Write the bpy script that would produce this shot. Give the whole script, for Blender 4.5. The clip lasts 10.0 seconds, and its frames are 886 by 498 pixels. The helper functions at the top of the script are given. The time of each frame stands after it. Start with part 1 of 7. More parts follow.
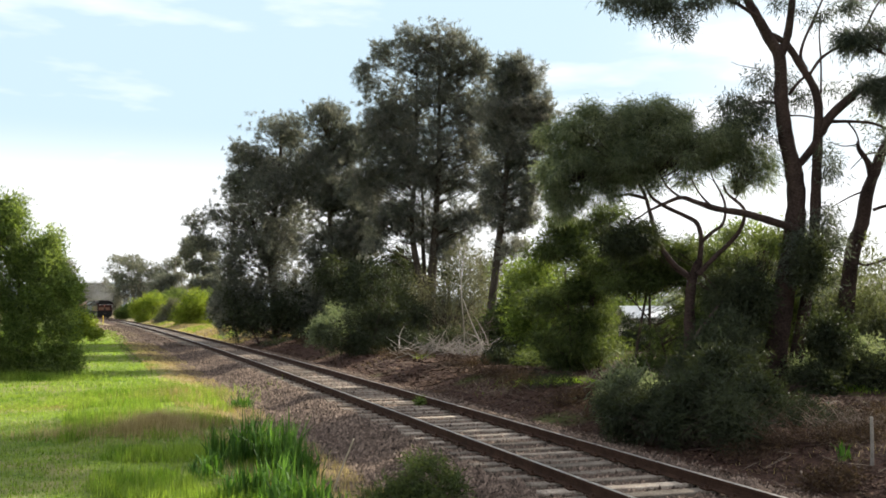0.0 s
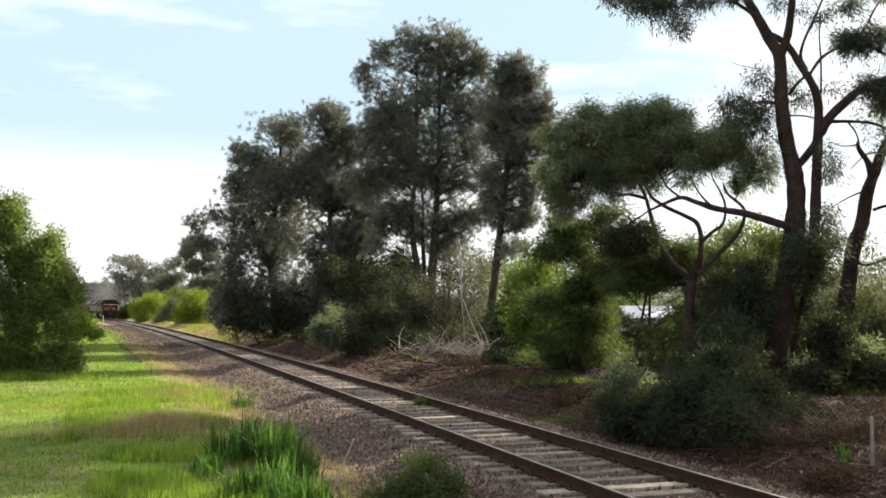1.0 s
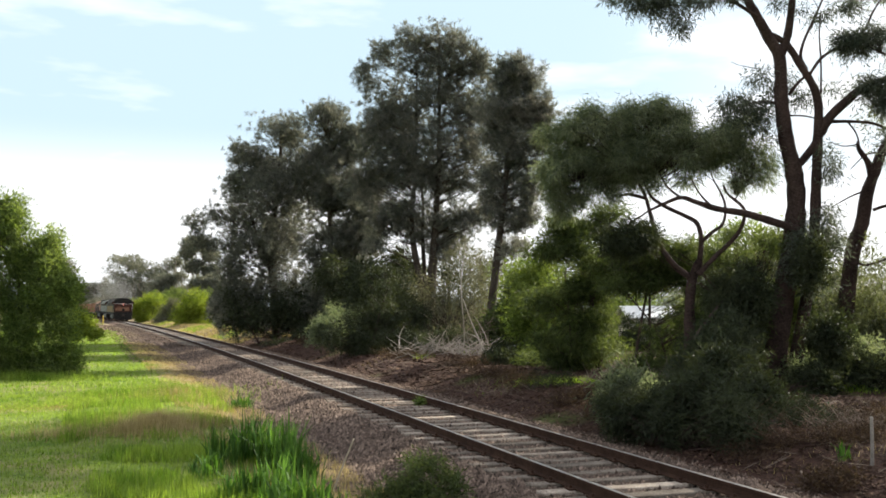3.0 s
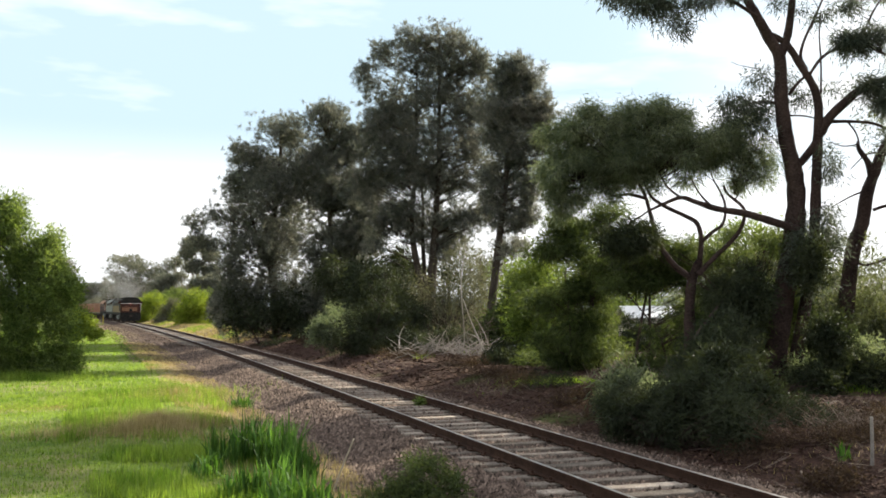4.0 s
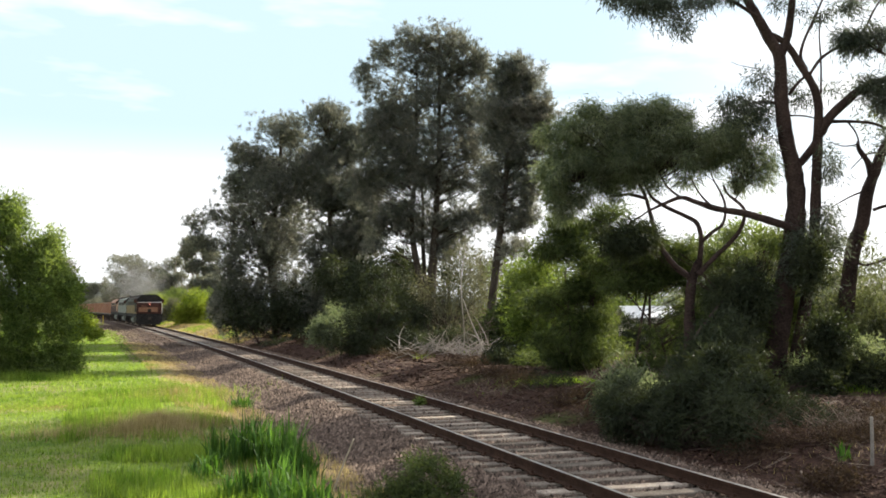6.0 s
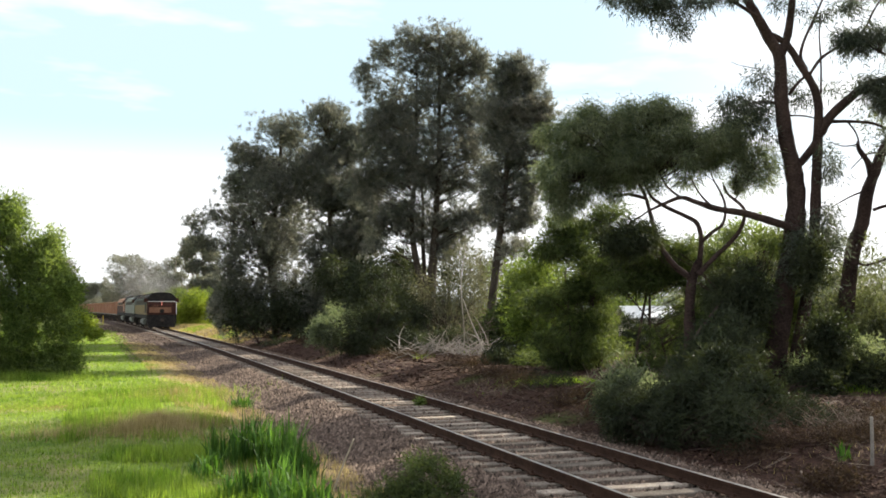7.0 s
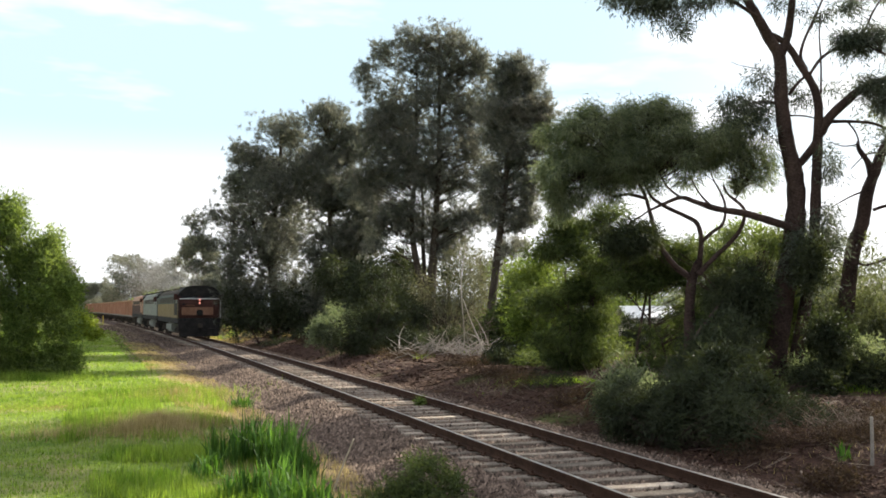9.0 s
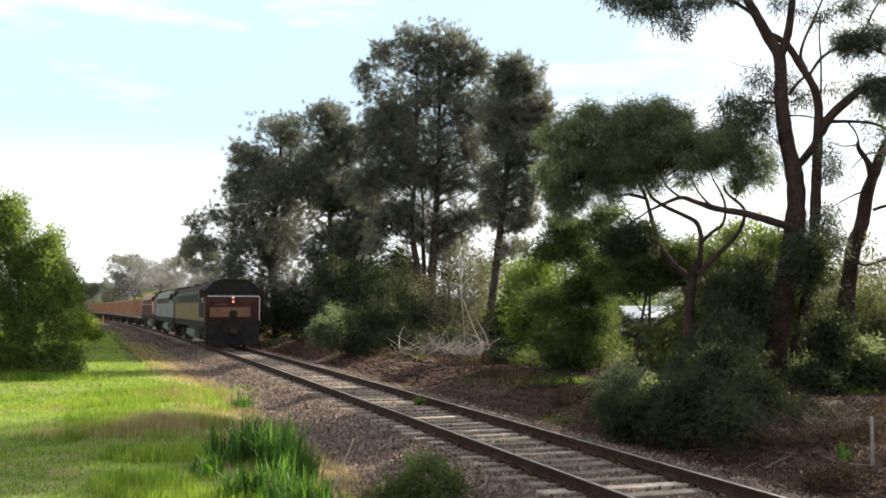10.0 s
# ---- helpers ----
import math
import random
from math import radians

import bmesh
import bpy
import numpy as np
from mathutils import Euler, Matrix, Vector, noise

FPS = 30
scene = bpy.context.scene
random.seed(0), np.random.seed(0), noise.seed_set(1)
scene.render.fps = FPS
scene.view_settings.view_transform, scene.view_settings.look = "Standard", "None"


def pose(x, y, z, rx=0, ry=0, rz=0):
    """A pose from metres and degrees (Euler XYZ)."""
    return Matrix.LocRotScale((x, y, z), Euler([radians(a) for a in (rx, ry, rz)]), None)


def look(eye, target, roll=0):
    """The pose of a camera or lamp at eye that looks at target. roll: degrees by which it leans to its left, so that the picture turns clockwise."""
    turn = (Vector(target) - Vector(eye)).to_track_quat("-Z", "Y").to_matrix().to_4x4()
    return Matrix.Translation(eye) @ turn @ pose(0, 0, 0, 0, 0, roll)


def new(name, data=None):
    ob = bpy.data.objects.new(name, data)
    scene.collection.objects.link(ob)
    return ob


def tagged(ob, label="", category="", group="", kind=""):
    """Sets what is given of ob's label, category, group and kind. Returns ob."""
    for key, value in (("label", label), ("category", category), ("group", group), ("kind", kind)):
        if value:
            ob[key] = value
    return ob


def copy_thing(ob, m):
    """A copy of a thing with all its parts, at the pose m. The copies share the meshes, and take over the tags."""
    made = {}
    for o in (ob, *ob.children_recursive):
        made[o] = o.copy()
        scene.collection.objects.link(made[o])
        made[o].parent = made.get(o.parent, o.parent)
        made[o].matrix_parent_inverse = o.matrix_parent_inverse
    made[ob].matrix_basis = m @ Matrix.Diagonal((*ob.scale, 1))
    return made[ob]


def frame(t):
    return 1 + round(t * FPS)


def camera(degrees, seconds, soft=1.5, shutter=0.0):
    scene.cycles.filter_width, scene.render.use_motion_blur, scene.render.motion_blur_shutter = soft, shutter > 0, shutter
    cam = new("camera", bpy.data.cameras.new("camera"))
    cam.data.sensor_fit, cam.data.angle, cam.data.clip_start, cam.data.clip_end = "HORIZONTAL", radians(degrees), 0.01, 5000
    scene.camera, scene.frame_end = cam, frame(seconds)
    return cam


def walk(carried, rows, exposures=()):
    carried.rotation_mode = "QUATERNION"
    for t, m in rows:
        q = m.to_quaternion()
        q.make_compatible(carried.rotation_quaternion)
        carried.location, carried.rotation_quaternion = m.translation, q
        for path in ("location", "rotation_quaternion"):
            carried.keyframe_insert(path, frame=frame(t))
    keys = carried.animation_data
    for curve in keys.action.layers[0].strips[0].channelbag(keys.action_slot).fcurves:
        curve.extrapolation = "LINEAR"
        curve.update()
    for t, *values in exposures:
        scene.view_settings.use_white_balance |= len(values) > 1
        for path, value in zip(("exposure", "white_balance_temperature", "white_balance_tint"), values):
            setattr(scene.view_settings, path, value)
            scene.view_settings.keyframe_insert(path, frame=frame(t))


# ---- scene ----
# Camera: stands still beside a single railway line, looking along it with a slight upward tilt.
cam = camera(49.73, 10.0, soft=1.75)
VIEW = pose(0, 0, 2.2445, 93.405, 0, 0)
walk(cam, [(0.0, VIEW), (10.0, VIEW)], exposures=[(0.0, 1.06), (2.5, 1.08), (5.0, 1.14), (7.5, 1.20), (10.0, 1.20)])

# World: pale blue afternoon sky with thin high cloud, whiter towards the horizon.
SUN_AZ, SUN_EL = radians(47), radians(27)
world = bpy.data.worlds.new("sky")
scene.world = world
world.use_nodes = True
wt = world.node_tree
wt.nodes.clear()


def wnode(kind, **inputs):
    n = wt.nodes.new(kind)
    for k, v in inputs.items():
        n.inputs[k.replace("_", " ")].default_value = v
    return n


out = wnode("ShaderNodeOutputWorld")
bg = wnode("ShaderNodeBackground", Strength=0.13)
sky = wt.nodes.new("ShaderNodeTexSky")
sky.sky_type = "NISHITA"
sky.sun_disc = False
sky.sun_elevation, sky.sun_rotation = SUN_EL, SUN_AZ
sky.dust_density = 1.5
tc = wt.nodes.new("ShaderNodeTexCoord")
mp = wt.nodes.new("ShaderNodeMapping")
mp.inputs["Scale"].default_value = (1.6, 1.0, 7.0)
mp.inputs["Rotation"].default_value = (0, radians(6), 0)
nz = wnode("ShaderNodeTexNoise", Scale=2.6, Detail=5.0, Roughness=0.5)
cr = wt.nodes.new("ShaderNodeMapRange")
cr.inputs["From Min"].default_value, cr.inputs["From Max"].default_value = 0.47, 0.68
sep = wt.nodes.new("ShaderNodeSeparateXYZ")
def wmath(op, a, b):
    n = wt.nodes.new("ShaderNodeMath")
    n.operation, n.use_clamp = op, op != "ADD"
    for i, v in enumerate((a, b)):
        if isinstance(v, (int, float)):
            n.inputs[i].default_value = v
        else:
            wt.links.new(v, n.inputs[i])
    return n.outputs[0]


def wrange(src, lo, hi, a=0.0, b=1.0):
    n = wt.nodes.new("ShaderNodeMapRange")
    n.interpolation_type = "SMOOTHSTEP"
    for k, v in zip(("From Min", "From Max", "To Min", "To Max"), (lo, hi, a, b)):
        n.inputs[k].default_value = v
    wt.links.new(src, n.inputs["Value"])
    return n.outputs[0]


def wmix(fac, c1, c2):
    n = wt.nodes.new("ShaderNodeMixRGB")
    for k, v in (("Fac", fac), ("Color1", c1), ("Color2", c2)):
        if isinstance(v, tuple):
            n.inputs[k].default_value = (*v, 1)
        elif isinstance(v, float):
            n.inputs[k].default_value = v
        else:
            wt.links.new(v, n.inputs[k])
    return n.outputs[0]


wt.links.new(tc.outputs["Generated"], mp.inputs["Vector"])
wt.links.new(mp.outputs[0], nz.inputs["Vector"])
wt.links.new(nz.outputs[0], cr.inputs["Value"])
wt.links.new(tc.outputs["Generated"], sep.inputs[0])
# thin veil of high cloud over the sunward half of the sky, white haze low down and towards the sun
sunward = wrange(sep.outputs["Y"], 0.1, 0.75)
high = wrange(sep.outputs["Z"], 0.75, 0.35)
veil = wmath("MULTIPLY", wmath("MULTIPLY", sunward, high), 0.9)
haze = wmath("MAXIMUM", wrange(sep.outputs["Z"], 0.185, 0.095), wrange(sep.outputs["X"], 0.12, 0.62))
white = wmath("MULTIPLY", wmath("MAXIMUM", haze, cr.outputs[0]), wmath("MULTIPLY", sunward, high))
col = wmix(0.6, sky.outputs[0], (4.00, 3.85, 3.70))
col = wmix(veil, col, (2.50, 3.30, 3.88))
col = wmix(white, col, (4.75, 4.85, 4.95))
wt.links.new(col, bg.inputs["Color"])
wt.links.new(bg.outputs[0], out.inputs["Surface"])
sun = new("sun", bpy.data.lights.new("sun", "SUN"))
sun.data.energy, sun.data.angle, sun.data.color = 5.45, radians(0.6), (1.0, 0.93, 0.80)
sun_dir = Vector((math.sin(SUN_AZ) * math.cos(SUN_EL), math.cos(SUN_AZ) * math.cos(SUN_EL), math.sin(SUN_EL)))
sun.matrix_world = look(sun_dir * 80, (0, 0, 0))


# ---- materials ----
def mat(name, c1, c2, scale=8.0, rough=0.8, metal=0.0, bump=0.0, fine=0.0, spec=0.5, random_shift=0.0, island=False):
    """A surface of two colours mixed by noise at two scales, with relief."""
    m = bpy.data.materials.new(name)
    m.use_nodes = True
    t = m.node_tree
    b = t.nodes["Principled BSDF"]
    co = t.nodes.new("ShaderNodeTexCoord")
    n1 = t.nodes.new("ShaderNodeTexNoise")
    n1.inputs["Scale"].default_value, n1.inputs["Detail"].default_value = scale, 6.0
    n2 = t.nodes.new("ShaderNodeTexNoise")
    n2.inputs["Scale"].default_value, n2.inputs["Detail"].default_value = fine or scale * 9, 3.0
    ad = t.nodes.new("ShaderNodeMath")
    ad.operation = "ADD"
    rp = t.nodes.new("ShaderNodeMapRange")
    rp.inputs["From Min"].default_value, rp.inputs["From Max"].default_value = 0.75, 1.25
    mx = t.nodes.new("ShaderNodeMixRGB")
    mx.inputs["Color1"].default_value, mx.inputs["Color2"].default_value = (*c1, 1), (*c2, 1)
    t.links.new(co.outputs["Object"], n1.inputs["Vector"])
    t.links.new(co.outputs["Object"], n2.inputs["Vector"])
    t.links.new(n1.outputs[0], ad.inputs[0])
    t.links.new(n2.outputs[0], ad.inputs[1])
    t.links.new(ad.outputs[0], rp.inputs["Value"])
    t.links.new(rp.outputs[0], mx.inputs["Fac"])
    col = mx.outputs[0]
    if random_shift:
        if island:
            info = t.nodes.new("ShaderNodeNewGeometry").outputs["Random Per Island"]
        else:
            info = t.nodes.new("ShaderNodeObjectInfo").outputs["Random"]
        r = t.nodes.new("ShaderNodeMapRange")
        r.inputs["To Min"].default_value, r.inputs["To Max"].default_value = 1 - random_shift, 1 + random_shift
        hsv = t.nodes.new("ShaderNodeHueSaturation")
        t.links.new(info, r.inputs["Value"])
        t.links.new(r.outputs[0], hsv.inputs["Value"])
        t.links.new(col, hsv.inputs["Color"])
        col = hsv.outputs[0]
    t.links.new(col, b.inputs["Base Color"])
    b.inputs["Roughness"].default_value, b.inputs["Metallic"].default_value = rough, metal
    b.inputs["Specular IOR Level"].default_value = spec
    if bump:
        bp = t.nodes.new("ShaderNodeBump")
        bp.inputs["Strength"].default_value, bp.inputs["Distance"].default_value = 0.8, bump
        t.links.new(ad.outputs[0], bp.inputs["Height"])
        t.links.new(bp.outputs[0], b.inputs["Normal"])
    return m


def leaf_mat(name, c1, c2, through_light=0.35, rough=0.45, scale=0.5, spec=0.12, tint=(1.5, 1.5, 0.6)):
    """Leaves: colour varies from leaf to leaf and from clump to clump; light comes through them."""
    m = mat(name, c1, c2, scale, max(rough, 0.65), fine=scale * 5, spec=spec, random_shift=0.45, island=True)
    t = m.node_tree
    b = t.nodes["Principled BSDF"]
    col = b.inputs["Base Color"].links[0].from_socket
    tr = t.nodes.new("ShaderNodeBsdfTranslucent")
    warm = t.nodes.new("ShaderNodeMixRGB")
    warm.blend_type = "MULTIPLY"
    warm.inputs["Fac"].default_value = 1.0
    warm.inputs["Color2"].default_value = (*tint, 1)
    ms = t.nodes.new("ShaderNodeMixShader")
    ms.inputs[0].default_value = through_light
    t.links.new(col, warm.inputs["Color1"])
    t.links.new(warm.outputs[0], tr.inputs["Color"])
    t.links.new(b.outputs[0], ms.inputs[1])
    t.links.new(tr.outputs[0], ms.inputs[2])
    t.links.new(ms.outputs[0], t.nodes["Material Output"].inputs["Surface"])
    return m


PINE = leaf_mat("pine_needles", (0.086, 0.101, 0.088), (0.196, 0.196, 0.176), 0.48, 0.5, 0.45, tint=(1.25, 1.2, 0.95))
# scrub leaf with the shade under the crowns put into its colour
SHADED = leaf_mat("shaded_scrub_leaf", (0.026, 0.035, 0.021), (0.060, 0.070, 0.041), 0.28, 0.5, 0.5)
WATTLE = leaf_mat("wattle_leaf", (0.098, 0.124, 0.082), (0.225, 0.245, 0.168), 0.52, 0.45, 0.7, tint=(1.35, 1.4, 0.80))
EUC = leaf_mat("eucalypt_leaf", (0.060, 0.076, 0.060), (0.130, 0.142, 0.110), 0.38, 0.4, 0.6, tint=(1.2, 1.2, 0.95))
BUSH = leaf_mat("green_bush_leaf", (0.082, 0.124, 0.044), (0.176, 0.224, 0.086), 0.55, 0.45, 0.5)
LIME = leaf_mat("yellow_green_leaf", (0.120, 0.170, 0.024), (0.240, 0.285, 0.055), 0.45, 0.5, 0.4)
GREY = leaf_mat("grey_scrub_leaf", (0.090, 0.095, 0.070), (0.170, 0.165, 0.130), 0.25, 0.6, 0.5)
# far gum leaves: distance haze is mixed into this pale colour
HAZED = leaf_mat("hazed_eucalypt_leaf", (0.128, 0.140, 0.110), (0.238, 0.244, 0.198), 0.38, 0.6, 0.15, tint=(1.2, 1.15, 0.9))
BRACKEN = leaf_mat("dry_bracken", (0.042, 0.027, 0.020), (0.110, 0.072, 0.050), 0.25, 0.7, 1.2)
BLADE = leaf_mat("grass_blade", (0.105, 0.185, 0.028), (0.245, 0.320, 0.075), 0.5, 0.5, 0.6)
IRIS = leaf_mat("strap_leaf", (0.042, 0.102, 0.024), (0.098, 0.185, 0.044), 0.4, 0.35, 1.5)
STRAW = leaf_mat("dry_grass", (0.260, 0.200, 0.110), (0.420, 0.340, 0.210), 0.3, 0.7, 0.8)
BARK_P = mat("pine_bark", (0.035, 0.028, 0.022), (0.090, 0.070, 0.055), 2.5, 0.9, bump=0.03, spec=0.15)
BARK_E = mat("eucalypt_bark", (0.026, 0.017, 0.015), (0.085, 0.056, 0.048), 2.0, 0.9, bump=0.02, spec=0.15)
BARK_PALE = mat("pale_bark", (0.220, 0.190, 0.160), (0.380, 0.340, 0.300), 1.5, 0.85, bump=0.02)
TWIG = mat("dead_twig", (0.110, 0.080, 0.058), (0.260, 0.200, 0.150), 4.0, 0.9, random_shift=0.3, island=True)
STEEL_RUST = mat("rusty_rail", (0.034, 0.019, 0.013), (0.075, 0.042, 0.028), 5.0, 0.85, 0.0, bump=0.002, spec=0.08)
STEEL = mat("polished_rail_head", (0.40, 0.37, 0.34), (0.58, 0.55, 0.52), 3.0, 0.40, 1.0)
SLEEPER = mat("weathered_timber", (0.150, 0.122, 0.096), (0.375, 0.320, 0.260), 3.0, 0.95, bump=0.008, fine=40, random_shift=0.5, spec=0.12)
STONE = mat("ballast_stone", (0.080, 0.059, 0.046), (0.225, 0.168, 0.132), 3.0, 0.95, fine=30, random_shift=0.75, island=True, spec=0.12)
DRY_STEM = mat("dry_stem", (0.36, 0.30, 0.22), (0.50, 0.43, 0.33), 6.0, 0.9)
LITTER = mat("leaf_litter", (0.050, 0.030, 0.021), (0.150, 0.096, 0.066), 1.5, 0.95, random_shift=0.6, island=True, spec=0.1)
TIMBER = mat("grey_timber", (0.16, 0.14, 0.12), (0.30, 0.27, 0.23), 6.0, 0.9, bump=0.004)

# ---- the line: straight, then a long curve to the left ----
TH, OFF, S0, RAD = 0.3387, 6.7195, 11.36, 2938.7


def grade(s):
    return -0.0016 * max(0.0, s - 40)


def line(s, u=0.0, z=0.0):
    """A point s metres along the line and u metres to its right, z above the rail head."""
    e = max(0.0, s - S0)
    a = e / RAD
    along, lat = min(s, S0) + RAD * math.sin(a), OFF - RAD * (1 - math.cos(a))
    d, n = (-math.sin(TH), math.cos(TH)), (math.cos(TH), math.sin(TH))
    m = (math.cos(TH + a), math.sin(TH + a))
    return Vector((along * d[0] + lat * n[0] + u * m[0], along * d[1] + lat * n[1] + u * m[1], z + grade(s)))


def heading(s):
    return TH + max(0.0, s - S0) / RAD


PROFILE_U = (-4000, -60, -30, -14, -7, -4.6, -3.4, -2.5, -1.7, -1.45, -1.2, 1.2, 1.45, 1.7, 2.4, 3.1, 3.9, 4.7, 7, 12, 40, 4000)
PROFILE_Z = (-0.3, -0.3, -0.3, -0.28, -0.24, -0.27, -0.40, -0.42, -0.215, -0.205, -0.205, -0.205, -0.205, -0.20, -0.46, -0.50, -0.30, -0.04, 0.0, -0.06, -0.2, -0.2)


def ground_z(s, u):
    z = float(np.interp(u, PROFILE_U, PROFILE_Z))
    rough = min(1.0, max(0.0, (abs(u) - 3.0) / 4.0))
    p = line(min(s, 500), 0)
    q = Vector((p.x + u * 0.95, p.y + u * 0.3, 0))
    return z + rough * (0.10 * noise.noise(q * 0.22) + 0.04 * noise.noise(q * 0.9)) + (grade(s))


def world_ground(x, y):
    """Ground height at a place, by its s and u on the line."""
    s = -x * math.sin(TH) + y * math.cos(TH)
    u = x * math.cos(TH) + y * math.sin(TH) - OFF
    if s > S0:
        u += (s - S0) ** 2 / (2 * RAD)
    return ground_z(s, u)


def mesh_object(name, verts, faces, material, parent=None, smooth=False):
    me = bpy.data.meshes.new(name)
    me.from_pydata(verts, [], faces)
    me.materials.append(material)
    if smooth:
        me.polygons.foreach_set("use_smooth", [True] * len(me.polygons))
    ob = new(name, me)
    if parent is not None:
        ob.parent = parent
    return ob


def fast_mesh(name, v, corner, material, parent=None):
    """A mesh from an array of points, corner points a face in order."""
    me = bpy.data.meshes.new(name)
    nf = len(v) // corner
    me.vertices.add(len(v))
    me.vertices.foreach_set("co", np.asarray(v, dtype=np.float32).ravel())
    me.loops.add(nf * corner)
    me.loops.foreach_set("vertex_index", np.arange(nf * corner, dtype=np.int32))
    me.polygons.add(nf)
    me.polygons.foreach_set("loop_start", np.arange(0, nf * corner, corner, dtype=np.int32))
    me.update(calc_edges=True)
    me.validate()
    me.materials.append(material)
    ob = new(name, me)
    if parent is not None:
        ob.parent = parent
    return ob


def part(name, bm, material, parent, label=""):
    me = bpy.data.meshes.new(name)
    bm.to_mesh(me)
    bm.free()
    me.materials.append(material)
    ob = new(name, me)
    ob.parent = parent
    return tagged(ob, label)


# ---- ground: one sheet along the line, out to the horizon ----
def ground():
    ss = np.concatenate([[-3600, -1800, -900, -450, -220, -110], np.arange(-60, 0, 6.0), np.arange(0, 60, 0.5), np.arange(60, 140, 1.5), np.arange(140, 330, 6.0), [360, 420, 520, 700, 1000, 1500, 2300, 3600]])
    uu = np.concatenate([[-2400, -1200, -600, -300, -150, -90, -60, -45], np.arange(-36, -16, 1.5), np.arange(-16, -2.0, 0.35), [-1.7, -1.45, -1.2, -0.6, 0, 0.6, 1.2, 1.45, 1.7],
                         np.arange(2.0, 14, 0.4), np.arange(14, 40, 2.0), [45, 60, 90, 150, 300, 600, 1200, 2400]])
    verts, cols = [], []
    for s in ss:
        for u in uu:
            q = line(s if s < 500 else s, u)
            verts.append((q.x, q.y, ground_z(s, u)))
            a = u + 1.2 * min(1.0, max(0.0, (s - 48) / 60)) * min(1.0, max(0.0, (-u - 2.4) / 2.0))
            if -5.2 < u < -2.4 or 2.4 < u < 8.0:
                # dry straw beside the far end of the line
                k = min(1.0, max(0.0, (s - 75) / 25))
                a = a * (1 - k) - 4.05 * k
            cols.append(a)
    w = len(uu)
    faces = [(i * w + j, i * w + j + 1, (i + 1) * w + j + 1, (i + 1) * w + j) for i in range(len(ss) - 1) for j in range(w - 1)]
    m = ground_mat()
    ob = mesh_object("ground", verts, faces, m, smooth=True)
    at = ob.data.attributes.new("across", "FLOAT", "POINT")
    at.data.foreach_set("value", cols)
    return tagged(ob, "green lawn, gravel and brown leaf litter beside the railway line", "ground", kind="structure")


def ground_mat():
    m = bpy.data.materials.new("ground")
    m.use_nodes = True
    t = m.node_tree
    b = t.nodes["Principled BSDF"]
    b.inputs["Roughness"].default_value = 0.95
    b.inputs["Specular IOR Level"].default_value = 0.15
    at = t.nodes.new("ShaderNodeAttribute")
    at.attribute_name = "across"
    co = t.nodes.new("ShaderNodeTexCoord")

    def nse(scale, detail=5.0):
        n = t.nodes.new("ShaderNodeTexNoise")
        n.inputs["Scale"].default_value, n.inputs["Detail"].default_value = scale, detail
        t.links.new(co.outputs["Object"], n.inputs["Vector"])
        return n.outputs[0]

    def rng(src, lo, hi, a=0.0, c=1.0):
        r = t.nodes.new("ShaderNodeMapRange")
        for k, v in zip(("From Min", "From Max", "To Min", "To Max"), (lo, hi, a, c)):
            r.inputs[k].default_value = v
        t.links.new(src, r.inputs["Value"])
        return r.outputs[0]

    def mixc(fac, x, y):
        n = t.nodes.new("ShaderNodeMixRGB")
        for k, v in (("Fac", fac), ("Color1", x), ("Color2", y)):
            if isinstance(v, tuple):
                n.inputs[k].default_value = (*v, 1)
            else:
                t.links.new(v, n.inputs[k])
        return n.outputs[0]

    def add(x, y, op="ADD"):
        n = t.nodes.new("ShaderNodeMath")
        n.operation = op
        for i, v in enumerate((x, y)):
            if isinstance(v, float):
                n.inputs[i].default_value = v
            else:
                t.links.new(v, n.inputs[i])
        return n.outputs[0]

    big, mid, small, tiny = nse(0.25), nse(1.1), nse(6.0), nse(40.0)
    wob = add(at.outputs["Fac"], add(add(mid, -0.5), 2.6, "MULTIPLY"))
    wob = add(wob, add(add(small, -0.5), 0.7, "MULTIPLY"))
    grass = mixc(rng(small, 0.35, 0.65), (0.112, 0.182, 0.028), (0.232, 0.305, 0.072))
    grass = mixc(rng(add(big, add(mid, tiny)), 1.48, 1.78), grass, (0.320, 0.275, 0.130))
    straw = mixc(rng(tiny, 0.35, 0.65), (0.260, 0.195, 0.120), (0.420, 0.330, 0.220))
    gravel = mixc(rng(tiny, 0.35, 0.65), (0.062, 0.040, 0.030), (0.160, 0.112, 0.085))
    litter = mixc(rng(add(small, tiny), 0.75, 1.25), (0.036, 0.019, 0.014), (0.100, 0.056, 0.040))
    litter = mixc(rng(big, 0.60, 0.70), litter, (0.080, 0.100, 0.025))
    left = mixc(rng(wob, -5.0, -3.9), grass, straw)
    left = mixc(rng(wob, -3.9, -3.1), left, gravel)
    col = mixc(rng(wob, 2.3, 2.9), left, litter)
    t.links.new(col, b.inputs["Base Color"])
    bp = t.nodes.new("ShaderNodeBump")
    bp.inputs["Strength"].default_value, bp.inputs["Distance"].default_value = 1.0, 0.05
    t.links.new(add(small, tiny), bp.inputs["Height"])
    t.links.new(bp.outputs[0], b.inputs["Normal"])
    return m


ground()


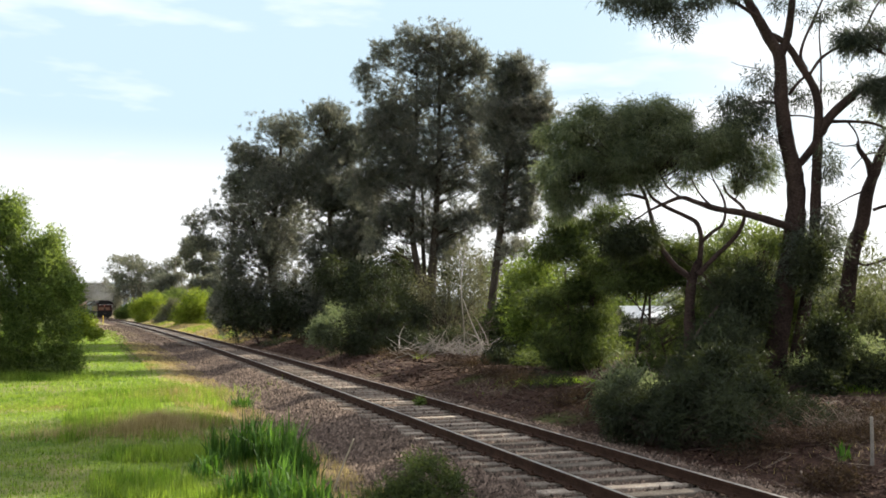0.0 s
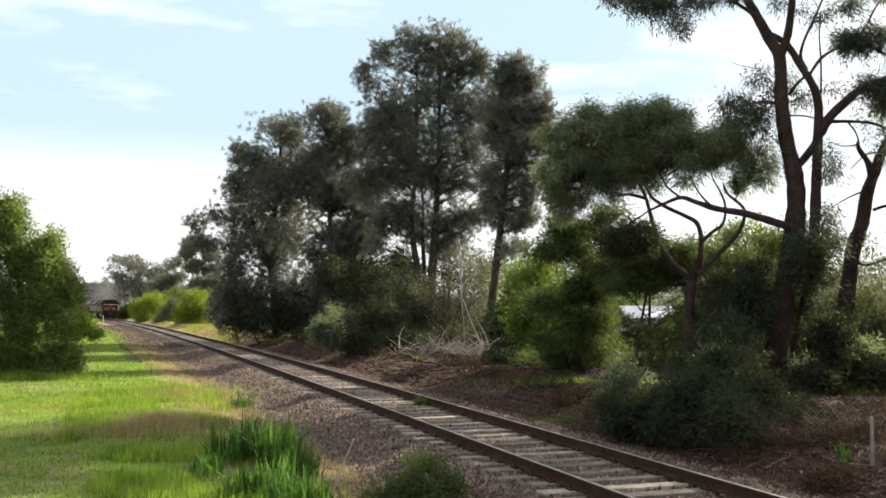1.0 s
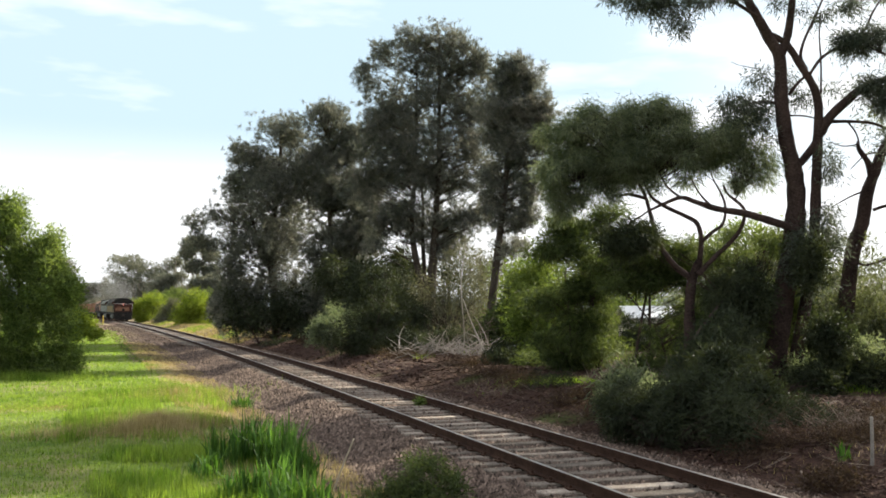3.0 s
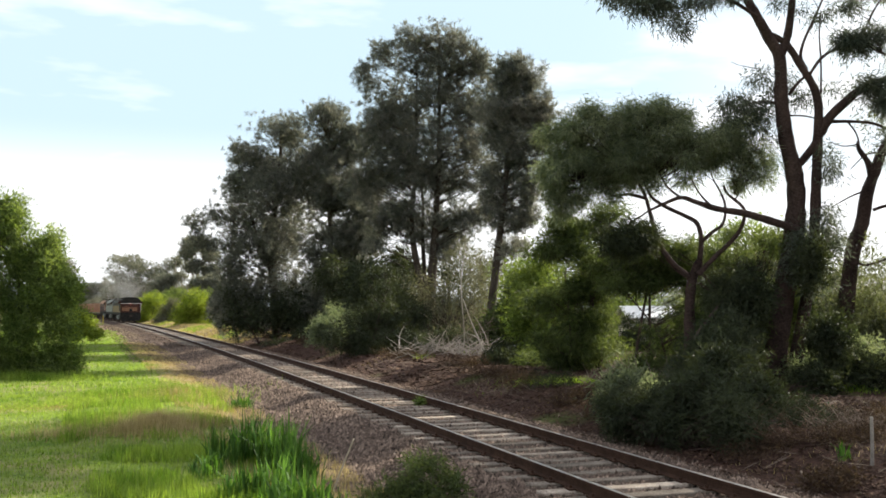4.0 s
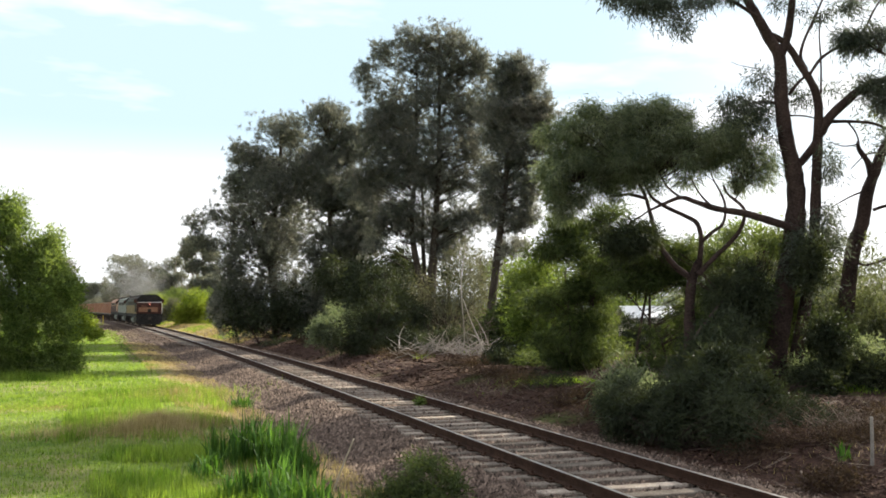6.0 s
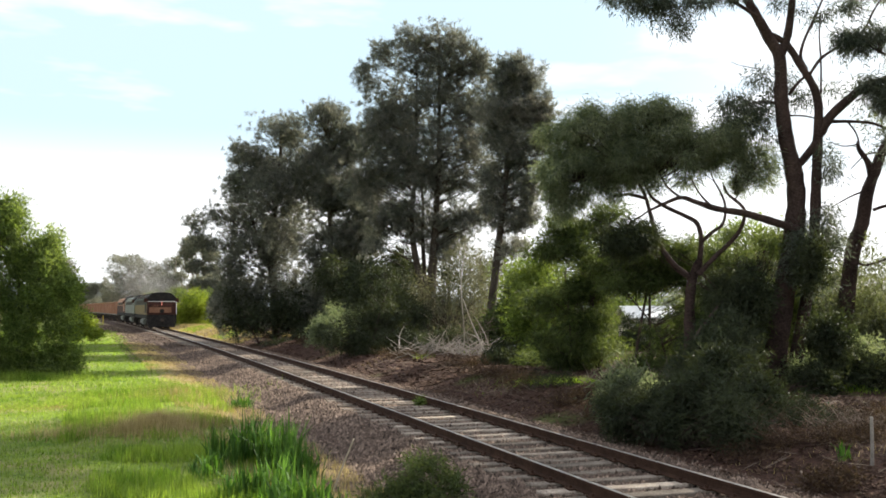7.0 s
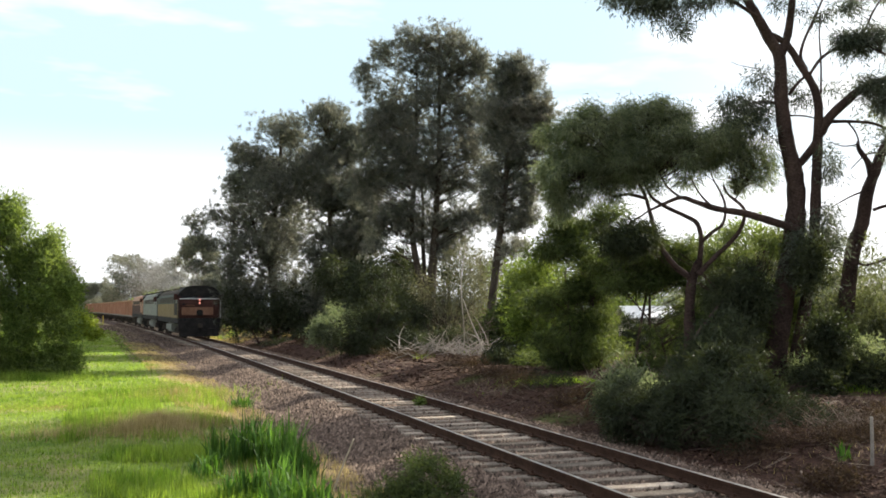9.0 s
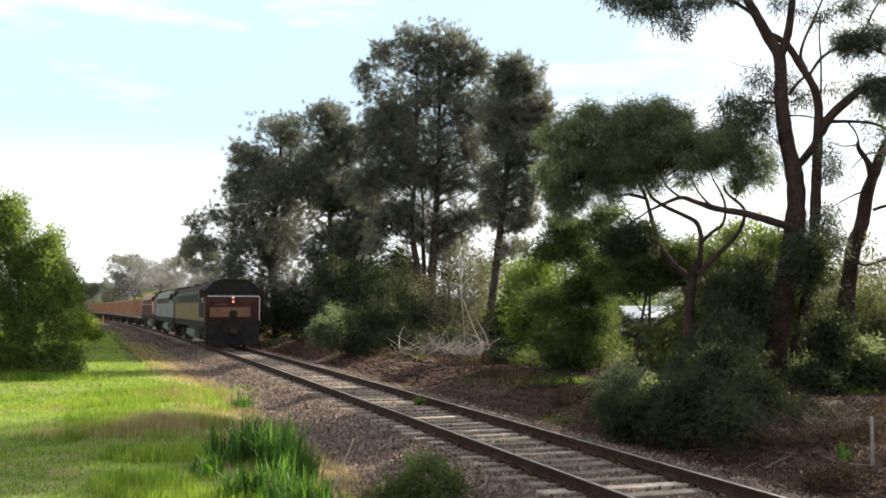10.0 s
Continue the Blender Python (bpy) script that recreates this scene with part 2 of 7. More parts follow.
# ---- trees and shrubs ----
def tube_data(points, r0, r1, sides=7, wob=0.0, rnd=random, steps=4):
    """A tapered tube along points: verts and quads."""
    pts = [Vector(p) for p in points]
    # rounded course through the points
    fine = []
    for i in range(len(pts) - 1):
        a, b = pts[max(i - 1, 0)], pts[i]
        c, d = pts[i + 1], pts[min(i + 2, len(pts) - 1)]
        for k in range(steps):
            x = k / steps
            fine.append(0.5 * ((2 * b) + (c - a) * x + (2 * a - 5 * b + 4 * c - d) * x * x + (3 * b - a - 3 * c + d) * x ** 3))
    fine.append(pts[-1])
    verts, faces = [], []
    n = len(fine)
    for i, p in enumerate(fine):
        t = (fine[min(i + 1, n - 1)] - fine[max(i - 1, 0)]).normalized()
        sx = t.cross(Vector((0, 1, 0.13))).normalized()
        sy = t.cross(sx)
        r = (r0 + (r1 - r0) * i / (n - 1)) * (1 + wob * (rnd.random() - 0.5))
        for k in range(sides):
            a = 2 * math.pi * k / sides
            verts.append(tuple(p + sx * (r * math.cos(a)) + sy * (r * math.sin(a))))
    for i in range(n - 1):
        for k in range(sides):
            faces.append((i * sides + k, i * sides + (k + 1) % sides, (i + 1) * sides + (k + 1) % sides, (i + 1) * sides + k))
    faces.append(tuple((n - 1) * sides + k for k in range(sides)))
    return verts, faces


def tube(name, points, r0, r1, material, parent, sides=7, wob=0.15):
    v, f = tube_data(points, r0, r1, sides, wob)
    return mesh_object(name, v, f, material, parent, smooth=True)


def crown_points(lobes, clusters, shell, rng, loose_share=0.5):
    """Centres of leaf clumps: part in small uneven boughs round each lobe, part loose through the lobe."""
    big = np.array(lobes, dtype=float)
    k = 18
    way = rng.normal(size=(len(big), k, 3))
    way /= np.linalg.norm(way, axis=2)[:, :, None]
    L = np.repeat(big, k, axis=0)
    L[:, :3] += (way * (0.34 + 0.54 * rng.random((len(big), k, 1)))).reshape(-1, 3) * L[:, 3:]
    L[:, 3:] *= 0.18 + 0.24 * rng.random((len(L), 1))
    loose = big.copy()
    loose[:, 3:] *= 0.92
    n = [clusters - int(clusters * loose_share), int(clusters * loose_share)]
    got = []
    for part_lobes, m, inner in ((L, n[0], shell), (loose, n[1], 0.15)):
        area = (part_lobes[:, 3] * part_lobes[:, 4] + part_lobes[:, 4] * part_lobes[:, 5] + part_lobes[:, 3] * part_lobes[:, 5])
        pick = rng.choice(len(part_lobes), m, p=area / area.sum())
        d = rng.normal(size=(m, 3))
        d /= np.linalg.norm(d, axis=1)[:, None]
        r = inner + (1 - inner) * rng.random(m) ** 0.6
        r *= 1 + 0.05 * rng.normal(size=m)
        got.append(part_lobes[pick, :3] + d * r[:, None] * part_lobes[pick, 3:])
    return np.concatenate(got), None


def leaf_blades(centres, per, rc, length, width, droop, rng, origin, spread=1.0):
    """Leaves round the clump centres, each a narrow pointed blade."""
    c = np.repeat(centres, per, axis=0)
    n = len(c)
    off = rng.normal(size=(n, 3)) * rc * 0.55
    d = off / (np.linalg.norm(off, axis=1)[:, None] + 1e-6) * 0.7 + rng.normal(size=(n, 3)) * 0.6 * spread
    d[:, 2] += droop
    d /= np.linalg.norm(d, axis=1)[:, None]
    side = np.cross(d, rng.normal(size=(n, 3)))
    side /= np.linalg.norm(side, axis=1)[:, None] + 1e-6
    ln = length * (0.6 + 0.8 * rng.random(n))[:, None]
    wd = width * (0.6 + 0.8 * rng.random(n))[:, None]
    p = c + off - np.array(origin)
    v = np.empty((n, 3, 3))
    v[:, 0] = p - side * wd * 0.5
    v[:, 1] = p + side * wd * 0.5
    v[:, 2] = p + d * ln
    return v.reshape(-1, 3)


SWAYING = []


def plant(name, base, lobes, leaf, label, category, trunks=(), bark=None, clusters=400, per=40, rc=0.5, length=0.2, width=0.05, droop=0.0,
          shell=0.55, twigs=60, twig_r=0.03, seed=1, group="", sides=8, tuft=0, climb=0.45, loose_share=0.5, boughs=()):
    """A tree or shrub: trunk and limbs from their courses, thin branches out to the clumps, a crown of single leaves."""
    rng = np.random.default_rng(seed)
    rnd = random.Random(seed)
    bx, by = base
    bz = world_ground(bx, by) - 0.05
    root = new(name)
    root.location = (bx, by, bz)
    o = Vector((bx, by, bz))
    for i, (pts, r0, r1) in enumerate(trunks):
        rel = [Vector(p) - o for p in pts]
        if i == 0:
            rel[0].z = 0.0
        tube("trunk" if i == 0 else "limb", rel, r0, r1, bark, root, sides)
    cen, pick = crown_points(lobes, clusters, shell, rng, loose_share)
    low = np.array([world_ground(c[0], c[1]) + 0.05 for c in cen]) if cen[:, 2].min() < 1.5 else np.full(len(cen), -5.0)
    cen[:, 2] = np.maximum(cen[:, 2], low + rc * 0.3)
    if twigs and bark:
        vs, fs = [], []
        spine = [Vector(a).lerp(Vector(b), k / 8) for pts, _, _ in trunks for a, b in zip(pts, pts[1:]) for k in range(8)] or [o]
        for i in rng.choice(clusters, min(twigs, clusters), replace=False):
            tip = Vector(cen[i])
            near = min(spine, key=lambda p: (p - tip).length + 1.5 * abs(p.z - tip.z + climb * math.hypot(p.x - tip.x, p.y - tip.y)))
            if (tip - near).length > 2.4 + 0.02 * by:
                continue
            mid = near.lerp(tip, 0.5) + Vector((rnd.uniform(-1, 1), rnd.uniform(-1, 1), rnd.uniform(-0.3, 1))) * (tip - near).length * 0.10
            v, f = tube_data([near - o, mid - o, tip - o], twig_r * (0.6 + 0.25 * min(4.0, (tip - near).length)), twig_r * 0.3, 3, steps=2)
            k = len(vs)
            vs += v
            fs += [tuple(a + k for a in q) for q in f]
        tagged(mesh_object("branchwork", vs, fs, bark, root, smooth=True), kind="stuff")
    for pivot, hung, n_clumps, swing in boughs:
        # a bough that hangs free and sways in the wind
        b_cen, _ = crown_points(hung, n_clumps, shell, rng, loose_share)
        bough = fast_mesh("bough", leaf_blades(b_cen, max(8, int(per * 0.60)), rc, length * 1.05, width * 1.45, droop, rng, pivot), 3, leaf, root)
        bough.location = Vector(pivot) - o
        vs, fs = [], []
        for i in rng.choice(n_clumps, n_clumps // 4, replace=False):
            tip = Vector(b_cen[i]) - Vector(pivot)
            v, f = tube_data([(0, 0, 0), tip * 0.55 + Vector((0, 0, 0.12 * tip.length)), tip], twig_r * 1.2, twig_r * 0.3, 3, steps=2)
            k = len(vs)
            vs += v
            fs += [tuple(a + k for a in q) for q in f]
        tagged(mesh_object("branchwork", vs, fs, bark, bough, smooth=True), kind="stuff")
        SWAYING.append((bough, Vector(pivot) - o, swing, 1.7 * len(SWAYING)))
    if tuft:
        # needles in tufts that point outwards and up
        cen = np.repeat(cen, tuft, axis=0)
        cen = cen + rng.normal(size=cen.shape) * rc * 0.6
        v = leaf_blades(cen, 19, 0.07, length * 0.72, width * 0.95, 0.45, rng, o, spread=0.8)
        fast_mesh("crown", v, 3, leaf, root)
        return tagged(root, label, category, group)
    v = leaf_blades(cen, max(8, int(per * 0.60)), rc, length * 1.05, width * 1.45, droop, rng, o)
    fast_mesh("crown", v, 3, leaf, root)
    return tagged(root, label, category, group)


MIDG = leaf_mat("mid_green_leaf", (0.046, 0.066, 0.028), (0.105, 0.132, 0.056), 0.42, 0.5, 0.6)
YGREEN = leaf_mat("fresh_green_leaf", (0.070, 0.112, 0.028), (0.160, 0.200, 0.058), 0.45, 0.5, 0.6)
GREYG = leaf_mat("grey_green_leaf", (0.072, 0.086, 0.057), (0.145, 0.158, 0.112), 0.36, 0.6, 0.6)


def at(p):
    return (p[0], p[1])


plant("pine_tree", at((-0.95, 60.00, -0.23)), [(-0.68, 60.00, 18.90, 2.34, 2.22, 1.49), (-3.02, 60.00, 17.66, 1.95, 1.85, 1.63), (1.73, 60.00, 17.66, 1.70, 1.62, 1.70), (-4.74, 60.00, 17.08, 0.71, 0.88, 0.92), (-4.37, 60.00, 14.28, 1.49, 1.89, 1.99),
      (-1.51, 60.00, 14.83, 2.84, 2.70, 2.77), (1.36, 60.00, 13.92, 2.06, 2.22, 2.34), (-3.36, 60.00, 11.22, 2.34, 2.22, 1.99), (-0.07, 60.00, 10.50, 2.77, 2.63, 1.99), (-5.14, 60.00, 9.78, 1.49, 1.48, 1.56), (-2.10, 60.00, 7.81, 2.20, 2.09, 1.28), (1.10, 60.00, 7.28, 1.56, 1.48, 1.28), (-1.58, 60.50, 10.93, 3.58, 3.40, 3.22), (2.36, 60.00, 11.22, 1.42, 2.02, 2.13), (-3.01, 60.00, 13.38, 2.13, 2.02, 2.13), (0.04, 60.00, 16.82, 2.27, 2.16, 1.99), (-3.37, 60.50, 7.68, 1.64, 1.56, 1.43), (0.22, 60.50, 6.24, 1.64, 1.56, 1.29), (-4.45, 60.00, 15.91, 0.92, 0.88, 0.78), (-4.03, 60.00, 18.28, 0.85, 0.81, 0.64), (3.16, 60.00, 15.91, 0.85, 0.81, 0.78), (-2.12, 60.00, 19.48, 1.06, 1.01, 0.64), (0.94, 60.00, 19.19, 1.06, 1.01, 0.71), (2.19, 60, 17.37, 1.06, 1.21, 1.28), (2.44, 60, 14.83, 1.13, 1.35, 1.42), (1.72, 60, 12.48, 1.42, 1.35, 1.42), (-4.44, 60, 12.66, 1.28, 1.35, 1.42), (-3.35, 60, 9.78, 1.42, 1.35, 1.06), (-5.17, 60, 16.64, 0.5, 0.74, 0.78), (-3.36, 60.3, 7.48, 1.43, 1.35, 0.93), (0.57, 60.3, 7.48, 1.71, 1.63, 0.93), (-1.39, 60.3, 6.76, 1.43, 1.35, 0.78), (2.29, 60.3, 8.31, 1.28, 1.22, 1.0), (-4.43, 60.3, 5.87, 1.28, 1.22, 0.86), (0.21, 60.3, 5.87, 1.43, 1.35, 0.71)],
      PINE, "tall dark green pine with twin bare trunks beside the line", "tree",
      [(((-0.95, 60.00, -0.23), (-0.67, 60.00, 4.43), (-0.43, 60.00, 7.99), (-0.25, 60.00, 12.66), (-0.22, 60.00, 18.83)), 0.36, 0.06),
       (((-1.03, 60.00, 1.60), (-1.63, 60.00, 4.78), (-1.96, 60.00, 7.28), (-1.75, 60.00, 10.86), (-1.65, 60.00, 17.73)), 0.26, 0.05),
       (((-0.96, 60.00, 1.60), (-1.29, 60.50, 6.24), (-1.41, 61.00, 9.91), (-3.07, 61.00, 16.51)), 0.16, 0.04)],
      BARK_P, clusters=3750, tuft=3, rc=0.38, length=0.36, width=0.034, droop=0.15, shell=0.35, twigs=620, twig_r=0.028, seed=11, loose_share=0.30, group="pines")
plant("pine_tree", at((2.24, 50.00, 0.29)), [(3.62, 50.00, 14.61, 1.07, 1.07, 1.13), (2.86, 50.00, 12.73, 1.24, 1.58, 1.65), (4.81, 50.00, 12.58, 1.13, 1.24, 1.30), (3.81, 50.00, 10.38, 1.47, 1.41, 1.36), (5.31, 50.00, 11.67, 0.65, 0.79, 0.83),
      (2.50, 50.00, 8.38, 1.01, 1.24, 1.30), (4.40, 50.00, 8.22, 1.18, 1.13, 1.01), (3.46, 50.00, 11.52, 1.47, 1.97, 2.07), (3.58, 50.00, 6.73, 1.47, 1.41, 0.89), (3.47, 50.42, 5.27, 1.19, 1.14, 1.02), (5.69, 50.00, 10.32, 0.59, 0.56, 0.59), (4.52, 50, 14.39, 1.06, 1.01, 1.0), (5.31, 50, 12.28, 0.71, 0.67, 0.71), (3.62, 50, 14.85, 0.89, 0.84, 0.77), (4.95, 50, 10.77, 0.83, 0.79, 0.59), (3.61, 50, 12.43, 1.3, 1.24, 1.18), (3.92, 50, 13.64, 1.18, 1.12, 1.18), (2.86, 50, 10.92, 1.0, 0.95, 0.89), (3.45, 50, 8.52, 1.0, 0.95, 0.71), (4.2, 50, 9.42, 1.0, 0.95, 0.65), (2.85, 50, 7.33, 0.89, 0.84, 0.65), (4.33, 50, 7.03, 0.89, 0.84, 0.59)],
      PINE, "slender leaning pine with an open crown and bare lower trunk", "tree",
      [(((2.24, 50.00, 0.29), (2.84, 50.00, 4.80), (3.36, 50.00, 9.42), (3.62, 50.00, 14.55)), 0.27, 0.05)],
      BARK_P, clusters=1550, tuft=3, rc=0.37, length=0.36, width=0.034, droop=0.15, shell=0.3, twigs=430, twig_r=0.026, seed=12, loose_share=0.30, group="pines")
plant("pine_tree", at((-11.77, 68.00, -0.17)), [(-11.92, 68.00, 14.78, 2.65, 2.52, 1.45), (-14.34, 68.00, 13.15, 1.45, 1.37, 1.21), (-14.79, 68.00, 10.58, 1.69, 1.60, 1.53), (-11.48, 68.00, 10.99, 3.05, 2.90, 2.25), (-15.57, 68.00, 8.27, 1.53, 1.45, 1.53),
      (-12.24, 68.00, 6.73, 3.38, 3.21, 2.25), (-17.70, 68.00, 8.15, 0.96, 0.92, 0.64), (-17.08, 68.00, 6.65, 1.37, 1.30, 0.72), (-13.82, 68.00, 3.51, 2.17, 2.06, 1.93), (-10.60, 68.00, 3.11, 3.38, 3.21, 2.25), (-14.19, 68.00, 1.11, 1.45, 1.37, 1.04), (-12.36, 68.50, 9.21, 3.64, 4.23, 4.45), (-9.88, 68.00, 12.41, 2.41, 2.29, 2.41), (-13.31, 68.00, 12.00, 2.01, 1.91, 1.61), (-15.24, 68.00, 4.72, 1.37, 2.29, 2.41), (-15.48, 68.00, 1.91, 1.04, 1.68, 1.77)],
      PINE, "broad dark pine with low hanging limbs at the trackside", "tree",
      [(((-11.77, 68.00, -0.17), (-12.16, 68.00, 6.73), (-11.80, 68.00, 10.78), (-11.52, 68.00, 15.27)), 0.36, 0.06),
       (((-11.97, 68.00, 3.92), (-13.47, 68.00, 7.95), (-14.53, 68.00, 12.00)), 0.16, 0.04)],
      BARK_P, clusters=3000, tuft=3, rc=0.40, length=0.38, width=0.038, droop=0.1, shell=0.35, twigs=480, twig_r=0.028, seed=13, loose_share=0.30, group="pines")
plant("pine_tree", at((-7.73, 66.00, -0.10)), [(-8.23, 66.00, 15.09, 2.18, 2.08, 1.33), (-6.76, 66.00, 13.22, 1.48, 1.70, 1.79), (-7.61, 66.00, 9.94, 2.57, 2.45, 2.57), (-7.77, 66.00, 5.82, 2.96, 2.82, 2.18), (-5.63, 66.00, 6.60, 1.56, 1.85, 1.95), (-8.34, 66.00, 2.70, 2.34, 2.22, 1.95), (-7.62, 66.00, 11.72, 1.95, 2.59, 2.73), (-6.23, 66.00, 8.96, 1.56, 2.22, 2.34), (-6.14, 66, 13.5, 1.25, 1.48, 1.56), (-5.26, 66, 10.53, 1.72, 1.63, 1.56), (-7.22, 66, 9.94, 1.72, 1.63, 1.56), (-8.8, 66, 11.72, 1.56, 1.48, 1.56), (-5.63, 66, 6.99, 1.56, 1.48, 1.33), (-7.19, 66, 6.6, 1.4, 1.33, 1.33), (-5.05, 66, 8.56, 1.33, 1.26, 1.17)],
      PINE, "dark green pine crowded against its neighbours", "tree",
      [(((-7.73, 66.00, -0.10), (-7.78, 66.00, 6.60), (-8.03, 66.00, 14.89)), 0.32, 0.05)],
      BARK_P, clusters=2600, tuft=3, rc=0.40, length=0.38, width=0.038, droop=0.1, shell=0.35, twigs=380, twig_r=0.028, seed=14, loose_share=0.30, group="pines")

# scrub under the pines
plant("scrub_bush", at((-6.17, 57.00, -0.31)), [(-6.18, 57.00, 1.13, 1.48, 1.41, 1.35), (-7.01, 57.00, 0.29, 0.88, 0.83, 0.74), (-5.00, 57.00, 0.79, 1.21, 1.28, 1.35)], WATTLE, "olive green bush at the foot of the pines", "bush",
      (), BARK_P, clusters=377, per=50, rc=0.45, length=0.16, width=0.05, seed=21, twigs=40, group="scrub")
plant("scrub_bush", at((-3.04, 55.00, -0.45)), [(-3.05, 55.00, 1.65, 1.69, 2.04, 2.15), (-4.35, 55.00, 3.60, 1.37, 1.61, 1.69), (-1.91, 55.00, 0.04, 1.30, 1.24, 0.98)], SHADED, "dark scrub thicket under the pines", "bush",
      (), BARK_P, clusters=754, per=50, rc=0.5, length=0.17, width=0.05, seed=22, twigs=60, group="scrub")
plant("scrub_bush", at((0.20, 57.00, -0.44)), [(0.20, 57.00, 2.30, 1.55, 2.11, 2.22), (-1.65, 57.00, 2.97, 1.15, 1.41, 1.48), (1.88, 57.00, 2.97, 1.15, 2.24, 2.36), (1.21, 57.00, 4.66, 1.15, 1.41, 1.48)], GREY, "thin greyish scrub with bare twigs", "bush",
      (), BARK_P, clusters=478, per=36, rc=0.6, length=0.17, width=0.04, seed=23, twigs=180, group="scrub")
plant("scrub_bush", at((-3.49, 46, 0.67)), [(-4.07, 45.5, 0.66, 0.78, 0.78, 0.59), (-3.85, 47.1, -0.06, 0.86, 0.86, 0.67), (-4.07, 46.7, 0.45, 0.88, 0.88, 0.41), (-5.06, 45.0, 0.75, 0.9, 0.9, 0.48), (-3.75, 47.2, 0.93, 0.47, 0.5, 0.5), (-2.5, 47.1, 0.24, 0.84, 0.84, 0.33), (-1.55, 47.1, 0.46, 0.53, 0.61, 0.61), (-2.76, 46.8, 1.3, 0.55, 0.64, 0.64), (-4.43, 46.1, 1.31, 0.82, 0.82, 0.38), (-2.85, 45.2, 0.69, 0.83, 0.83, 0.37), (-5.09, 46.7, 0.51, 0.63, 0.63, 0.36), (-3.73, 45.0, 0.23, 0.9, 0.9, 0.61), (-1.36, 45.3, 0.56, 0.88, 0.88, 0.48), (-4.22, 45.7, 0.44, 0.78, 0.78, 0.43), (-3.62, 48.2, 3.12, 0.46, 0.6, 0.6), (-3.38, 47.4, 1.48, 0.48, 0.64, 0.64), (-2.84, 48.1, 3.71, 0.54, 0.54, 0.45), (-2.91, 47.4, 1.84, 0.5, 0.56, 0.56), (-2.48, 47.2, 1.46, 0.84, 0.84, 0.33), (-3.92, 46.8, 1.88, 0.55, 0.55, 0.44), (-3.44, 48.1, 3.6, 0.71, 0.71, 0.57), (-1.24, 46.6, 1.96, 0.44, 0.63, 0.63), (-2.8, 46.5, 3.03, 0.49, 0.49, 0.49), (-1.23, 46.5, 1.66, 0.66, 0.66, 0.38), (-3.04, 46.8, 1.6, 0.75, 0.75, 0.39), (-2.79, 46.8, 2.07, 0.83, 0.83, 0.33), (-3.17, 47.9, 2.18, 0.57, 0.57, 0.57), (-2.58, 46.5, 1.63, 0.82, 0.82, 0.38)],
      SHADED, "dark scrub crowding down to the ballast under the pines", "bush",
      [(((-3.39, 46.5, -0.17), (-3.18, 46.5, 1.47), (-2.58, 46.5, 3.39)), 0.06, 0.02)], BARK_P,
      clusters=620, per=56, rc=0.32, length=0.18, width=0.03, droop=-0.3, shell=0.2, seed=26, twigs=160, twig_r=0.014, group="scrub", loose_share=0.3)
plant("scrub_bush", at((-5.6, 49, 0.56)), [(-5.07, 49.2, 1.19, 0.38, 0.38, 0.29), (-5.58, 48.1, 1.05, 0.57, 0.57, 0.43), (-6.03, 48.3, 1.24, 0.54, 0.54, 0.29), (-5.77, 50.2, 1.67, 0.39, 0.39, 0.33), (-5.61, 49.3, 0.96, 0.35, 0.52, 0.52), (-5.61, 48.3, 1.1, 0.69, 0.69, 0.29), (-6.3, 48.2, 0.68, 0.48, 0.57, 0.57)],
      WATTLE, "sunlit olive bush at the edge of the pines", "bush", (), BARK_P,
      clusters=260, per=56, rc=0.28, length=0.17, width=0.03, droop=-0.2, shell=0.2, seed=27, twigs=60, twig_r=0.012, group="scrub", loose_share=0.3)
plant("scrub_bush", at((2.30, 37.00, -0.58)), [(2.31, 37.00, -0.11, 0.74, 0.71, 0.57)], SHADED, "low dark rounded bush on the bank", "bush",
      (), BARK_P, clusters=130, per=50, rc=0.3, length=0.14, width=0.04, seed=24, twigs=20, group="scrub")
plant("small_tree", at((4.09, 40.00, -0.58)), [(3.80, 40.00, 3.23, 0.99, 1.08, 1.13), (4.51, 40.00, 2.05, 0.85, 1.03, 1.09), (3.33, 40.00, 1.81, 0.71, 1.03, 1.09), (4.03, 40.00, 0.87, 0.95, 0.90, 0.61)], YGREEN, "young bright green tree on thin stems", "tree",
      [(((4.09, 40.00, -0.58), (4.03, 40.00, 0.87), (3.88, 40.00, 3.70)), 0.06, 0.02), (((4.49, 40.00, -0.58), (4.62, 40.00, 0.87), (4.75, 40.00, 2.52)), 0.05, 0.02)],
      BARK_P, clusters=478, per=46, rc=0.4, length=0.17, width=0.04, droop=-0.2, shell=0.3, seed=25, twigs=50, twig_r=0.015)

